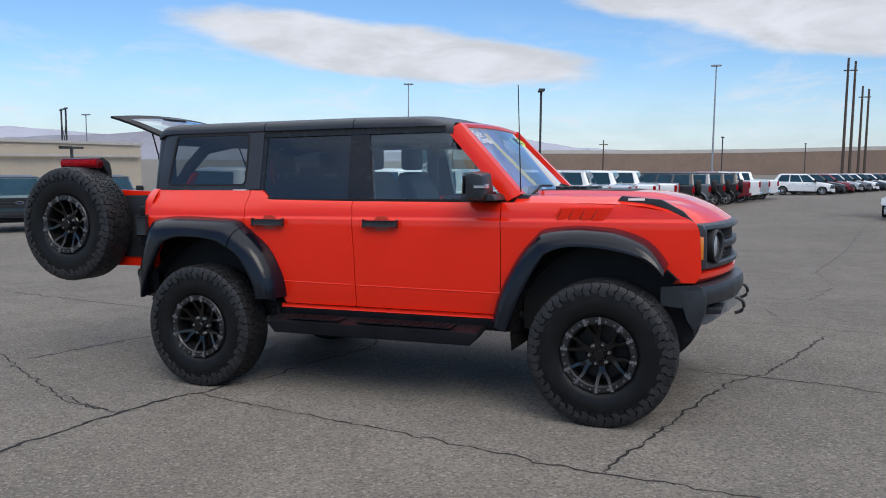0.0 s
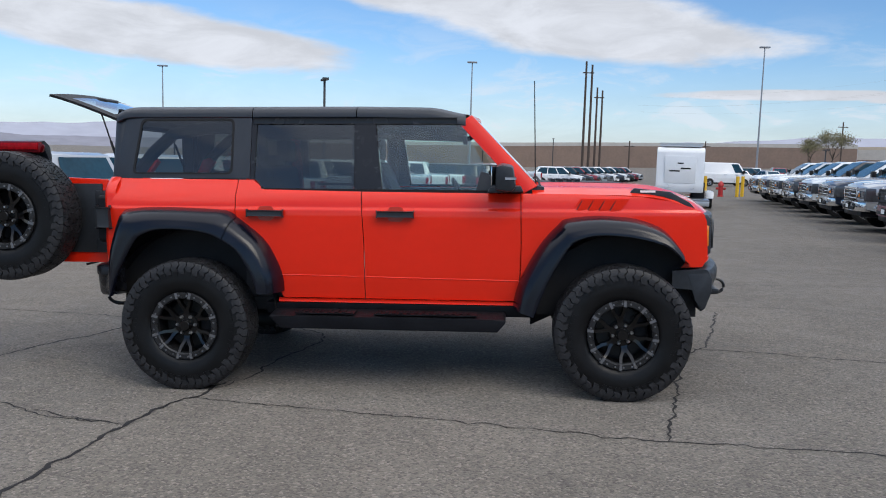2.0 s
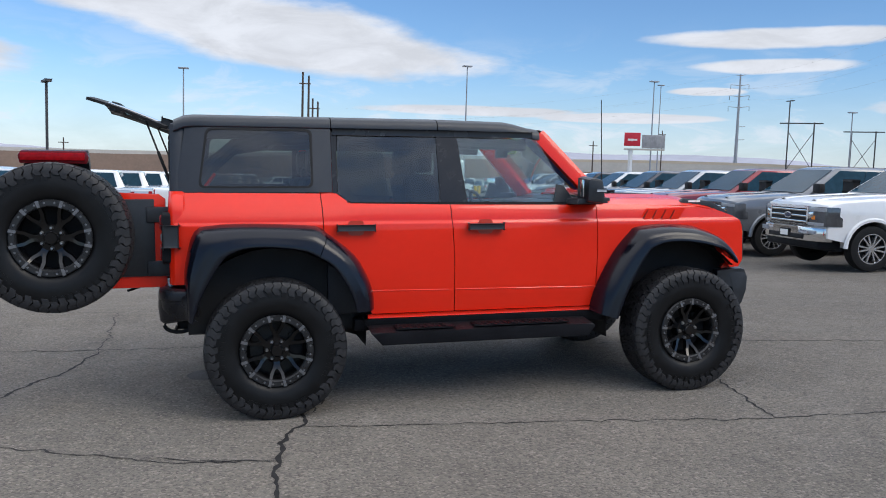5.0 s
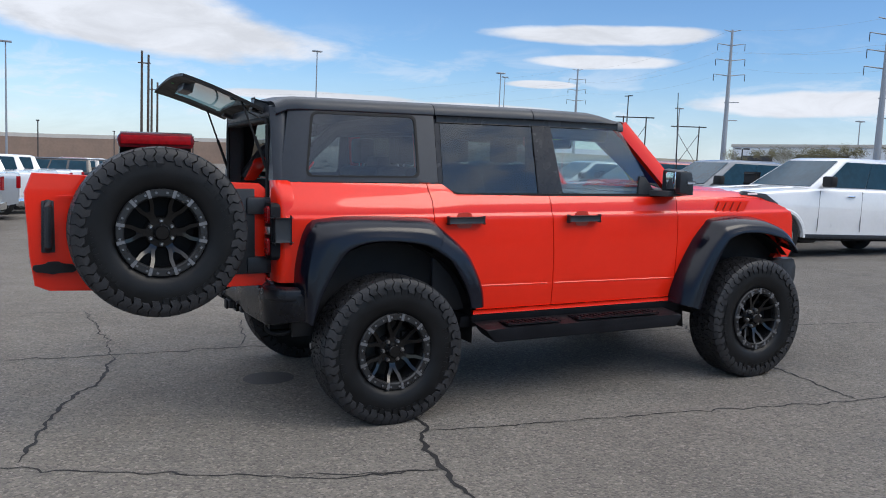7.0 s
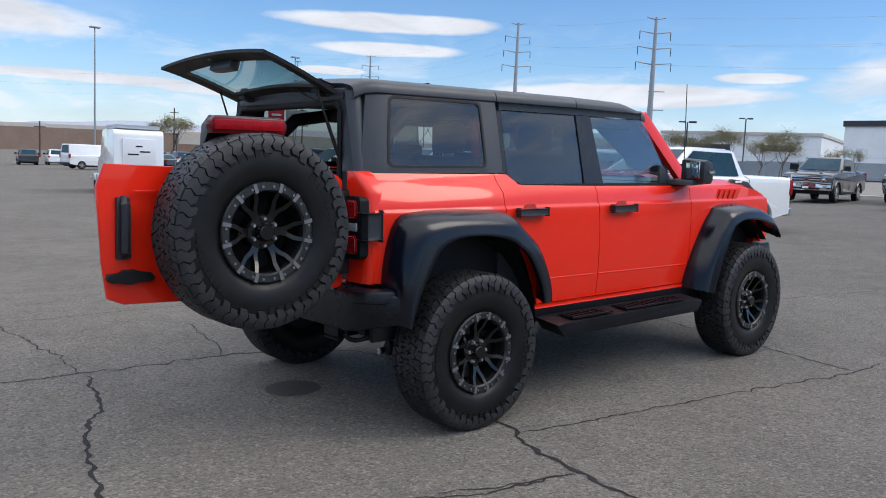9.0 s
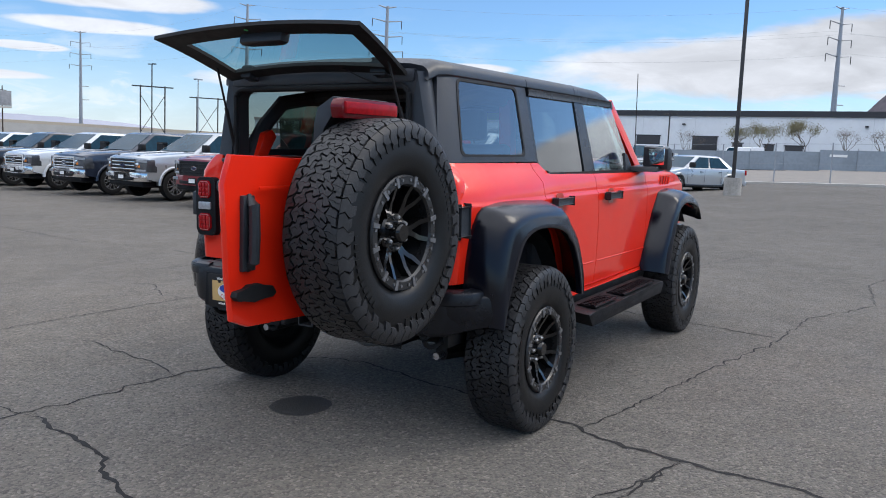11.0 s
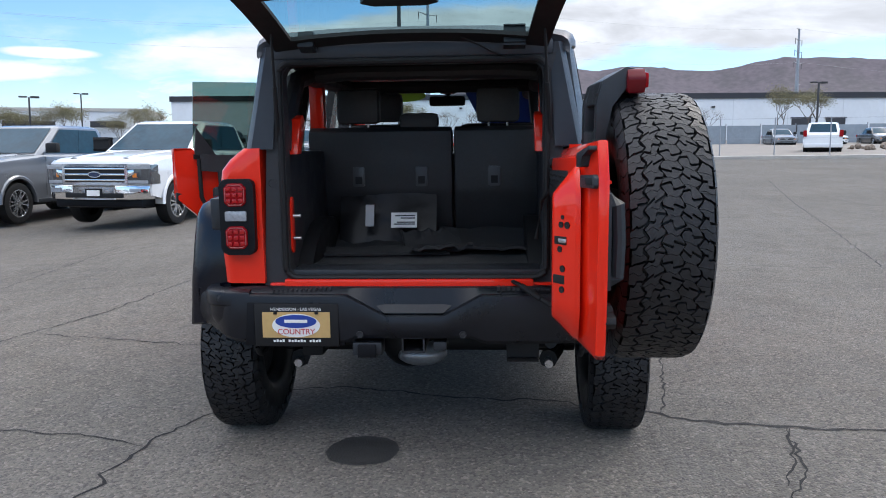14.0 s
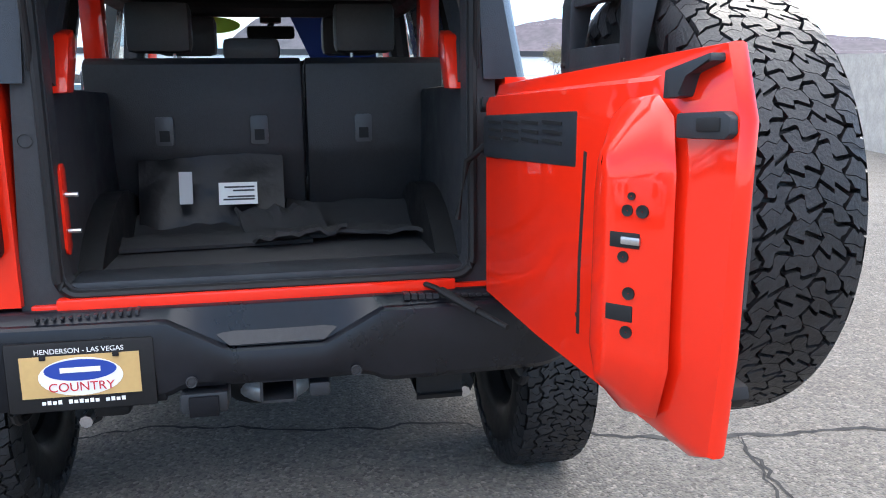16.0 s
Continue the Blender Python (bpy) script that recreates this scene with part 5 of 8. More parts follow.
    # side lugs on the wall
    for sgn in (1, -1):
        for i in range(pitches):
            for j, (w, d) in enumerate(((.0262, .060), (.0252, .044))):
                a = (i + .27 + .5 * j) * 2 * math.pi / pitches
                bend = (0, .013 * sgn, -.012 * sgn, .006 * sgn)
                b = len(verts)
                stations = ((TYRE_R - .012, .146, w), (TYRE_R - .030, .158, w), (TYRE_R - .030 - d * .5, .1625, w * .93), (TYRE_R - .030 - d, .1620, w * .78))
                for lower in (0, .014):
                    for q, (ra, ya, ww) in enumerate(stations):
                        for k in (-1, 1):
                            t = a + bend[q] / TYRE_R * .8 + k * (ww + lower * .12) / TYRE_R
                            verts.append(((ra - lower * .3) * math.cos(t), sgn * (ya - lower), (ra - lower * .3) * math.sin(t)))
                for q in range(3):
                    f = 2 * q
                    for face in ((f, f + 1, f + 3, f + 2), (f, f + 2, f + 10, f + 8), (f + 1, f + 9, f + 11, f + 3)):
                        faces.append(tuple(b + k for k in face))
                faces.append((b + 6, b + 7, b + 15, b + 14))
    me = bpy.data.meshes.new("tread")
    squeeze = TYRE_W / .308
    me.from_pydata([(x, y * squeeze, z) for x, y, z in verts], [], faces)
    bm = bmesh.new()
    bm.from_mesh(me)
    bpy.data.meshes.remove(me)
    return bm


def sector(bm, a0, a1, r0, r1, y0, y1, n=4, w0=None, w1=None):
    """A block of a ring between two angles (degrees)."""
    rows = []
    for k in range(n + 1):
        t = radians(a0 + (a1 - a0) * k / n)
        c, s = math.cos(t), math.sin(t)
        rows.append([(r0 * c, y0, r0 * s), (r0 * c, y1, r0 * s), (r1 * c, y1, r1 * s), (r1 * c, y0, r1 * s)])
    loft(bm, rows, True, True)


def clone(ob, parent, m):
    c = ob.copy()
    scene.collection.objects.link(c)
    c.parent = parent
    c.matrix_local = m
    for ch in ob.children:
        clone(ch, c, ch.matrix_basis.copy())
    return c


def wheel(parent, m, name="wheel"):
    """Outward is local +y."""
    w = part(name, tyre_body(), RUBBER_WALL, parent, "big all-terrain tyre on a black alloy rim", sharp=60)
    w.matrix_local = m
    tagged(part("tread", tread_blocks(), TREAD, w, sharp=25), kind="stuff")
    f = TYRE_W / 2
    # raised lettering band: plain bars
    bm = bmesh.new()
    for a0 in (60, 240):
        for k in range(9):
            sector(bm, a0 + k * 7, a0 + k * 7 + 4.6, .345, .385, f - .004, f + .0045, 2)
    for a0 in (160, 340):
        for k in range(11):
            sector(bm, a0 + k * 5, a0 + k * 5 + 3, .325, .350, f - .002, f + .0055, 2)
    tagged(part("raised_lettering", bm, RUBBER_WALL, w), kind="stuff")
    part("barrel", lathe(bmesh.new(), [(f - .03, .226), (f - .045, .205), (f - .10, .192), (-f + .06, .195), (-f + .03, .222)], 48), BLACK, w)
    ring = bmesh.new()
    lathe(ring, [(f - .035, .232), (f - .012, .232), (f - .004, .226), (f - .004, .196), (f - .014, .188), (f - .05, .188)], 72)
    part("beadlock_ring", ring, RING, w, "dark machined outer ring with bolt pockets")
    bolt = bmesh.new()
    bmesh.ops.create_cone(bolt, cap_ends=True, segments=8, radius1=.0065, radius2=.0065, depth=.006, matrix=pose(0, 0, 0, 90))
    notch = bmesh.new()
    sector(notch, -2.4, 2.4, .190, .232, f - .006, f + .0005, 2)
    bolt, notch = part("ring_bolt", bolt, NOTCH, w), part("ring_notch", notch, NOTCH, w)
    for k in range(24):
        t = radians(k * 15 + 7.5)
        b = bolt if k == 0 else clone(bolt, w, Matrix())
        b.matrix_local = Matrix.Translation((.212 * math.cos(t), f - .003, .212 * math.sin(t)))
    notch.matrix_local = pose(0, 0, 0, 0, -(90 + 12.5), 0)
    for k in range(1, 12):
        clone(notch, w, pose(0, 0, 0, 0, -(90 + 60 * (k // 2) + (12.5 if k % 2 == 0 else -12.5)), 0))
    # six forked spokes
    for k in range(6):
        bm = bmesh.new()
        for sgn in (-1, 1):
            rows = []
            for i in range(7):
                u = i / 6
                r = .055 + .140 * u
                a = sgn * (5 + 7.5 * smooth_step(.30, .72, u))
                half = .0165 - .0045 * u
                y = f - .060 + .050 * u ** 1.5
                t = radians(90 + k * 60 + a)
                c, s = math.cos(t), math.sin(t)
                o = Vector((-s, 0, c)) * half
                p = Vector((r * c, 0, r * s))
                rows.append([p - o + Vector((0, y - .035, 0)), p - o * .75 + Vector((0, y, 0)), p + o * .75 + Vector((0, y, 0)), p + o + Vector((0, y - .035, 0))])
            loft(bm, rows, True, True)
        rows = []
        for i in range(5):
            u = i / 4
            r, half = .05 + .075 * u, .019 * (1 - .15 * u)
            t = radians(90 + k * 60)
            c, s = math.cos(t), math.sin(t)
            o, p = Vector((-s, 0, c)) * half, Vector((r * c, 0, r * s))
            y = f - .066 + .012 * u
            rows.append([p - o + Vector((0, y - .03, 0)), p - o + Vector((0, y, 0)), p + o + Vector((0, y, 0)), p + o + Vector((0, y - .03, 0))])
        loft(bm, rows, True, True)
        part("spoke", bm, RIM, w)
    part("hub", lathe(bmesh.new(), [(f - .13, .085), (f - .066, .085), (f - .056, .077), (f - .056, .044), (f - .020, .040), (f - .012, .033), (f - .012, .001)], 36), RIM, w)
    for k in range(6):
        t = radians(k * 60 + 60)
        nut = bmesh.new()
        lathe(nut, [(-.02, .0125), (.014, .0125), (.022, .007), (.022, .001)], 6)
        part("lug_nut", nut, STEEL, w).matrix_local = Matrix.Translation((.062 * math.cos(t), f - .056, .062 * math.sin(t)))
    part("brake_disc", lathe(bmesh.new(), [(-.02, .05), (-.02, .165), (.0, .165), (.0, .05)], 40), DISC, w)
    # added black disc that stands in for the dark behind the spokes
    part("dust_shield", lathe(bmesh.new(), [(-.055, .001), (-.055, .196), (-.06, .198)], 32), BLACK, w)
    part("caliper", boxed(-.17, -.08, -.03, .03, -.07, .10, .015), BLACK, w)
    return w


first = wheel(car, Matrix.Translation((AXLE, TRACK, HUB_Z)) @ pose(0, 0, 0, 0, 20, 0))


clone(first, car, Matrix.Translation((-AXLE, TRACK, HUB_Z)) @ pose(0, 0, 0, 0, 50, 0))
clone(first, car, Matrix.Translation((AXLE, -TRACK, HUB_Z)) @ pose(0, 0, 0, 0, 0, 180) @ pose(0, 0, 0, 0, 10, 0))
clone(first, car, Matrix.Translation((-AXLE, -TRACK, HUB_Z)) @ pose(0, 0, 0, 0, 0, 180) @ pose(0, 0, 0, 0, 0, 0))
spare = clone(first, car, GATE @ Matrix.Translation((SPARE_U, SPARE_V, SPARE_W)) @ pose(0, 0, 0, 0, 0, -.9) @ pose(0, 0, 0, 0, 30, 0))
spare.name = "spare_wheel"
for o in list(spare.children):
    if o.name.startswith(("brake_disc", "caliper")):
        bpy.data.objects.remove(o)

# ---- inside the car ----
part("cargo_floor", boxed(-1.98, -.95, -.60, .60, .86, .905, .01), CLOTH, car)
mirrored("cargo_side_trim", lambda s: prism(bmesh.new(), [(-2.03, .88), (-2.03, 1.44), (-1.1, 1.42), (-1.1, .88)], "y", s * .57, s * .76, .02), TRIM, car)
mirrored("upper_sport_bar", lambda s: tube(bmesh.new(), [(-2.0, s * .60, 1.44), (-1.86, s * .60, 1.62), (-1.70, s * .60, 1.76), (-1.45, s * .60, 1.80), (-.30, s * .60, 1.80), (.35, s * .58, 1.78)], .045, 10), TRIM, car, "padded black sport bar")
mirrored("sport_bar_foot", lambda s: prism(bmesh.new(), [(-2.01, 1.42), (-1.93, 1.42), (-1.83, 1.56), (-1.87, 1.60), (-1.93, 1.58)], "y", s * .525, s * .60, .012), RED, car)
mirrored("b_post", lambda s: tube(bmesh.new(), [(-.30, s * .66, 1.2), (-.28, s * .60, 1.80)], .05, 10), TRIM, car)
mirrored("c_post", lambda s: prism(bmesh.new(), [(-1.14, 1.2), (-1.06, 1.2), (-1.10, 1.80), (-1.18, 1.80)], "y", s * .58, s * .66, .015), RED, car)
part("cross_bar", tube(bmesh.new(), [(-1.42, -.60, 1.80), (-1.42, -.40, 1.815), (-1.42, .40, 1.815), (-1.42, .60, 1.80)], .04, 10), TRIM, car)
part("front_cross_bar", tube(bmesh.new(), [(-.30, -.60, 1.80), (-.30, .60, 1.80)], .04, 10), TRIM, car)


def seat_back(y0, y1):
    bm = bmesh.new()
    prism(bm, [(-1.15, .90), (-1.03, .90), (-1.06, 1.20), (-1.12, 1.52), (-1.20, 1.545), (-1.25, 1.52), (-1.23, 1.2)], "y", y0, y1, .02)
    return bm


rear_seat = new("rear_seat")
rear_seat.parent = car
rear_seat["label"] = "black rear bench with upright split backs"
for y0, y1 in ((-.655, -.130), (-.120, .655)):
    part("seat_back", seat_back(y0, y1), SEAT, rear_seat)
    part("seat_cushion", boxed(-1.05, -.55, y0, y1, .88, 1.04, .04), SEAT, rear_seat)
for y in (.39, .06, -.365):
    big = y != .06
    z0, z1, hw = (1.56, 1.745, .115) if big else (1.53, 1.615, .105)
    bm = bmesh.new()
    box(bm, -1.21, -1.10, y - hw, y + hw, z0, z1, .03)
    hr = part("head_rest", bm, SEAT, rear_seat)
    for d in (-.05, .05):
        part("post", tube(bmesh.new(), [(-1.16, y + d, 1.50), (-1.16, y + d, z0 + .02)], .006), STEEL, hr)
for y in (.385, .045, -.345):
    a = part("anchor_plate", prism(bmesh.new(), rounded(y - .032, y + .032, 1.225, 1.330, .01), "x", -1.247, -1.225, .002), material("grey_anchor_plate", (0.055, 0.056, 0.06), 0.4, vary=0.1), rear_seat)
    part("anchor_slot", boxed(-1.2485, -1.244, y - .018, y + .018, 1.240, 1.280), BLACK, a)
for y in (-.37, .37):
    fs = new("front_seat")
    fs.parent = car
    fs["label"] = "front bucket seat with head rest"
    part("seat_back", prism(bmesh.new(), [(-.28, .95), (-.10, .95), (-.20, 1.30), (-.30, 1.56), (-.38, 1.57), (-.42, 1.50)], "y", y - .25, y + .25, .05), SEAT, fs)
    part("seat_cushion", boxed(-.25, .30, y - .25, y + .25, .85, 1.03, .05), SEAT, fs)
    part("head_rest", boxed(-.42, -.32, y - .13, y + .13, 1.58, 1.76, .035), SEAT, fs)
DASH = material("dash_plastic", (0.028, 0.030, 0.034), 0.5, vary=0.2)
part("dashboard", prism(bmesh.new(), [(.45, 1.0), (.45, 1.28), (.55, 1.36), (.85, 1.37), (.86, 1.0)], "y", -.72, .72, .02), DASH, car)
part("screen", boxed(.435, .45, -.16, .16, 1.22, 1.36, .006), BLACK, car)
sw = part("steering_wheel", tube(bmesh.new(), [(0, .185 * math.cos(2 * math.pi * k / 24), .185 * math.sin(2 * math.pi * k / 24)) for k in range(25)], .016), TRIM, car)
sw.matrix_local = Matrix.Translation((.33, .37, 1.26)) @ pose(0, 0, 0, 0, -25, 0)
part("wheel_boss", boxed(-.01, .05, -.07, .07, -.06, .06, .02), TRIM, sw)
part("wheel_spokes", boxed(-.005, .02, -.18, .18, -.02, .02, .006), SILVER, sw)
rm = part("rear_view_mirror", boxed(.36, .39, -.13, .13, 1.70, 1.77, .02), BLACK, car)
part("mirror_stem", tube(bmesh.new(), [(.39, 0, 1.74), (.50, 0, 1.80)], .02), BLACK, rm)
part("sensor_box", boxed(.42, .50, -.06, .06, 1.79, 1.85, .015), BLACK, rm)
part("inner_bulkhead", boxed(.84, .90, -.70, .70, .60, 1.36), BLACK, car)
# loose things in the cargo bay
bag = thing("plastic_parcel", CAR @ pose(-1.27, .225, 1.02, 0, 0, 0), "clear plastic bag of black parts with white labels", "parcel")
bm = bmesh.new()
rng = random.Random(2)
rows = []
for i in range(9):
    row = []
    for j in range(15):
        u, v = j / 14, i / 8
        row.append((.03 - .09 * (1 - v) - .012 * math.sin(u * 9) * (1 - v) - .006 * rng.random(), -.26 + .52 * u, -.10 + .26 * v + .008 * math.sin(u * 5) + .004 * rng.random()))
    rows.append(row)
loft(bm, rows)
part("film", thicken(bm, .03), material("glossy_black_film", (0.009, 0.009, 0.010), 0.26, spec=0.22, bump=0.22, bump_scale=22), bag, "shiny dark film")
l1 = part("paper_label", boxed(-.115, -.108, -.165, -.03, -.015, .065), WHITE_LABEL, bag)
l1.matrix_local = pose(-.02, 0, -.02, 0, 18, 0)
for z_, y_ in ((.045, -.05), (.032, -.08), (.010, -.06), (.0, -.045)):
    part("print_bar", boxed(-.117, -.115, -.155, y_, z_, z_ + .006), TRIM, l1)
l2 = part("tall_label", boxed(-.115, -.108, .06, .105, -.02, .095), material("grey_label", (0.5, 0.5, 0.5), 0.5), bag)
l2.matrix_local = pose(-.02, 0, 0, 0, 14, 0)
for k, (x, y, w, d, t) in enumerate(((-1.45, .20, .62, .42, 4), (-1.42, -.28, .52, .44, -6), (-1.55, -.05, .30, .30, 20))):
    mat_ = thing("floor_mat", CAR @ pose(x, y, .912 + .012 * k, 0, 0, t), "folded black floor mat lying in the cargo bay", "floor mat", "loose mats")
    bm = bmesh.new()
    rng = random.Random(k)
    loft(bm, [[(-d / 2 + d * i / 8, -w / 2 + w * j / 12, .03 * math.sin(i * .8 + k) * rng.random() + .05 * smooth_step(.6, 1, i / 8)) for j in range(13)] for i in range(9)])
    part("mat_sheet", thicken(bm, .012), CLOTH, mat_)

# ---- rear left door, swung open ----
DOOR = Matrix.Translation((-.27, .86, 0)) @ pose(0, 0, 0, 0, 0, -LEFT_DOOR) @ Matrix.Translation((.27, -.86, 0))
ld = new("open_rear_door")
ld.parent = car
ld.matrix_local = DOOR
ld["label"] = "open rear door with raised dark window"
part("door_skin", sheet(REAR_DOOR, lambda x, z: body_half(x, z)), RED, ld)
part("door_edge", sheet([(p[0] * .995 - .003, p[1] * .998) for p in REAR_DOOR], lambda x, z: body_half(x, min(z, 1.2)) - .02, thick=.09), RED, ld)
part("door_liner", sheet([(-1.01, 1.40), (-.30, 1.36), (-.30, .70), (-.69, .70), (-.77, .85), (-.85, 1.0), (-.90, 1.10), (-.91, 1.29), (-1.01, 1.30)], lambda x, z: .755, thick=.03, step=.2), TRIM, ld, "black inner door panel")
part("arm_rest", boxed(-.95, -.40, .68, .745, 1.12, 1.20, .02), TRIM, ld)
part("door_pocket", boxed(-.90, -.40, .70, .745, .78, .95, .02), PLASTIC, ld)
part("door_seal", tube(bmesh.new(), [(-1.02, .742, 1.37), (-1.015, .742, 1.14), (-.96, .742, 1.02), (-.88, .742, .86), (-.76, .742, .665), (-.36, .742, .655)], .013), BLACK, ld)
part("latch", boxed(-1.155, -1.12, .78, .83, 1.10, 1.17, .006), BLACK, ld)
part("door_glass", upper(RWIN, 1, -.004), DOOR_GLASS, ld, "dark privacy glass").visible_shadow = False
part("sail_panel", upper([(-1.038, 1.40), (-1.03, 1.56), (-.90, 1.376), (-.98, 1.376)], 1, -.012, .03), TRIM, ld)
part("window_rail", upper([(-1.045, 1.40), (-.30, 1.37), (-.30, 1.35), (-1.045, 1.37)], 1, -.01, .03), BLACK, ld)

# ---- ground ----
def ground_sheet():
    ring = [-2500, -900, -400, -200, -120, -80, -60] + list(range(-50, -12, 4)) + list(range(-12, 16, 1)) + list(range(16, 120, 4)) + [130, 160, 200, 400, 900, 2500]
    verts = [(x, y, ground_z(x, y)) for y in ring for x in ring]
    n = len(ring)
    faces = [(j * n + i, j * n + i + 1, (j + 1) * n + i + 1, (j + 1) * n + i) for j in range(n - 1) for i in range(n - 1)]
    me = bpy.data.meshes.new("ground")
    me.from_pydata(verts, [], faces)
    me.polygons.foreach_set("use_smooth", [True] * len(faces))
    me.materials.append(ASPHALT)
    return tagged(new("ground", me), "worn grey asphalt of a large sloping car lot", "ground", kind="structure")


ground = ground_sheet()
CRACK = material("open_crack", (0.010, 0.009, 0.009), 0.95, vary=0.3, scale=20)
crack_rng = random.Random(11)


def crack(points, width=0.012, rough=1.0):
    """A jagged crack along a few way points, given on the lot, as a thin dark strip with uneven width."""
    pts = [Vector((x, y, 0)) for x, y in points]
    line = []
    for a, b in zip(pts, pts[1:]):
        n = max(2, int((b - a).length / .045))
        nrm = Vector((-(b - a).y, (b - a).x, 0)).normalized()
        for k in range(n):
            f = k / n
            wob = (noise.noise(Vector((a.x + 3.1 * f * (b - a).length, a.y * 2, 0)) * 2.3) * .05 + crack_rng.uniform(-.017, .017)) * rough * math.sin(math.pi * min(1, max(0, f + .02))) ** .5
            line.append(a.lerp(b, f) + nrm * wob)
    line.append(pts[-1])
    verts, faces = [], []
    for i, p in enumerate(line):
        d = (line[min(i + 1, len(line) - 1)] - line[max(i - 1, 0)]).normalized()
        w = width * crack_rng.uniform(.35, 1.15) * min(1, .25 + .25 * min(i, len(line) - 1 - i))
        nrm = Vector((-d.y, d.x, 0))
        for q in (p + nrm * w / 2, p - nrm * w / 2):
            g = LOT @ Vector((q.x, q.y, 0))
            verts.append((g.x, g.y, ground_z(g.x, g.y) + .0025))
    faces = [(2 * i, 2 * i + 1, 2 * i + 3, 2 * i + 2) for i in range(len(line) - 1)]
    me = bpy.data.meshes.new("pavement_crack")
    me.from_pydata(verts, [], faces)
    me.materials.append(CRACK)
    ob = new("pavement_crack", me)
    ob.parent = ground
    return ob


for width, pts in (
        (.022, [(-1.25, -.75), (-1.30, -1.03), (-1.345, -1.19), (-1.415, -1.29), (-1.489, -1.545), (-1.52, -1.79), (-1.559, -2.155), (-1.60, -2.55), (-1.64, -3.1), (-1.72, -3.9)]),
        (.010, [(-4.4, -.45), (-3.567, -.879), (-3.15, -1.12), (-2.6, -1.42), (-2.15, -1.66), (-1.53, -1.79)]),
        (.008, [(-1.545, -1.79), (-2.03, -1.655), (-2.24, -1.555)]),
        (.009, [(-1.345, -1.19), (-.58, -1.35), (.232, -1.488), (.971, -1.642), (1.643, -1.777), (2.655, -1.85), (3.8, -2.35)]),
        (.009, [(3.8, -2.35), (3.46, -3.51), (3.3, -4.6)]), (.008, [(3.8, -2.35), (5.2, -2.2), (6.84, -2.57)]),
        (.013, [(1.643, -1.777), (1.777, -1.25), (1.90, -.65), (2.0, -.2), (2.19, .47), (2.40, .72), (2.75, 1.9), (2.9, 2.5)]),
        (.010, [(1.5, .70), (1.79, .676), (2.34, .644), (2.876, .552), (3.18, .432), (4.6, .1), (7, -.5)]),
        (.010, [(2.85, 5.40), (3.30, 7.59), (3.1, 9.36), (3.9, 14), (5.05, 23.2)]),
        (.008, [(1.0, 4.8), (2.06, 4.889), (3.68, 5.03), (6, 5.2)]),
        (.012, [(-3.66, 1.637), (-2.92, 1.508), (-2.5, 1.458), (-1.91, 1.415), (-1.45, 1.276), (-.99, .94), (-.9, .61), (-1.09, -.07), (-1.135, -.63), (-1.28, -.95)]),
        (.011, [(-5.4, 1.95), (-4.48, 1.79), (-3.66, 1.637)]), (.010, [(-7.5, 2.33), (-5.4, 1.95)]),
        (.018, [(-2.87, 1.42), (-2.93, 1.09), (-3.0, .745), (-3.259, .196), (-3.49, -.84)]),
        (.008, [(-1.62, 2.73), (-1.73, 1.825), (-1.89, 1.42)]), (.008, [(-2.97, 3.73), (-2.90, 2.69), (-2.87, 1.45)]),
        (.009, [(-3.75, 3.96), (-2.97, 3.73), (-.8, 3.58), (.35, 3.42), (1.25, 3.09), (2.27, 3.0), (4.2, 2.7)]),
        (.008, [(.42, 3.3), (.20, 2.48), (.04, 1.8)]), (.009, [(.55, 4.9), (.54, 4.5), (.04, 3.77)]),
        (.009, [(3.27, 7.38), (2.57, 5.27)]), (.009, [(1.34, 5.69), (3.95, 5.2), (7.4, 4.3)]),
        (.012, [(2.37, -4.24), (4.78, -4.79), (7.25, -5.38), (11.27, -6.27), (19, -8.2)]),
        (.008, [(2.36, 4.2), (2.51, 3.52)])):
    crack(pts, width * 1.6)
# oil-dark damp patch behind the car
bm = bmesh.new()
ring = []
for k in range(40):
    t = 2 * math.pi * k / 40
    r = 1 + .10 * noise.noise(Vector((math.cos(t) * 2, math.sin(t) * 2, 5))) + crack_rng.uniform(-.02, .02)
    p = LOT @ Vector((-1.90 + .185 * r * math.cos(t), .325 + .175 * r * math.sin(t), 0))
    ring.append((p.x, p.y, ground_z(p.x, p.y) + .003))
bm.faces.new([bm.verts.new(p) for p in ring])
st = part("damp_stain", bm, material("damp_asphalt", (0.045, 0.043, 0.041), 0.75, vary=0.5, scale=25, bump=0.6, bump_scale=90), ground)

# ---- parked vehicles ----
from mathutils import geometry

# the blue of reflected sky is mixed into the glass colour itself
CAR_GLASS = material("parked_car_glass", (0.014, 0.048, 0.075), 0.05, spec=0.12, vary=0.25, scale=1.5)
LAMP_SHELL = material("clear_lamp_shell", (0.075, 0.08, 0.09), 0.10, metal=0.3, coat=1.0, vary=0.3, scale=6)


def paint(name, color, metal=0.2):
    return material("paint_" + name, color, 0.32, metal=metal, coat=1.0, vary=0.04, scale=2)


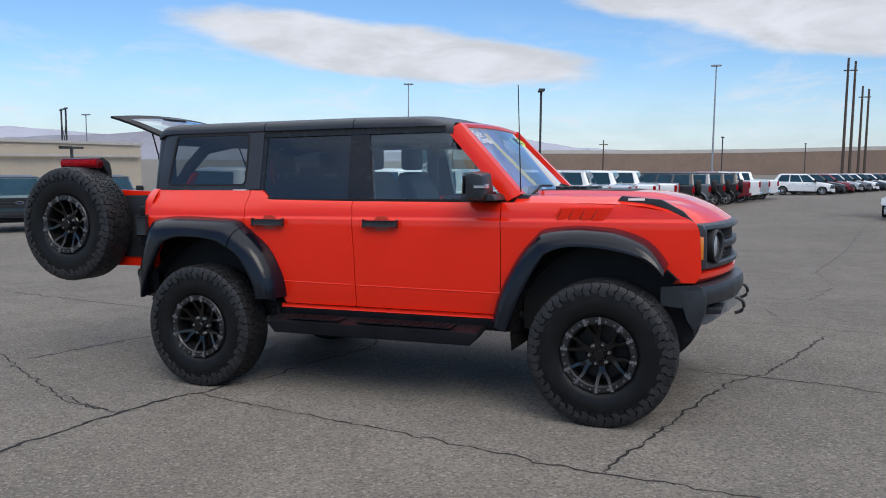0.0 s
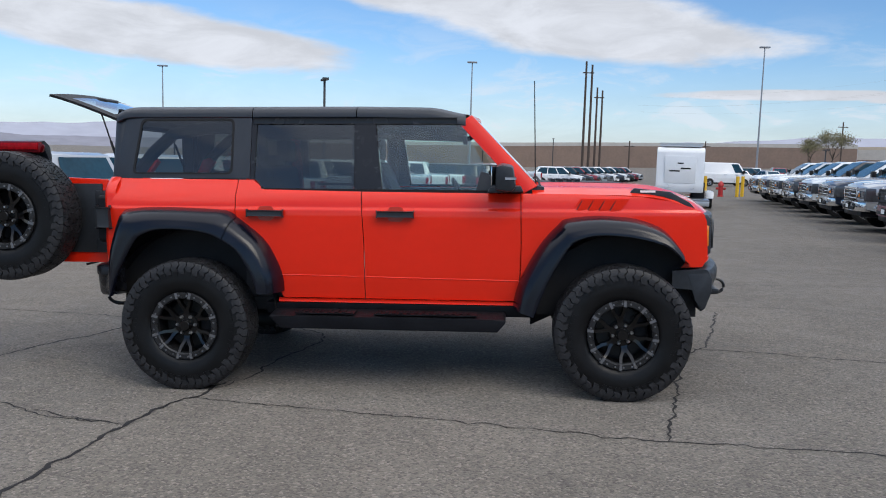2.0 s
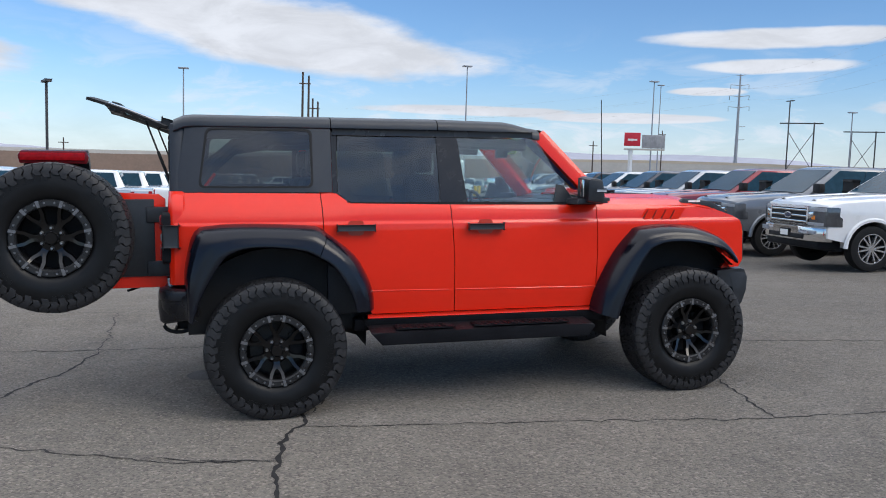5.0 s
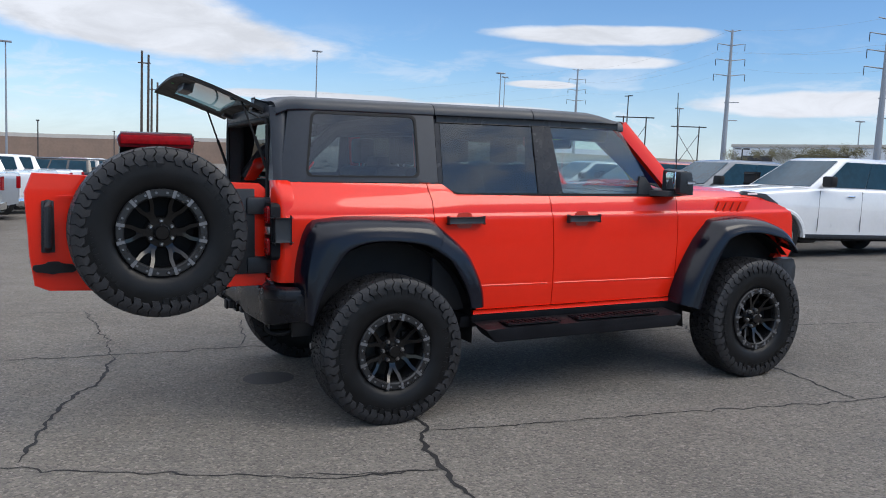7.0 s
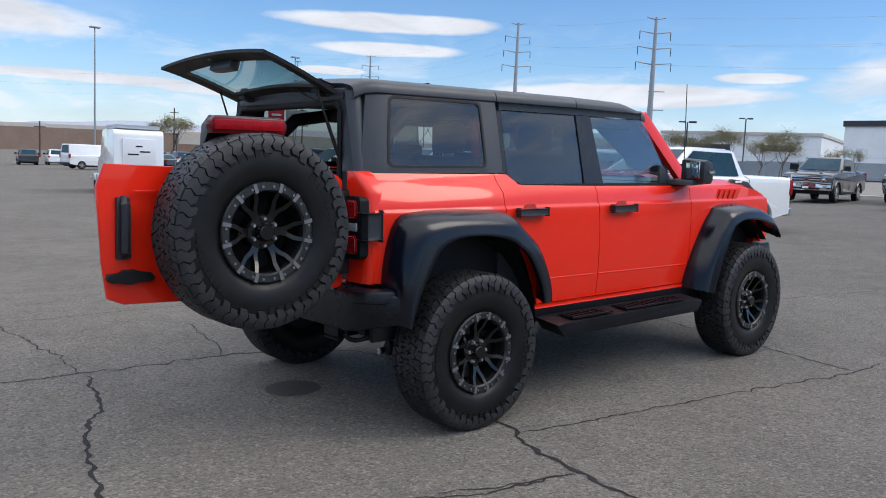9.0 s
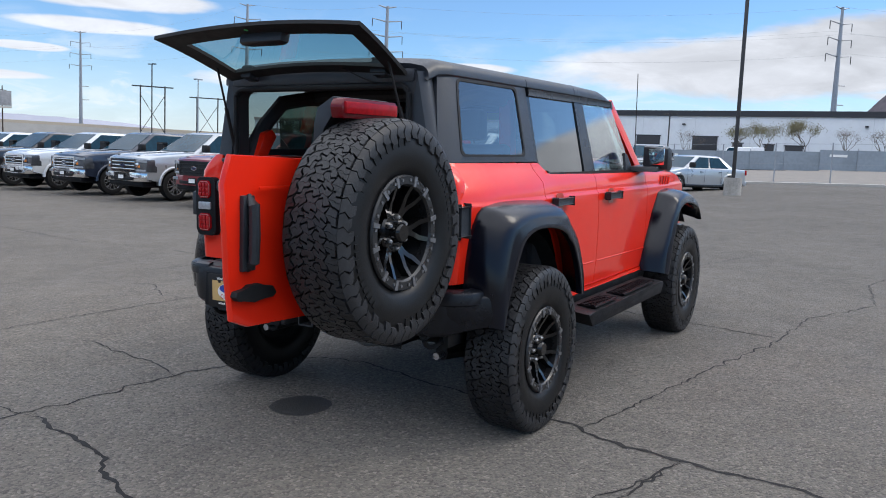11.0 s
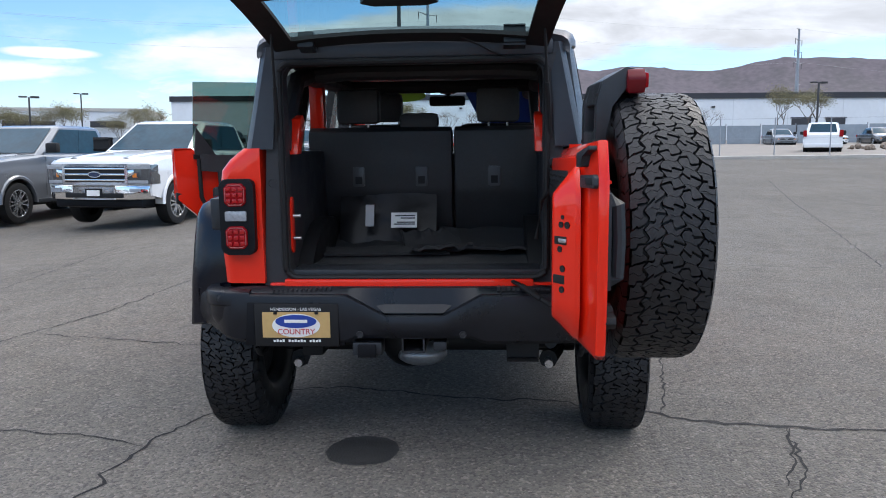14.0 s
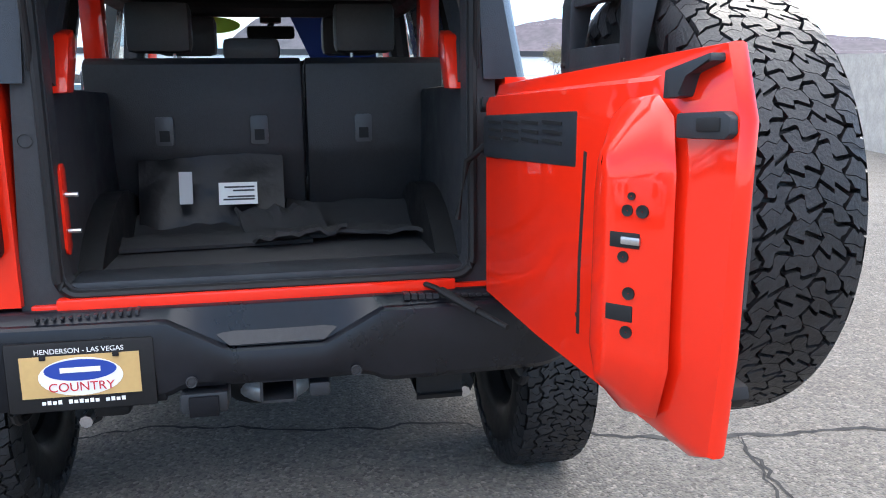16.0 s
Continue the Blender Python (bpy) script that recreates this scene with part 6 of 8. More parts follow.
WHITE, PEARL, SILVERP, GREY = paint("white", (0.72, 0.73, 0.74), 0), paint("pearl", (0.60, 0.62, 0.64)), paint("silver", (0.42, 0.44, 0.46), .5), paint("grey", (0.16, 0.17, 0.185), .5)
NAVY, DARK, MAROON, TEAL, BLUE_P = paint("navy", (0.012, 0.018, 0.035)), paint("black", (0.012, 0.012, 0.014)), paint("maroon", (0.20, 0.012, 0.022), .4), paint("teal", (0.02, 0.07, 0.085)), paint("blue", (0.03, 0.09, 0.20))
REDP = paint("bright_red", (0.50, 0.02, 0.02), 0)
EMBLEM = material("deep_blue_emblem", (0.012, 0.022, 0.065), 0.25, coat=0.5)
SHADOW_GAP = material("panel_gap", (0.10, 0.10, 0.105), 0.8)
DARK_CHROME = material("brushed_alloy", (0.66, 0.67, 0.69), 0.18, metal=0.9, vary=0.2, scale=20)


def hoop(cx, r, z0, n=9):
    """Points of a wheel arch from front to back (x falling)."""
    return [(cx + r * math.cos(math.pi * k / n), z0 + r * math.sin(math.pi * k / n)) for k in range(n + 1)]


def parked(name, d, coat, label, category, group="parked cars"):
    """One vehicle from a table of measures: x forward, origin on the ground under its middle."""
    v = thing(name, Matrix.Identity(4), label, category, group)
    half, arch = d["half"], d["arch"]
    fx, rx = d["axles"]
    r = d["tyre"]
    low = d["sill"]
    # lower body with wheel arches
    prof = list(d["top"]) + [(d["tail"], low + .12)]
    prof += [(rx - arch - .02, low)] + hoop(rx, arch, r)[::-1] + [(rx + arch + .02, low), (fx - arch - .02, low)] + hoop(fx, arch, r)[::-1] + [(fx + arch + .02, low + .05), (d["nose"] - .03, low + .12)]
    bm = bmesh.new()
    n = len(prof)
    ntop = len(d["top"])
    rows = []
    side = [(1.0, .085), (.985, .040), (.94, .012), (.80, 0.0), (.40, -.012), (0, -.016)]
    for f, drop in side + [(-f, q) for f, q in side[-2::-1]]:
        y = half * f
        row = []
        for i, (x, z) in enumerate(prof):
            bow = abs(f) ** 4
            if x > d["nose"] - .5:
                x -= .13 * bow * (x - d["nose"] + .5) / .5
            elif x < d["tail"] + .2:
                x += .05 * bow
            if i < ntop:
                z -= drop * d.get("crown", 1.0)
            tuck = .03 * max(0, min(1, (.62 * d["belt"] - z) / .35)) if abs(f) > .99 else 0
            row.append((x, y - math.copysign(tuck, y), z))
        rows.append(row)
    vs = [[bm.verts.new(p) for p in row] for row in rows]
    for p, q in zip(vs, vs[1:]):
        for i in range(n):
            j = (i + 1) % n
            bm.faces.new((p[i], p[j], q[j], q[i]))
    for tri in geometry.tessellate_polygon([[Vector((x, z, 0)) for x, z in prof]]):
        for end in (vs[0], vs[-1]):
            bm.faces.new([end[i] for i in tri])
    bmesh.ops.recalc_face_normals(bm, faces=bm.faces)
    body = part("body", bm, coat, v, sharp=30)
    # cabin: belt outline up to the roof
    x0, x1, x2, x3 = d["cab"]          # screen base, roof front, roof back, rear base
    zb, zr = d["belt"], d["height"]
    hb, hr = half - .07, half - .24
    bm = bmesh.new()
    lower = [(x0, hb * .95), (x0 - .13, hb), (x3 + .15, hb), (x3, hb * .96)]
    upper_ = [(x1, hr * .92), (x1 - .08, hr), (x2 + .1, hr), (x2, hr * .95)]
    ring = lambda pts, z: [(x, y, z) for x, y in pts] + [(x, -y, z) for x, y in pts[::-1]]
    crown = [(x1 - .18, hr * .8), (x1 - .30, hr * .86), (x2 + .25, hr * .86), (x2 + .15, hr * .8)]
    loft(bm, [ring(lower, zb - .05), ring(upper_, zr - .05), ring(crown, zr)], True, True)
    part("cabin", bm, coat, v, sharp=30)

    def pane(pts, lift=.012, nm="window"):
        b = bmesh.new()
        b.faces.new([b.verts.new(p) for p in pts])
        bmesh.ops.recalc_face_normals(b, faces=b.faces)
        f = b.faces[:][0]
        nv = f.normal.copy()
        c = f.calc_center_median()
        if nv.dot(c - Vector(((x1 + x2) / 2, 0, (zb + zr) / 2))) < 0:
            nv = -nv
        for w in b.verts:
            w.co += nv * lift
        return part(nm, thicken(b, .006), CAR_GLASS, v, smooth=False)

    at = lambda a, b, t: tuple(a[i] + (b[i] - a[i]) * t for i in range(3))

    def quad(la, lb, ua, ub, f0, f1, t0, t1):
        q = lambda f, t: at(at(la, lb, f), at(ua, ub, f), t)
        return [q(f0, t0), q(f1, t0), q(f1, t1), q(f0, t1)]

    L, U = ring(lower, zb - .05), ring(upper_, zr - .05)
    pane(quad(L[0], L[7], U[0], U[7], .03, .97, .10, .96), nm="windscreen")
    pane(quad(L[3], L[4], U[3], U[4], .08, .92, .22, .92), nm="rear_window")
    for i in (1, 5):
        cuts = d["cuts"]
        a, b, c, e = (L[i], L[i + 1], U[i], U[i + 1])
        if i == 5:
            a, b, c, e = L[6], L[5], U[6], U[5]
        for f0, f1 in cuts:
            pane(quad(a, b, c, e, f0, f1, .10, .93))
    # wheels, and the lips of their arches
    for ax in (fx, rx):
        for sg in (-1, 1):
            bm = bmesh.new()
            ys = (half - .04, half + .018, half + .022, half - .002)
            rr = (arch - .025, arch - .012, arch + .03, arch + .06)
            loft(bm, [[(ax + q * math.cos(math.pi * k / 12), sg * y, r + q * math.sin(math.pi * k / 12)) for q, y in zip(rr, ys)] for k in range(13)], True)
            part("arch_lip", bm, d.get("lip", coat), v)
        for s in (-1, 1):
            w = part("wheel", lathe(bmesh.new(), [(-.12, .62 * r), (-.125, .75 * r), (-.11, .97 * r), (-.05, r), (.05, r), (.11, .97 * r), (.125, .75 * r), (.115, .63 * r)], 24), RUBBER, v)
            w.matrix_local = Matrix.Translation((ax, s * (half - .13), r)) @ pose(0, 0, 0, 0, 0, 0 if s > 0 else 180)
            part("rim", lathe(bmesh.new(), [(.115, .66 * r), (.105, .62 * r), (.02, .57 * r), (.02, .001)], 24), BLACK, w)
            bm = bmesh.new()
            for k in range(12):
                t = 2 * math.pi * (k // 2) / 6 + (.20 if k % 2 else -.20)
                c, sn = math.cos(t), math.sin(t)
                o = Vector((-sn, 0, c))
                loft(bm, [[Vector((q * r * c, y, q * r * sn)) + o * h for y, h in ((.05, -.020), (.108, -.014), (.108, .014), (.05, .020))] for q in (.10, .63)], True, True)
            lathe(bm, [(.05, .15 * r), (.108, .14 * r), (.11, .001)], 12)
            lathe(bm, [(.09, .615 * r), (.118, .62 * r), (.118, .66 * r), (.09, .66 * r)], 24)
            part("spokes", bm, d.get("rim", DARK_CHROME), w)
    # nose
    nx = d["nose"]
    if "grille" in d:
        gz0, gz1, gh = d["grille"]
        g = part("grille", boxed(nx - .10, nx + .015, -gh, gh, gz0, gz1, .03), BLACK, v)
        for k in range(3):
            z = gz0 + (gz1 - gz0) * (.18 + .32 * k)
            part("grille_bar", boxed(nx, nx + .03, -gh * .97, gh * .97, z - .018, z + .018, .008), d.get("bar", CHROME), g)
        part("grille_surround", jambed(nx - .02, nx + .028, gh + .03, gz0 - .03, gz1 + .03, .05), d.get("bar", CHROME), g)
        for s in (-1, 1):
            part("grille_wing", prism(bmesh.new(), [(s * gh, (gz0 + gz1) / 2 - .06), (s * (gh + .15), (gz0 + gz1) / 2 + .0), (s * (gh + .15), (gz0 + gz1) / 2 + .09), (s * gh, (gz0 + gz1) / 2 + .07)], "x", nx - .03, nx + .020, .01), d.get("bar", CHROME), g)
        part("emblem_ring", disc(.125, .055, .006), CHROME, g).matrix_local = Matrix.Translation((nx + .031, 0, (gz0 + gz1) / 2))
        em = part("emblem", disc(.105, .040, .012), d.get("badge", EMBLEM), g)
        em.matrix_local = Matrix.Translation((nx + .032, 0, (gz0 + gz1) / 2))
        for s in (-1, 1):
            def lamp(e, z0, z1, y0=.04, y1=0.0, back=.40):
                """A lamp block that wraps round the corner, e proud."""
                w = half + .004 + e - y1
                e += .035
                pts = [(nx - .30, s * (gh + y0)), (nx - .022 + e, s * (gh + y0)), (nx - .065 + e, s * (w - .16)), (nx - .105 + e, s * (w - .04)), (nx - .125 + e, s * w), (nx - back, s * (w - .005)), (nx - back, s * (w - .2))]
                return prism(bmesh.new(), pts, "z", z0, z1, .008)

            hl = part("headlight", lamp(0, gz0 - .01, gz1 + .02), LAMP_SHELL, v)
            part("lens", lamp(.006, gz1 - .060, gz1 + .010, .02, .01, .36), LENS_WHITE, hl)
            part("lamp_post", lamp(.007, gz0 - .005, gz1 - .06, .02, .36, .05), CHROME, hl)
            part("lens", lamp(.006, gz0 + .0, gz0 + .055, .03, .02, .30), LENS_WHITE, hl)
            part("turn_lamp", lamp(.008, (gz0 + gz1) / 2 - .05, (gz0 + gz1) / 2 + .02, .12, .07, .18), AMBER, hl)
    b0, b1 = d["bumper"]
    fb = part("front_bumper", prism(bmesh.new(), [(-half + .02, nx - .25), (-half + .05, nx - .10), (-half + .22, nx + .02), (-half * .4, nx + .07), (half * .4, nx + .07), (half - .22, nx + .02), (half - .05, nx - .10), (half - .02, nx - .25)], "z", b0, b1, .03), d.get("bumper_mat", CHROME), v)
    for w in fb.data.vertices:
        w.co = Vector((w.co.y, w.co.x, w.co.z))
    part("lower_grille", boxed(nx - .03, nx + .076, -half * .55, half * .55, b0 + .03, b1 - .13, .01), BLACK, fb)
    for s in (-1, 1):
        part("fog_lamp", boxed(nx - .05, nx + .045, s * half * .66, s * half * .84, b1 - .11, b1 - .05, .01), LENS_WHITE, fb)
    part("air_dam", boxed(nx - .50, nx - .05, -half + .16, half - .16, b0 - .14, b0 + .03, .05), BOARD, v)
    if d.get("plate"):
        fp = part("front_plate", boxed(nx + .078, nx + .09, -.155, .155, b0 + .04, b0 + .19), BLACK, fb)
        part("dealer_card", boxed(nx + .088, nx + .093, -.125, .125, b0 + .065, b0 + .165), WHITE_LABEL, fp)
    if d.get("ribs"):
        for sg in (-1, 1):
            rows = [[(x, sg * (half * .50 + o), interp([(1.3, 1.343), (1.9, 1.303), (2.45, 1.253), (2.70, 1.212)], x) + h) for o, h in ((-.10, -.01), (-.05, .014), (.03, .018), (.09, -.012))] for x in (1.30, 1.7, 2.1, 2.5, 2.70)]
            part("hood_rib", loft(bmesh.new(), rows), coat, body)
    # tail
    tx = d["tail"]
    for s in (-1, 1):
        t0, t1 = d["tail_lamps"]
        part("tail_light", boxed(tx - .012, tx + .10, s * (half - .17), s * (half + .008), t0, t1, .012), LENS_RED, v)
        part("mirror", boxed(x0 - .36, x0 - .22, s * (half - .04), s * (half + .22), zb + .02, zb + .22, .04), d.get("mirror", BLACK), v)
        for hx in (x0 - 1.0, x0 - 2.05):
            part("door_handle", boxed(hx, hx + .18, s * half, s * (half + .03), zb - .17, zb - .14, .008), d.get("bar", CHROME), v)
        for dx in d["doors"]:
            part("door_gap", boxed(dx - .004, dx + .004, s * (half - .01), s * (half + .002), low + .08, zb - .06), SHADOW_GAP, v)
        part("sill_strip", boxed(rx + arch, fx - arch, s * (half - .12), s * (half + .01), low - .06, low + .02, .01), d.get("sill_mat", PLASTIC), v)
    part("rear_bumper", boxed(tx - .10, tx + .12, -half + .04, half - .04, b0, b1 - .04, .03), d.get("bumper_mat", CHROME), v)
    part("underbody", boxed(tx + .3, nx - .3, -half + .25, half - .25, low - .12, low + .08), BLACK, v)
    if "bed" in d:
        bx = d["bed"]
        part("bed_floor", boxed(tx + .06, bx, -half + .14, half - .14, zb - .06, zb - .046), BLACK, v)
        part("bed_gap", boxed(bx, bx + .02, -half - .003, half + .003, low + .05, zb - .05), SHADOW_GAP, v)
    if "spare" in d:
        sp_ = part("spare_wheel", lathe(bmesh.new(), [(-.12, .05), (-.12, .38), (-.07, .40), (.07, .40), (.12, .38), (.12, .24), (.06, .22), (.06, .001)], 24), RUBBER, v)
        sp_.matrix_local = Matrix.Translation((tx - .14, 0, d["spare"])) @ pose(0, 0, 0, 0, 0, 90)
    if "roof_cap" in d:
        cap = d["roof_cap"]
        bm = bmesh.new()
        loft(bm, [ring(upper_, zr - .048), ring([(x, y * 1.02) for x, y in upper_], zr - .02), ring(crown, zr + .012)], True, True)
        part("hard_top", bm, cap, v)
    return v


def jambed(x0, x1, h, z0, z1, t):
    bm = bmesh.new()
    o = [(-h, z0), (h, z0), (h, z1), (-h, z1)]
    i = [(-h + t, z0 + t), (h - t, z0 + t), (h - t, z1 - t), (-h + t, z1 - t)]
    loft(bm, [[(x0, *p) for p in o], [(x1, *p) for p in o], [(x1, *p) for p in i], [(x0, *p) for p in i], [(x0, *p) for p in o]], True)
    return bm


PICKUP = dict(half=1.01, arch=.49, axles=(1.86, -1.82), tyre=.405, sill=.45, tail=-2.98, nose=2.85, belt=1.36, height=1.955, cab=(1.22, .34, -1.12, -1.38), crown=1.3,
              top=[(2.845, .84), (2.842, 1.08), (2.81, 1.150), (2.72, 1.195), (2.45, 1.240), (1.9, 1.290), (1.3, 1.330), (1.1, 1.35), (-1.35, 1.36), (-1.36, 1.40), (-2.96, 1.40), (-2.98, 1.36)],
              cuts=((.03, .497), (.503, .955)), grille=(.78, 1.09, .60), bumper=(.50, .745), ribs=True, tail_lamps=(1.0, 1.34), doors=(1.05, .02, -1.05), bed=-1.40, plate=True)
SUV = dict(half=1.0, arch=.43, axles=(1.50, -1.50), tyre=.375, sill=.34, tail=-2.48, nose=2.45, belt=1.10, height=1.76, cab=(1.25, .45, -1.75, -2.30),
           top=[(2.42, .80), (2.30, .94), (1.9, 1.03), (1.3, 1.10), (-2.40, 1.10), (-2.46, 1.02)], cuts=((.03, .32), (.35, .64), (.67, .97)), grille=(.62, .88, .50),
           bumper=(.34, .60), bumper_mat=None, tail_lamps=(.85, 1.05), doors=(1.0, 0, -1.0), bar=PLASTIC)
SEDAN = dict(half=.92, arch=.36, axles=(1.42, -1.42), tyre=.33, sill=.27, tail=-2.42, nose=2.40, belt=.95, height=1.46, cab=(1.10, .25, -1.10, -1.85),
             top=[(2.36, .62), (2.25, .72), (1.2, .93), (1.0, .95), (-1.8, .97), (-2.38, .95), (-2.41, .88)], cuts=((.05, .46), (.50, .92)), grille=(.48, .66, .45),
             bumper=(.27, .50), bumper_mat=None, tail_lamps=(.72, .92), doors=(.95, .0, -.95), bar=PLASTIC)
BOXY = dict(half=.95, arch=.46, axles=(1.40, -1.40), tyre=.41, sill=.50, tail=-2.05, nose=2.15, belt=1.30, height=1.86, cab=(.98, .55, -1.95, -2.02),
            top=[(2.12, 1.18), (2.0, 1.27), (1.0, 1.31), (-2.04, 1.31), (-2.05, 1.25)], cuts=((.06, .34), (.37, .64), (.68, .97)), grille=(.92, 1.18, .78),
            bumper=(.56, .80), bumper_mat=PLASTIC, tail_lamps=(.90, 1.20), doors=(.85, -.1, -1.0), bar=PLASTIC, spare=1.10)
VAN = dict(half=1.0, arch=.40, axles=(1.65, -1.65), tyre=.36, sill=.35, tail=-2.75, nose=2.60, belt=1.25, height=2.20, cab=(1.75, 1.15, -2.65, -2.72),
           top=[(2.56, .95), (2.4, 1.10), (1.75, 1.25), (-2.72, 1.25), (-2.75, 1.2)], cuts=((.02, .20),), grille=(.75, .95, .5), bumper=(.38, .62), bumper_mat=PLASTIC,
           tail_lamps=(1.0, 1.3), doors=(1.5, .7), bar=PLASTIC)
for t_ in (SUV, SEDAN):
    t_["bumper_mat"] = TRIM

made = {}


def place(kind, table, coat, name, label, category, x, y, turn, group="parked cars", **extra):
    key = (kind, coat.name, tuple(sorted((k, str(v)) for k, v in extra.items())))
    if key not in made:
        tb = dict(table)
        tb.update(extra)
        if tb.get("bumper_mat") is TRIM:
            tb["bumper_mat"] = coat
        made[key] = parked(name, tb, coat, label, category, group)
        made[key].matrix_world = stood(x, y, turn)
        return made[key]
    return copy_thing(made[key], stood(x, y, turn))


ROW = "row of parked pickups"
row_paint = [(WHITE, "white"), (GREY, "grey"), (MAROON, "maroon"), (SILVERP, "silver"), (NAVY, "dark navy"), (PEARL, "pearl white"), (DARK, "black"), (WHITE, "white"), (SILVERP, "silver"), (WHITE, "white")]
for i, (coat, word) in enumerate(row_paint):
    y = 6.33 + 3.33 * i
    extra = {}
    if word == "maroon":
        extra = dict(bar=BLACK, bumper_mat=MAROON)
    place("pickup", PICKUP, coat, "pickup_truck", f"{word} crew cab pickup truck parked nose out in the row", "pickup truck", 11.10 + .48 * i, y, 172.5, ROW, **extra)
place("sedan", SEDAN, WHITE, "sedan", "white sedan parked at the end of the pickup row", "car", 17.0, 40.0, 172)
# beyond the row
place("pickup", PICKUP, DARK, "pickup_truck", "black crew cab pickup truck parked nose out in the row", "pickup truck", 32.3, 12.6, 190, "far pickups")
place("pickup", PICKUP, GREY, "pickup_truck", "grey crew cab pickup truck", "pickup truck", 34.0, 9.2, 190, "far pickups")
place("van", VAN, REDP, "delivery_van", "bright red panel van", "van", 33.5, 21.0, 200)
place("sedan", SEDAN, SILVERP, "sedan", "silver sedan beside the lamp post", "car", 29.0, 6.0, 150)
# north: tails of a row, pickups and boxy off-roaders
for i, (coat, word) in enumerate([(SILVERP, "silver"), (WHITE, "white"), (WHITE, "white"), (SILVERP, "silver")]):
    place("pickup", PICKUP, coat, "pickup_truck", f"{word} crew cab pickup truck, tailgate to the lane", "pickup truck", -9.0 + .54 * i, 9.7 + 2.95 * i, 165, "row seen from behind")
tails = [("p", SILVERP, "silver"), ("p", WHITE, "white"), ("p", SILVERP, "silver"), ("p", WHITE, "white"), ("p", WHITE, "white"), ("b", DARK, "black"), ("b", GREY, "grey"), ("b", DARK, "black"), ("b", DARK, "black"), ("p", MAROON, "maroon"), ("p", WHITE, "white"), ("p", SILVERP, "silver"), ("p", WHITE, "white")]
for i, (k, coat, word) in enumerate(tails):
    x, y = -6.9 + .54 * i, 21.5 + 2.95 * i
    if k == "p":
        place("pickup", PICKUP, coat, "pickup_truck", f"{word} crew cab pickup truck, tailgate to the lane", "pickup truck", x, y, 182, "row seen from behind", **(dict(bar=BLACK, bumper_mat=MAROON) if word == "maroon" else {}))
    else:
        place("boxy", BOXY, coat, "off_road_wagon", f"{word} boxy off-road wagon with a spare wheel on its tail", "car", x + .9, y, 182, "row seen from behind", roof_cap=TOP)
for i, (coat, word) in enumerate([(TEAL, "teal"), (DARK, "black"), (REDP, "bright red"), (WHITE, "white"), (REDP, "bright red"), (BLUE_P, "blue"), (WHITE, "white"), (GREY, "grey")]):
    place("boxy", BOXY, coat, "off_road_wagon", f"{word} boxy off-road wagon with a spare wheel on its tail", "car", -22.2 + 1.5 * i, 15.2 + 2.7 * i, -38, "boxy off-roaders", roof_cap=TOP)
for i in range(11):
    coat, word = ((WHITE, "white"), (DARK, "black"), (MAROON, "maroon"), (SILVERP, "silver"), (GREY, "grey"), (WHITE, "white"), (NAVY, "dark navy"))[i % 7]
    place("suv", SUV, coat, "suv", f"{word} family SUV in a far row", "car", 4.4 + .95 * i, 69 + 3.0 * i, 2, "far row of SUVs")
for i in range(12):
    coat, word = ((DARK, "black"), (WHITE, "white"), (SILVERP, "silver"), (WHITE, "white"), (MAROON, "maroon"), (NAVY, "dark navy"))[i % 6]
    place("suv", SUV, coat, "suv", f"{word} family SUV in a far row", "car", 20 + 3.1 * i, 96 + .4 * i, 80, "far row of SUVs")
for i in range(10):
    coat, word = ((WHITE, "white"), (SILVERP, "silver"), (DARK, "black"), (WHITE, "white"), (GREY, "grey"))[i % 5]
    place("sedan", SEDAN, coat, "sedan", f"{word} sedan in the far lot", "car", 24 + 3.0 * i, 84 - .6 * i, 100, "far sedans")
place("suv", SUV, DARK, "suv", "black family SUV in a far row", "car", 26.0, 88, 10, "far row of SUVs")
place("van", VAN, WHITE, "delivery_van", "plain white panel van", "van", 20.0, 73, 8)
place("suv", SUV, WHITE, "suv", "white family SUV seen from behind", "car", 44.1, -19.2, -20, "cars by the fence", tail_lamps=(.95, 1.30))
for i, (coat, word) in enumerate([(GREY, "grey"), (WHITE, "white"), (DARK, "black"), (SILVERP, "silver")]):
    place("sedan", SEDAN, coat, "sedan", f"{word} sedan in the far lot", "car", 66 - i, -24 - 3.6 * i, 175, "cars by the fence")
place("sedan", SEDAN, DARK, "sedan", "black sedan in the far lot", "car", 88, 2, 90, "cars by the warehouse")
place("van", VAN, WHITE, "delivery_van", "plain white panel van", "van", 90, 16, 95, "cars by the warehouse")


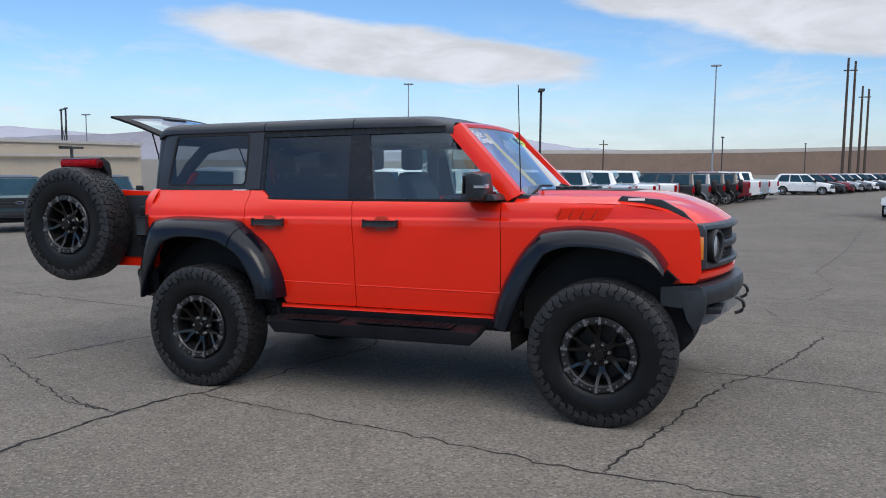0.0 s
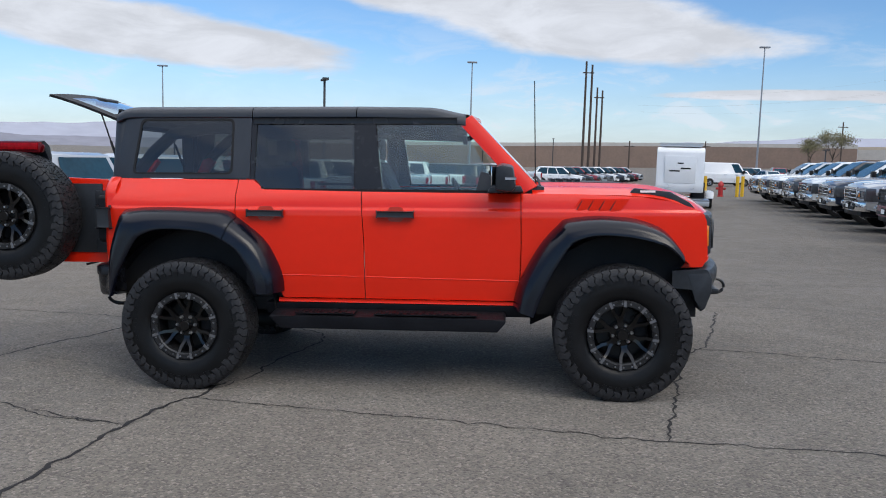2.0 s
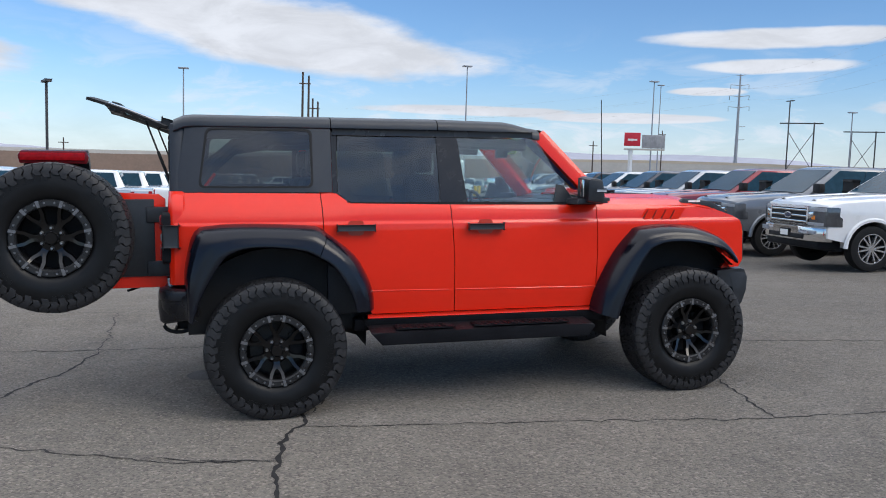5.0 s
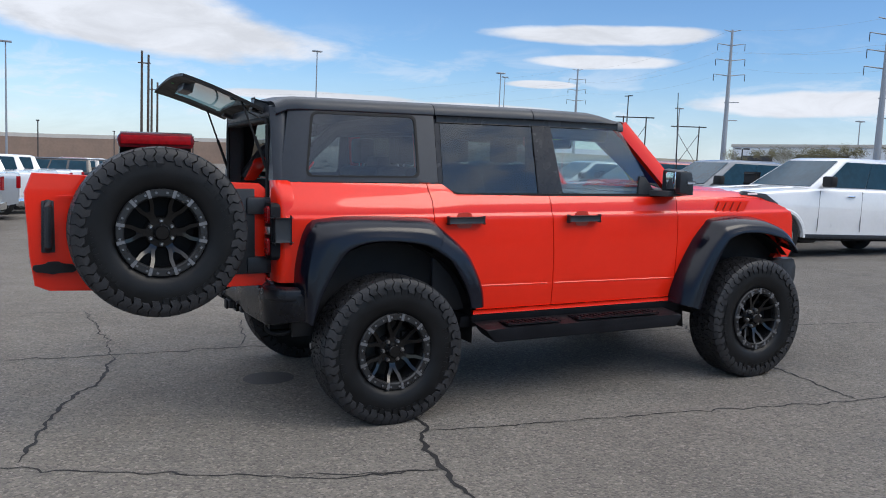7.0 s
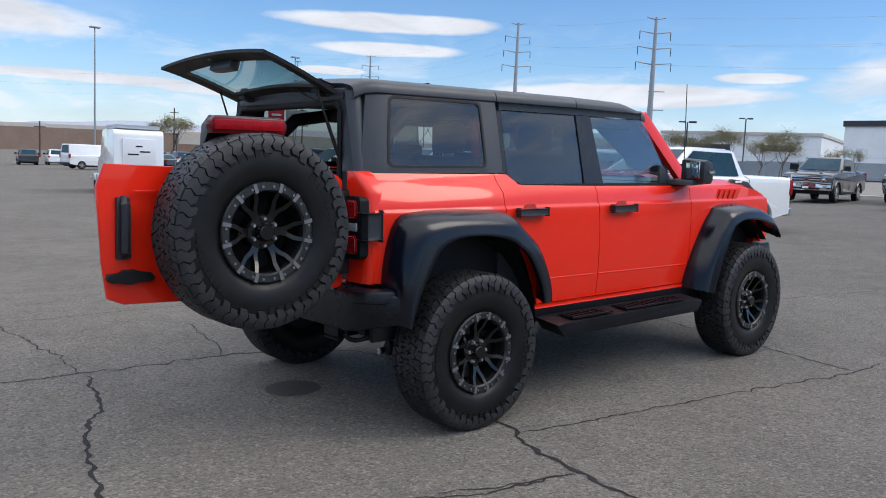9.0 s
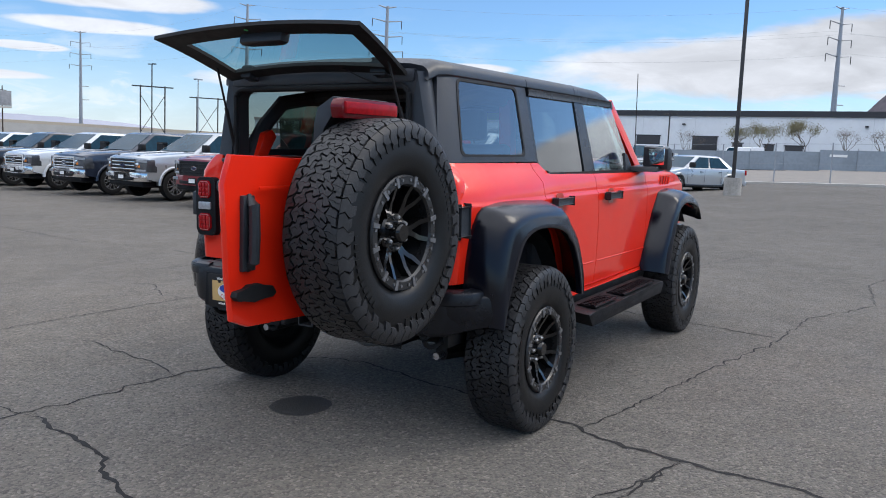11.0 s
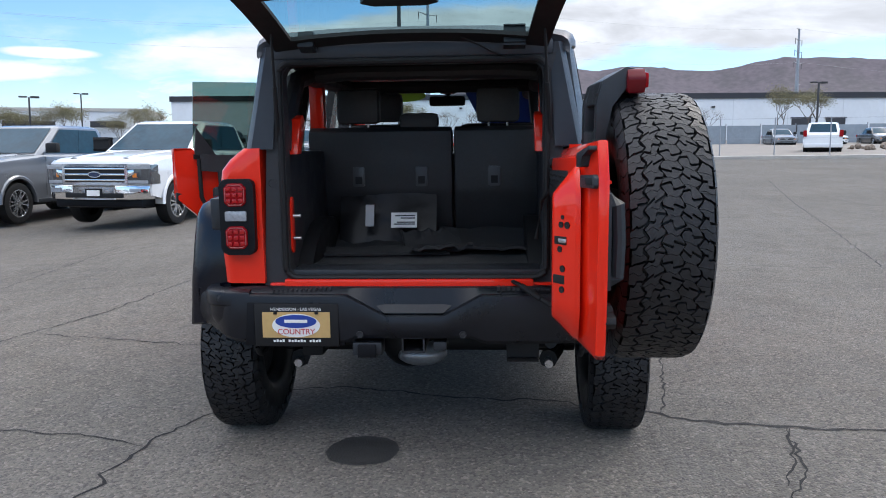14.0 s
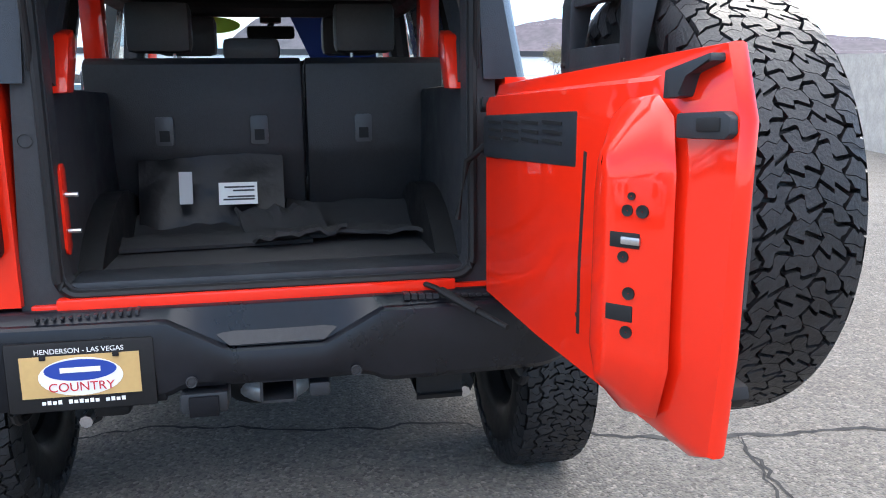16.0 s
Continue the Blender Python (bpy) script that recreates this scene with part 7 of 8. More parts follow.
# white service lorry on a low trailer
def service_lorry(x, y, turn):
    v = thing("service_lorry", stood(x, y, turn) @ Matrix.Diagonal((1, 1, .93, 1)), "white box-bodied vintage service lorry on a flat trailer", "lorry")
    bm = bmesh.new()
    prism(bm, [(-1.9, .75), (-1.95, 1.0), (-1.85, 2.55), (-1.7, 2.72), (.9, 2.72), (1.2, 2.3), (1.3, 1.5), (2.2, 1.35), (2.3, .75)], "y", -.95, .95, .08)
    b = part("body", bm, WHITE, v)
    part("rear_door", boxed(-1.96, -1.90, -.62, .62, 1.15, 2.35, .02), WHITE, b)
    for y0, y1, z in ((-.40, -.02, 1.78), (.02, .42, 1.66), (-.12, .12, 2.0)):
        part("sign_bar", boxed(-1.968, -1.955, y0, y1, z, z + .06), BLACK, b)
    for y_ in (-.5, .5):
        part("lamp", lathe(bmesh.new(), [(-.03, .001), (-.03, .08), (.0, .09)], 16), BLACK, b).matrix_local = Matrix.Translation((-1.95, y_, 1.0)) @ pose(0, 0, 0, 0, 0, 90)
    part("roof_rack", boxed(-1.7, .7, -.8, .8, 2.74, 2.80, .02), SILVERP, b)
    for x_ in (-1.5, -.4, .5):
        part("rack_post", boxed(x_, x_ + .05, -.85, .85, 2.78, 2.92), SILVERP, b)
    part("deck", boxed(-3.2, 3.0, -1.15, 1.15, .42, .52, .02), GREY, v)
    part("ramp_bar", boxed(-3.25, -3.15, -1.15, 1.15, .25, .45, .02), SILVERP, v)
    for x_ in (-.9, 0.1):
        for s in (-1, 1):
            w = part("wheel", lathe(bmesh.new(), [(-.1, .15), (-.1, .33), (-.06, .36), (.06, .36), (.1, .33), (.1, .15), (.05, .12), (.05, .001)], 20), RUBBER, v)
            w.matrix_local = Matrix.Translation((x_, s * 1.25, .36)) @ pose(0, 0, 0, 0, 0, 0 if s > 0 else 180)
            part("mudguard", prism(bmesh.new(), [(x_ - .45, .5), (x_ - .3, .8), (x_ + .3, .8), (x_ + .45, .5)], "y", s * 1.1, s * 1.4, .03), SILVERP, v)
    for x_ in (-1.3, 1.4):
        for s in (-1, 1):
            part("lorry_wheel", boxed(x_ - .35, x_ + .35, s * .66, s * .9, .52, 1.1, .11), BLACK, v)
    return v


service_lorry(7.7, 30.0, 80)

# ---- far setting ----
def polar(a, d, cx=-1.0, cy=-4.0):
    return cx + d * math.cos(radians(a)), cy + d * math.sin(radians(a))


WALL_BROWN = material("brown_block_wall", (0.25, 0.175, 0.135), 0.9, vary=0.15, scale=.25, bump=.2, bump_scale=6)
WALL_CREAM = material("cream_render", (0.52, 0.44, 0.34), 0.85, vary=0.08, scale=.4)
WALL_WHITE = material("white_tilt_up_panel", (0.74, 0.77, 0.80), 0.8, vary=0.05, scale=.3)
PARAPET = material("black_parapet", (0.03, 0.032, 0.04), 0.6, vary=0.1)
DOCK = material("dock_door", (0.035, 0.035, 0.04), 0.5, vary=0.2, scale=2)
BARRIER = material("pale_barrier", (0.50, 0.47, 0.43), 0.85, vary=0.1, scale=.5)


def wall_run(name, pts, tops, mat, label, depth=.5, base=-3.0, cap=None):
    w = tagged(part(name, long_wall(pts, tops, base, depth), mat), label, "wall", kind="structure")
    if cap:
        c = part("wall_cap", long_wall(pts, [t + cap[0] for t in tops], 0, depth + .1, lows=tops), cap[1], w)
    return w


def long_wall(pts, tops, base, depth, lows=None):
    bm = bmesh.new()
    rows = []
    for i, ((x, y), t) in enumerate(zip(pts, tops)):
        a, b = pts[max(0, i - 1)], pts[min(len(pts) - 1, i + 1)]
        d = Vector((b[0] - a[0], b[1] - a[1], 0)).normalized()
        n = Vector((-d.y, d.x, 0)) * depth
        lo = base if lows is None else lows[i]
        rows.append([(x - n.x * .1, y - n.y * .1, lo), (x - n.x * .1, y - n.y * .1, t), (x + n.x, y + n.y, t), (x + n.x, y + n.y, lo)])
    return loft(bm, rows, True, True)


AZ = [112, 104, 97, 90, 84, 78, 72, 68]
wall_run("wall_north", [polar(a, 245) for a in AZ], [3.6, 3.9, 4.1, 4.6, 5.3, 5.7, 6.0, 6.1], WALL_BROWN, "long brown block retaining wall of a raised freeway", 3, -6, (1.0, BARRIER))
AZ = [68, 64, 60, 56, 52, 48, 44]
wall_run("wall_ramp", [polar(a, 252) for a in AZ], [5.9, 6.2, 6.4, 6.3, 6.0, 5.8, 5.6], BARRIER, "pale freeway ramp parapet", 3, 3.2, (.8, WALL_CREAM))
wall_run("wall_ramp_shade", [polar(a, 262) for a in AZ], [4.2] * 7, WALL_BROWN, "shaded slope under the freeway ramp", 3, -6)


def building(name, a, b, depth, z0, z1, mat, label, top=None):
    """A flat-roofed block whose front runs from a to b."""
    ax, bx = Vector((*a, 0)), Vector((*b, 0))
    d = (bx - ax).normalized()
    n = Vector((-d.y, d.x, 0)) * depth
    bm = bmesh.new()
    base = [ax, bx, bx + n, ax + n]
    loft(bm, [[(p.x, p.y, z0) for p in base], [(p.x, p.y, z1) for p in base]], True, True)
    ob = tagged(part(name, bm, mat, smooth=False), label, "building")
    if top:
        bm = bmesh.new()
        o = d * .15 + Vector((d.y, -d.x, 0)) * .15
        grown = [ax - d * .2 - n.normalized() * .2, bx + d * .2 - n.normalized() * .2, bx + d * .2 + n, ax - d * .2 + n]
        loft(bm, [[(p.x, p.y, z1 - top[0]) for p in grown], [(p.x, p.y, z1 + .12) for p in grown]], True, True)
        part("parapet", bm, top[1], ob, smooth=False)
    return ob


# warehouse ahead: white panels, black roof edge, dock doors
WX = 112
wh = building("warehouse", (WX, -95), (WX, 47), -40, -1, 9.5, WALL_WHITE, "long white warehouse with a black roof edge and dock doors", (.65, PARAPET))
for k in range(19):
    part("panel_joint", boxed(WX - .03, WX + .02, -92 + k * 7.4, -91.93 + k * 7.4, 1.5, 8.8), material("panel_joint", (0.62, 0.65, 0.68), 0.9), wh)
for y, w, z0, z1 in ((33, 3.4, 3.9, 6.0), (20.6, 1.3, 3.0, 5.2), (16.5, 1.2, 3.0, 5.1), (13.4, 2.2, 3.0, 5.0), (-4, 1.3, 3.0, 5.0), (-16.5, 4.2, 2.9, 7.0), (-42, 2.6, 4.2, 6.1), (-46.6, 2.6, 4.2, 6.1), (-58, 2.6, 4.2, 6.0), (-62.5, 2.6, 4.2, 6.0), (25, 3.4, 4.0, 6.0)):
    d = part("dock_door", boxed(WX - .12, WX + .05, y - w / 2, y + w / 2, z0, z1, .03), DOCK, wh)
    part("door_frame", boxed(WX - .16, WX - .02, y - w / 2 - .15, y + w / 2 + .15, z1, z1 + .15), PARAPET, d)
for y in (-30, -10, 5, 28):
    part("wall_lamp", boxed(WX - .4, WX, y - .2, y + .2, 7.6, 7.8), PARAPET, wh)
# white blocks to the north-east
b1 = building("white_building", polar(36, 150), polar(45, 165), -30, -2, 8.0, WALL_WHITE, "white flat-roofed office warehouse", (.4, BARRIER))
b2 = building("white_building", polar(25.5, 142), polar(35.5, 148), -30, -2, 8.6, WALL_WHITE, "white flat-roofed office warehouse", (.4, BARRIER))
for b_, a0, a1, dd, zz in ((b1, 38, 41, 152, 5.2), (b1, 42.5, 44.3, 160, 5.0), (b2, 27, 29, 141.5, 5.6), (b2, 31, 34, 145, 5.6)):
    p, q = polar(a0, dd), polar(a1, dd + (3.6 if b_ is b1 else 1.2))
    part("window_band", long_wall([p, q], [zz + 1.0] * 2, zz, .3), DOCK, b_)
building("cream_building", polar(131.5, 120), polar(143, 96), -20, -4, 3.6, WALL_CREAM, "long low cream-coloured building", (.25, BARRIER))
part("colour_band", long_wall([polar(131.5, 119.6), polar(143, 95.6)], [2.0] * 2, 1.75, .3), BARRIER, bpy.data.objects["cream_building"])
# low concrete wall along the drive
wall_run("wall_concrete", [(30, -18.6), (20, -15.2), (9, -11.6), (4.0, -10.2)], [3.6, 3.0, 2.35, 2.05], CONCRETE, "pale concrete wall beside the drive", .25, -.5)


# hills
def ridge(name, table, dist, mat, label, seed, jag, foot=-60, bulk=.55):
    """A range of hills: heights (degrees) over bearings, with spurs running down towards the viewer."""
    bm = bmesh.new()
    a0, a1 = table[0][0], table[-1][0]
    n = 150
    rows = []
    for i in range(n + 1):
        a = a0 + (a1 - a0) * i / n
        h = math.tan(radians(interp(table, a))) * dist
        h += jag * dist * (noise.fractal(Vector((a * .55, seed, 0)), 1.0, 2.1, 5) * .5)
        col = []
        for k in range(8):
            f = k / 7
            sp = noise.fractal(Vector((a * .8, seed + f * 1.5, 3)), 1.0, 2.0, 4)
            d = dist * (1 - bulk * f ** 1.2 * (1 + .25 * sp))
            z = foot + (h - foot) * (1 - f) ** (1.15 + .35 * sp)
            x, y = polar(a, d)
            col.append((x, y, z))
        rows.append(col)
    loft(bm, rows)
    return tagged(part(name, bm, mat, sharp=80), label, "hills", kind="structure")


HILL = material("brown_desert_hill", (0.084, 0.070, 0.082), 0.95, vary=0.5, scale=.015, color2=(0.046, 0.040, 0.049))
# distance haze is painted into the pale bluish colours of both ranges
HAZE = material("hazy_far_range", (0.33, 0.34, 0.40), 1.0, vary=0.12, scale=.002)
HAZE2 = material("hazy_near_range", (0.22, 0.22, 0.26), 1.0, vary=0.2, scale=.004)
ridge("hill_south_east", [(9, .5), (5.5, 2.6), (3.9, 4.1), (2.6, 5.3), (1.5, 6.15), (0.2, 6.2), (-1.2, 6.7), (-2.4, 6.7), (-3.6, 6.3), (-5, 5.75), (-6.4, 5.5), (-8, 5.75), (-10, 5.8), (-12, 5.45), (-14, 5.3), (-16, 5.75), (-18.2, 6.05), (-20, 5.95), (-23.6, 5.7), (-27, 5.55), (-32, 4.9), (-38, 4.2), (-46, 3), (-56, 1)], 1500, HILL, "dark brown desert hill behind the warehouse", 2.0, .0064, bulk=.4)
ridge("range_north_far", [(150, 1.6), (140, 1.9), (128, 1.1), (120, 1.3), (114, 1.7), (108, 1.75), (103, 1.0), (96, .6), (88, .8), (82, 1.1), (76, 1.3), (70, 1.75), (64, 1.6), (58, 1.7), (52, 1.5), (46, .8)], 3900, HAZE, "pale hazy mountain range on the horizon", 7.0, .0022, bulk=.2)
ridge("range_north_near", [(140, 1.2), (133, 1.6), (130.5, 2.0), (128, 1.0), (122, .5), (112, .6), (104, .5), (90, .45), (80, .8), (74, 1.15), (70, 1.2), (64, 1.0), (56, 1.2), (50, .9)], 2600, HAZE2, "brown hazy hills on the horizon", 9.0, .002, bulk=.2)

# ---- poles, towers, signs ----
MAST = material("pale_steel_mast", (0.42, 0.40, 0.42), 0.6, metal=.3, vary=0.1)
for y, ht in ((23.6, 25), (12.8, 27), (3.7, 21), (-11.2, 20), (-18.5, 19)):
    m_ = thing("antenna_mast", Matrix.Translation((1490, y, 112)), "thin pale antenna mast on the hilltop", "antenna", "hilltop masts")
    part("mast", tube(bmesh.new(), [(0, 0, 0), (0, 0, 18 + ht)], .75, 6, .4), MAST, m_)
    part("dish", tube(bmesh.new(), [(-.6, 0, 18 + ht * .4), (.6, 0, 18 + ht * .4)], 1.1, 8), MAST, m_)
POLE_GREY = material("galvanised_pole", (0.30, 0.32, 0.35), 0.5, metal=.4, vary=0.15)
POLE_DARK = material("dark_bronze_pole", (0.035, 0.034, 0.036), 0.5, vary=0.2)
WOOD = material("weathered_wood_pole", (0.075, 0.055, 0.045), 0.9, vary=0.3)


def pole_thing(name, x, y, label, category, group=""):
    return thing(name, stood(x, y), label, category, group)


def tall_light(x, y, top, group="tall freeway lights"):
    v = pole_thing("tall_light_pole", x, y, "tall thin grey freeway light pole", "street lamp", group)
    h = top - ground_z(x, y)
    part("pole", tube(bmesh.new(), [(0, 0, -1), (0, 0, h)], .20, 8, .10), POLE_GREY, v)
    part("lamp_ring", boxed(-.9, .9, -.5, .5, h - .1, h + .15, .05), POLE_GREY, v)


for x, y, t in ((-8.4, 150, 18.8), (44.5, 150, 22.4), (-68.4, 150, 17.1), (85.2, 150, 21.8), (118, 205, 28), (-140, 135, 11), (128.2, 142.2, 17), (150, 112, 14.5)):
    tall_light(x, y, t)


def lot_lamp(x, y, top, base=True, heads=2, turn=0.0, group="car lot lamps"):
    v = thing("lot_lamp", stood(x, y, turn), "dark square lamp post of the car lot", "street lamp", group)
    h = top - ground_z(x, y)
    if base:
        part("footing", tube(bmesh.new(), [(0, 0, -.3), (0, 0, .62)], .30, 20), CONCRETE, v)
    part("pole", boxed(-.065, .065, -.065, .065, .5, h, .01), POLE_DARK, v)
    for k in range(heads):
        s = -1 if k else 1
        part("lamp_head", boxed(-.16, .16, s * .15, s * .75, h - .04, h + .08, .02), POLE_DARK, v)
    return v


lot_lamp(24.6, 3.3, 7.55, True, 1, -80)
lot_lamp(55.5, -2.3, 7.1, True, 2, 20)
lot_lamp(66, -27.0, 7.2, True, 2, 20)
lot_lamp(-11.0, 43.0, 5.9, True, 2, 20)
lot_lamp(-28.5, 62, 4.8, True, 2, 10)
lot_lamp(77.9, 97.3, 13.5, True, 2, 0)
lot_lamp(38, 98, 3.4, True, 2, 0)
lot_lamp(60, 38, 6.0, True, 2, 40)
lot_lamp(84, 46, 8.0, True, 2, 40)
lot_lamp(-3.6, 96, 4.6, True, 2, 0)
lot_lamp(6, 120, 4.4, True, 1, 0)
lot_lamp(83, 22, 7.2, True, 2, 0)
lot_lamp(-35, 30, 2.2, True, 2, 0)
lot_lamp(67.2, 63.1, 4.9, True, 2, 30)


def steel_tower(x, y, top, group="power line towers"):
    v = pole_thing("power_tower", x, y, "tapered grey steel power line tower with cross arms", "pylon", group)
    h = top - ground_z(x, y)
    part("shaft", tube(bmesh.new(), [(0, 0, -1), (0, 0, h * .5), (0, 0, h)], .62, 12, .22), POLE_GREY, v)
    for f, w in ((.99, 1.6), (.90, 2.6), (.80, 2.8), (.70, 3.0)):
        for s in (-1, 1):
            a = part("arm", tube(bmesh.new(), [(0, 0, h * f - .1), (s * w * .82, -s * w * .57, h * f + .25)], .13, 6, .07), POLE_GREY, v)
            if f < .95:
                part("insulator", tube(bmesh.new(), [(s * w * .82, -s * w * .57, h * f + .2), (s * w * .82, -s * w * .57, h * f - 1.1)], .07, 6), POLE_DARK, a)
    for f, w in ((.52, 2.2), (.40, 2.2)):
        part("low_arm", tube(bmesh.new(), [(-w * .2, w * .14, h * f), (w * .82, -w * .57, h * f + .1)], .10, 6), POLE_GREY, v)
    return Vector((x, y, top))


TW = [steel_tower(150, 214.5, 34), steel_tower(120, 119.4, 30.9), steel_tower(110, 78, 26.4), steel_tower(150, 12.9, 29.6)]
steel_tower(195, -70, 30)


def wire(a, b, sag, name="power_wire"):
    bm = bmesh.new()
    tube(bm, [a.lerp(b, k / 16) - Vector((0, 0, sag * 4 * (k / 16) * (1 - k / 16))) for k in range(17)], .011, 4)
    return tagged(part(name, bm, POLE_GREY), "thin dark overhead power line", "power line", "overhead lines")


ends = [Vector((60, 420, 33)), TW[0], TW[1], TW[2], TW[3], Vector((195, -70, 30)), Vector((250, -240, 30))]
for a, b in zip(ends, ends[1:]):
    for dz, dx in ((0, 0), (-4.2, 1.8), (-4.2, -1.8), (-7.5, 1.9)):
        o = Vector((dx, -dx * .7, dz))
        wire(a + o, b + o, (b - a).length * .02)


def twin_poles(x, y, top, turn, group="wooden power poles"):
    v = thing("wooden_power_poles", stood(x, y, turn), "pair of dark wooden power poles", "power pole", group)
    h = top - ground_z(x, y)
    part("pole", tube(bmesh.new(), [(-.55, 0, -1), (-.55, 0, h)], .26, 8, .18), WOOD, v)
    part("pole", tube(bmesh.new(), [(.55, 0, -1), (.55, 0, h - .6)], .26, 8, .18), WOOD, v)
    part("cross_arm", boxed(-1.2, .9, -.08, .08, h - 2.2, h - 2.0), WOOD, v)


twin_poles(13.3, 150, 19.4, 0)
twin_poles(17.5, 172, 16.5, 0)


def h_frame(x, y, top, w=5.0, group="substation frames"):
    v = thing("h_frame_pylon", stood(x, y, -35), "dark lattice H-frame power pylon", "pylon", group)
    h = top - ground_z(x, y)
    for s in (-1, 1):
        part("leg", tube(bmesh.new(), [(s * w / 2, 0, -1), (s * w / 2, 0, h)], .16, 6), POLE_DARK, v)
    part("beam", boxed(-w * .85, w * .85, -.12, .12, h - .35, h - .1), POLE_DARK, v)
    for s in (-1, 1):
        part("brace", tube(bmesh.new(), [(-s * w / 2, 0, h * .25), (s * w / 2, 0, h * .85)], .07, 5), POLE_DARK, v)


h_frame(116.4, 143.2, 14.5)
h_frame(140, 151.7, 14)
h_frame(-118, 108, 10.5)
for x, y, t in ((60, 152, 9.5), (72, 150, 9.0), (20, 140, 4.8), (34, 145, 5.2), (98, 168, 13), (-30, 160, 6.0)):
    v = pole_thing("wooden_power_pole", x, y, "single wooden power pole with a cross arm", "power pole", "single wooden poles")
    h = t - ground_z(x, y)
    part("pole", tube(bmesh.new(), [(0, 0, -1), (0, 0, h)], .17, 7, .11), WOOD, v)
    part("cross_arm", boxed(-.9, .9, -.06, .06, h - 1.0, h - .85), WOOD, v)

# billboards
bb = thing("billboard", stood(*polar(61.2, 165), 150), "red and grey roadside billboard on a white post", "billboard")
RED_SIGN = material("red_sign", (0.55, 0.02, 0.04), 0.5, vary=0.05)
GREY_SIGN = material("grey_sign", (0.32, 0.32, 0.33), 0.7, vary=0.3, scale=1.5)
gz = 1.0 - ground_z(*polar(61.2, 165))
part("post", tube(bmesh.new(), [(2.6, 0, -1), (2.6, 0, gz + 6.3)], .45, 10), WHITE, bb)
part("red_panel", boxed(.8, 3.9, -.3, .3, gz + 7.0, gz + 9.6, .05), RED_SIGN, bb)
part("grey_panel", boxed(-3.9, .5, -.3, .3, gz + 6.6, gz + 9.2, .05), GREY_SIGN, bb)
part("catwalk", boxed(-3.9, 3.9, -.6, .6, gz + 6.2, gz + 6.5), BARRIER, bb)
part("sign_bar", boxed(1.4, 3.2, -.33, .33, gz + 8.0, gz + 8.4), WHITE_LABEL, bb)
b2_ = thing("billboard", stood(*polar(109.5, 140), 20), "bare billboard frame on two posts", "billboard")
for s in (-1, 1):
    part("post", boxed(s * 2.0 - .12, s * 2.0 + .12, -.1, .1, -1, 6.6), POLE_DARK, b2_)
part("panel", boxed(-2.0, 2.0, -.15, .15, 4.6, 6.6), GREY_SIGN, b2_)

# ---- fence line and verge ahead ----
VERGE = material("dry_gravel_verge", (0.20, 0.18, 0.16), 0.95, vary=0.25, scale=1.2, bump=.4, bump_scale=14)
KERB = material("kerb_concrete", (0.42, 0.40, 0.37), 0.85, vary=0.15, scale=2)
verge = bmesh.new()
ys = [-70 + 5 * k for k in range(27)]
loft(verge, [[(x + .10 * (y + 6), y, ground_z(x, y) + z) for y in ys] for x, z in ((37.0, .0), (37.0, .13), (50, .12), (72, .10), (104, .08))])
tagged(part("verge", verge, VERGE), "dry gravel strip beyond the lot", "ground", kind="structure")
kerb = bmesh.new()
loft(kerb, [[(x + .10 * (y + 6), y, ground_z(x, y) + z) for y in ys] for x, z in ((36.75, -.05), (36.75, .14), (36.98, .15), (36.98, -.05))])
tagged(part("kerb", kerb, KERB), "pale concrete kerb at the lot's edge", "kerb", kind="structure")
FENCE = material("grey_privacy_mesh", (0.26, 0.30, 0.34), 0.85, vary=0.15, scale=.6, bump=.2, bump_scale=3)
fence = thing("privacy_fence", Matrix.Identity(4), "long chain fence with grey-blue privacy mesh", "fence")
for k in range(46):
    y0 = -78 + k * 3.0
    x0 = 73 + .10 * (y0 + 6)
    z0 = ground_z(x0, y0)
    p = part("mesh_panel", boxed(x0 - .02 + .006 * (k % 3), x0 + .02 + .006 * (k % 3), y0 + .04, y0 + 2.96, z0 + .05, z0 + 1.75 + .05 * ((k * 7) % 5) / 5), FENCE, fence)
    part("post", tube(bmesh.new(), [(x0, y0, z0 - .1), (x0, y0, z0 + 1.95)], .04, 6), POLE_GREY, fence)
    if k % 5 == 2:
        part("white_notice", boxed(x0 - .05, x0 - .04, y0 + .8, y0 + 2.2, z0 + 1.2, z0 + 1.42), WHITE_LABEL, fence)
part("dark_foot", long_wall([(73 + .10 * (y + 6) - .1, y) for y in (-78, 58)], [ground_z(66, -78) + .22, ground_z(79.4, 58) + .22], 0, .3), POLE_DARK, fence)
wirefence = thing("wire_fence", Matrix.Identity(4), "thin wire fence on galvanised posts at the kerb", "fence")
for k in range(34):
    y0 = -62 + k * 2.65
    x0 = 38.2 + .10 * (y0 + 6)
    z0 = ground_z(x0, y0)
    part("post", tube(bmesh.new(), [(x0, y0, z0), (x0, y0, z0 + 2.05)], .032, 6), POLE_GREY, wirefence)
for h in (.1, 1.0, 2.0):
    part("line_wire", tube(bmesh.new(), [(38.2 + .10 * (y + 6), y, ground_z(38.2 + .1 * (y + 6), y) + h) for y in range(-62, 29, 6)], .006, 4), POLE_GREY, wirefence)
RED_STEEL = material("red_steel_post", (0.40, 0.02, 0.02), 0.5)
for k, (dx, lean) in enumerate(((0, .0), (.9, .0), (2.0, .25), (2.4, -.2))):
    b_ = thing("steel_bollard", stood(57, -3.0 - dx), "short red steel guard post", "bollard", "red guard posts")
    part("post", tube(bmesh.new(), [(0, 0, 0), (0, lean, 1.05)], .09, 10), RED_STEEL, b_)
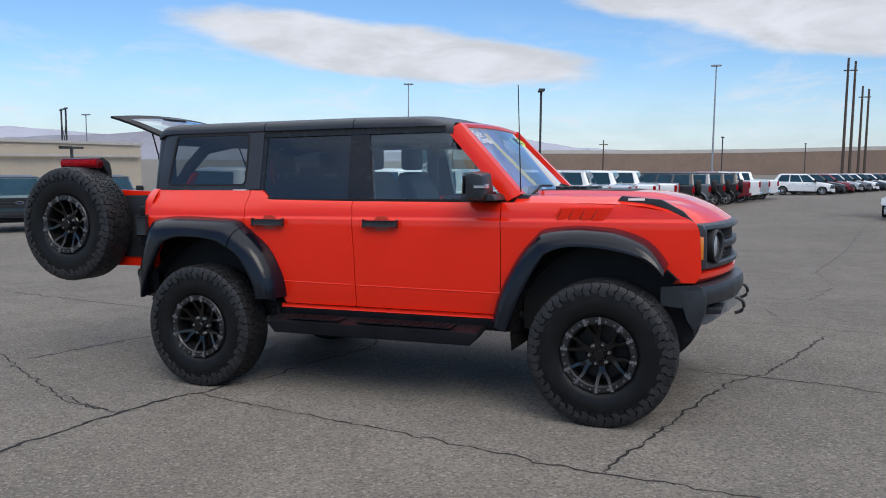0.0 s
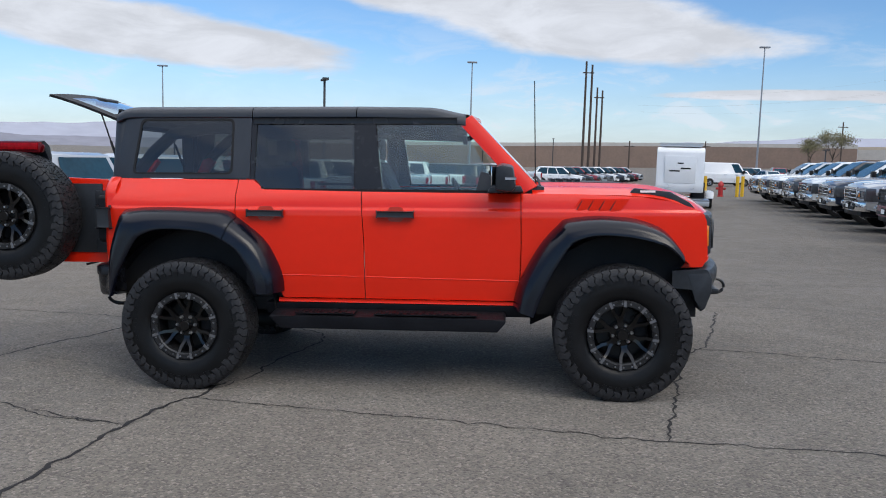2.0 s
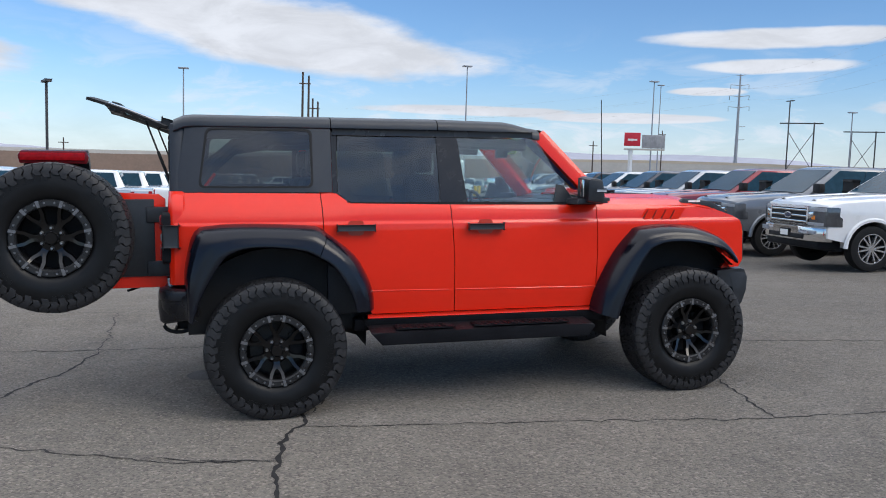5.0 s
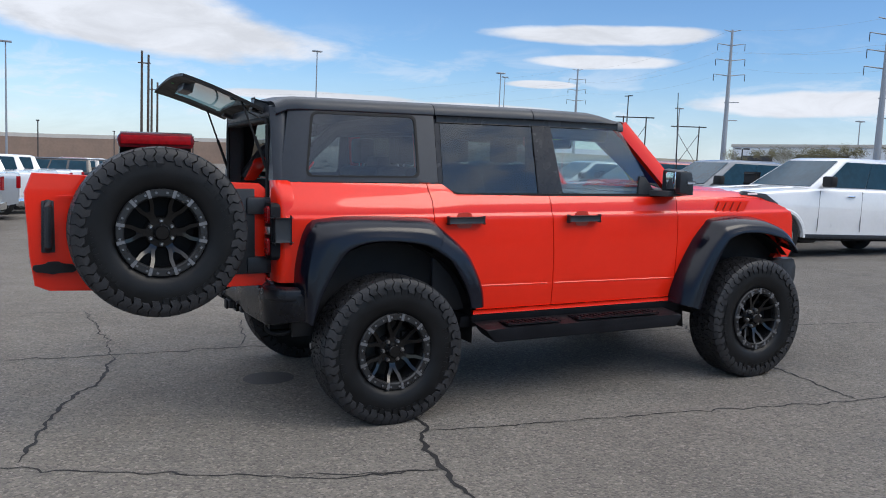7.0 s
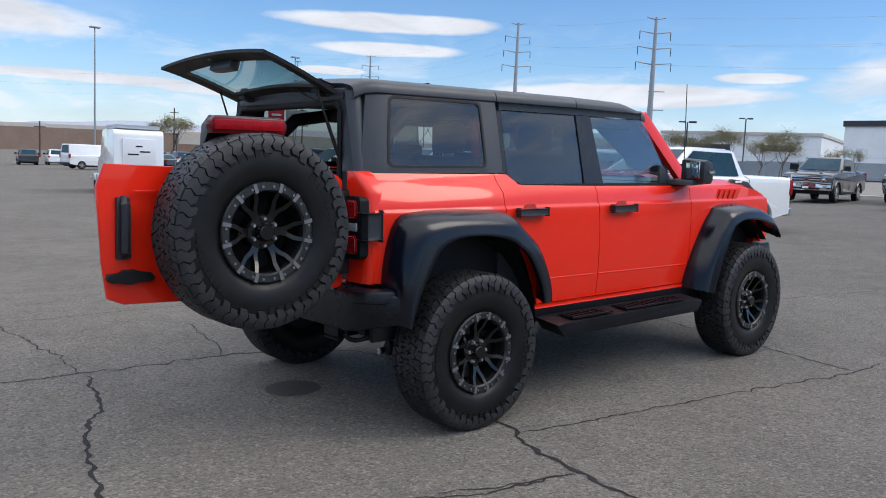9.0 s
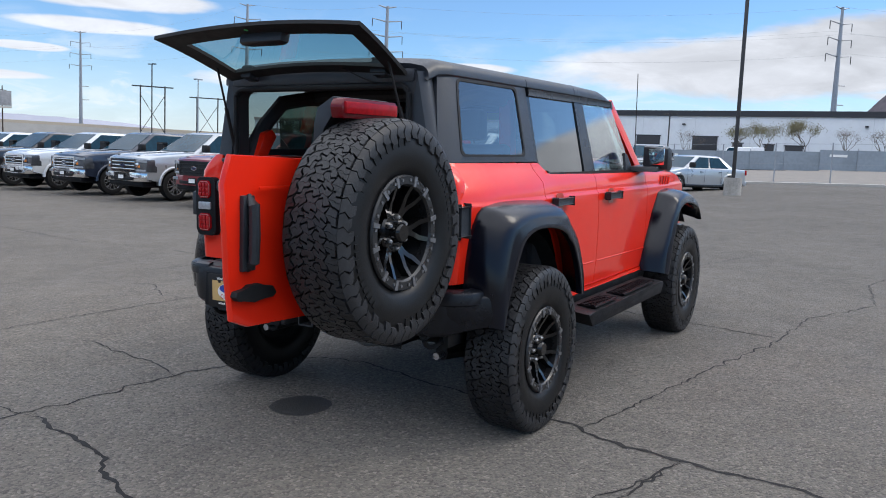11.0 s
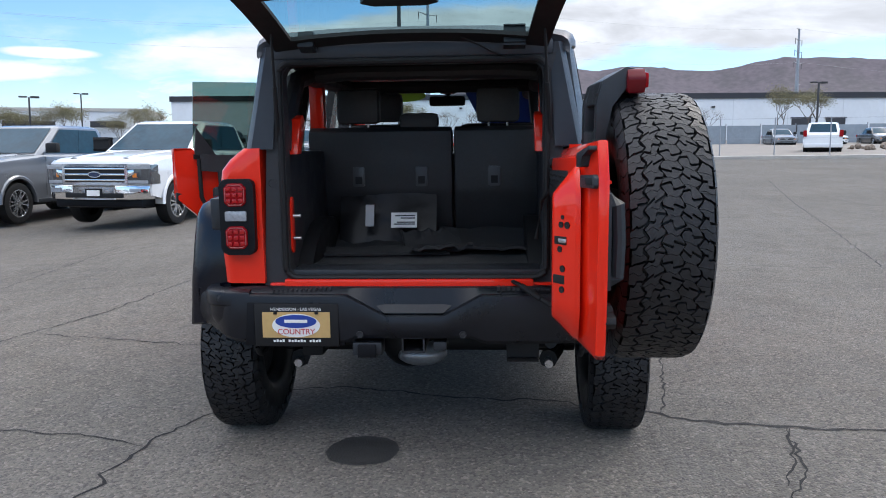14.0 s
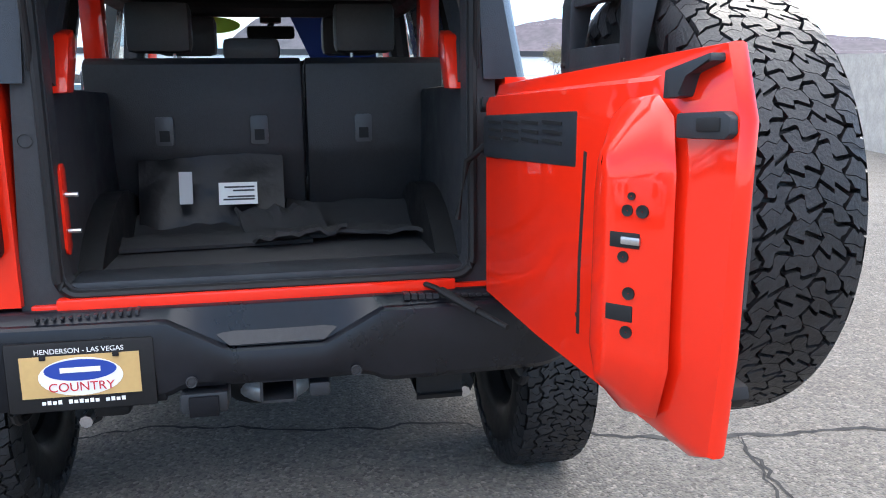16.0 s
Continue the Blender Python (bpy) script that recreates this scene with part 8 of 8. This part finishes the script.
YELLOW_STEEL = material("yellow_steel_post", (0.70, 0.42, 0.02), 0.5, vary=.1)
for x, y in ((11.5, 43.5), (12.0, 44.3), (13.6, 43.2), (14.1, 44.0)):
    b_ = thing("steel_bollard", stood(x, y), "yellow steel guard post by the hydrant", "bollard", "yellow guard posts")
    part("post", tube(bmesh.new(), [(0, 0, 0), (0, 0, 1.15), (0, 0, 1.2)], .10, 12), YELLOW_STEEL, b_)
hy = thing("fire_hydrant", stood(12.8, 43.8), "red fire hydrant between yellow guard posts", "hydrant")
bm = bmesh.new()
loft(bm, [[(r * math.cos(2 * math.pi * k / 14), r * math.sin(2 * math.pi * k / 14), z) for k in range(14)] for z, r in ((0, .19), (.05, .19), (.06, .14), (.62, .14), (.64, .18), (.72, .17), (.86, .10), (.92, .03))], True, True)
part("barrel", bm, RED_STEEL, hy)
part("outlets", tube(bmesh.new(), [(-.28, 0, .48), (.28, 0, .48)], .075, 10), RED_STEEL, hy)

# ---- desert trees ----
LEAF = material("olive_foliage", (0.120, 0.115, 0.055), 0.8, vary=0.35, scale=.8, color2=(0.19, 0.165, 0.09))
LEAF_DRY = material("dry_twigs", (0.17, 0.125, 0.09), 0.9, vary=0.3, scale=1)
BARK = material("grey_bark", (0.10, 0.08, 0.065), 0.9, vary=0.3)


def tree(x, y, h, spread, leafy, seed, group="desert trees"):
    """A small desert tree: forked trunk, thin limbs, a broken crown of small leaf clumps."""
    rng = random.Random(seed)
    v = thing("desert_tree", stood(x, y), ("leafy olive-green" if leafy > .5 else "nearly bare, twiggy") + " desert tree with a forked trunk", "tree", group)
    bm = bmesh.new()
    tips = []

    def limb(p, d, ln, r, depth):
        pts = [p]
        for k in range(3):
            d = (d + Vector((rng.uniform(-.3, .3), rng.uniform(-.3, .3), rng.uniform(-.05, .22)))).normalized()
            pts.append(pts[-1] + d * ln / 3)
        tube(bm, pts, r, 5, r * .55, caps=False)
        if depth == 0:
            tips.append(pts[-1])
            tips.append(pts[-2])
            return
        for k in range(3):
            a = rng.uniform(0, 6.283)
            limb(pts[-1], (d * .7 + Vector((math.cos(a) * spread, math.sin(a) * spread, rng.uniform(.1, .5)))).normalized(), ln * rng.uniform(.52, .72), r * .55, depth - 1)

    for k in range(2):
        a = rng.uniform(0, 6.283)
        limb(Vector((0, 0, -.1)), Vector((math.cos(a) * .30, math.sin(a) * .30, 1)).normalized(), h * .42, .040 * h / 3, 3)
    part("trunk", bm, BARK, v)
    verts, faces = [], []
    for t in tips:
        for k in range(int(30 * leafy) + 5):
            c = t + Vector((rng.gauss(0, .20), rng.gauss(0, .20), rng.gauss(0, .16))) * h / 3.4
            s = rng.uniform(.016, .040) * h / 3.4
            u = Vector((rng.gauss(0, 1), rng.gauss(0, 1), rng.gauss(0, 1))).normalized() * s
            w = u.cross(Vector((rng.gauss(0, 1), rng.gauss(0, 1), rng.gauss(0, 1)))).normalized() * s * (.8 if leafy > .5 else .25)
            b = len(verts)
            verts.extend([c - u, c + w, c + u * 1.3, c - w])
            faces.append((b, b + 1, b + 2, b + 3))
    me = bpy.data.meshes.new("crown")
    me.from_pydata([tuple(q) for q in verts], [], faces)
    me.materials.append(LEAF if leafy > .5 else LEAF_DRY)
    ob = new("crown", me)
    ob.parent = v
    tagged(ob, kind="stuff")


for i, (a, d, h, leafy) in enumerate(((13.8, 108, 4.2, .2), (11.2, 108, 4.8, .6), (9.0, 106, 5.0, .7), (6.3, 104, 5.2, .9), (4.2, 106, 4.4, .2), (2.0, 106, 4.2, .2), (-3.9, 104, 4.0, .9), (-5.8, 102, 5.0, .8), (-8.3, 106, 4.6, .9), (-11.4, 108, 3.6, .2), (-13.2, 108, 3.8, .2), (-17.5, 100, 5.4, .8), (-19.2, 98, 5.6, .8), (-24.8, 100, 4.6, .3), (-27.5, 100, 4.8, .3),
                                        (24.5, 62, 3.6, 1.0), (26.2, 68, 3.3, .9), (28.5, 92, 4.6, 1.0), (30.5, 94, 4.4, .9), (32.5, 95, 4.6, 1.0), (34.5, 96, 4.2, .8), (36.5, 98, 4.4, 1.0), (38.5, 100, 4.4, .9), (40.5, 104, 4.2, 1.0), (42.5, 108, 3.8, .8), (67.2, 130, 7.0, 1.0), (68.3, 128, 5.5, 1.0), (20.8, 66, 2.7, .9))):
    x, y = polar(a, d, -5.5, -1.5)
    tree(x, y, h * 1.15, .75, leafy, 30 + i)
# rubble heap by the gate post
rub = random.Random(5)
bm = bmesh.new()
for k in range(60):
    x, y = 46 + rub.gauss(0, 1.2), -25 + rub.gauss(0, 2.2)
    s = rub.uniform(.08, .25)
    bmesh.ops.create_icosphere(bm, subdivisions=1, radius=s, matrix=Matrix.Translation((x, y, ground_z(x, y) + .15 + rub.uniform(0, .2))) @ pose(0, 0, 0, rub.uniform(0, 180), rub.uniform(0, 180), 0))
tagged(part("rubble_heap", bm, material("rubble", (0.20, 0.16, 0.13), 0.95, vary=0.4)), "low heap of rubble and cuttings", "rubble", kind="stuff")

# ---- parts stand at most two levels under their thing ----
def levels(ob):
    n = 0
    while ob.parent:
        ob, n = ob.parent, n + 1
    return n


def hand_over(ob, parent, m):
    ob.parent = parent
    ob.matrix_local = m


# an assembly of a thing is led by its largest mesh
for e in [o for o in bpy.data.objects if o.type == "EMPTY" and o.parent]:
    kids = [c for c in e.children if c.type == "MESH"]
    if not kids:
        continue
    lead = max(kids, key=lambda c: c.dimensions.x * c.dimensions.y + c.dimensions.y * c.dimensions.z + c.dimensions.x * c.dimensions.z)
    rest = [c for c in e.children if c is not lead]
    inv = lead.matrix_basis.inverted()
    hand_over(lead, e.parent, e.matrix_basis @ lead.matrix_basis)
    for c in rest:
        hand_over(c, lead, inv @ c.matrix_basis)
    label = e.get("label", "")
    title = e.name
    bpy.data.objects.remove(e)
    lead.name = title
    tagged(lead, label)
for o in list(bpy.data.objects):
    while levels(o) > 2:
        up = o.parent
        hand_over(o, up.parent, up.matrix_basis @ o.matrix_basis)
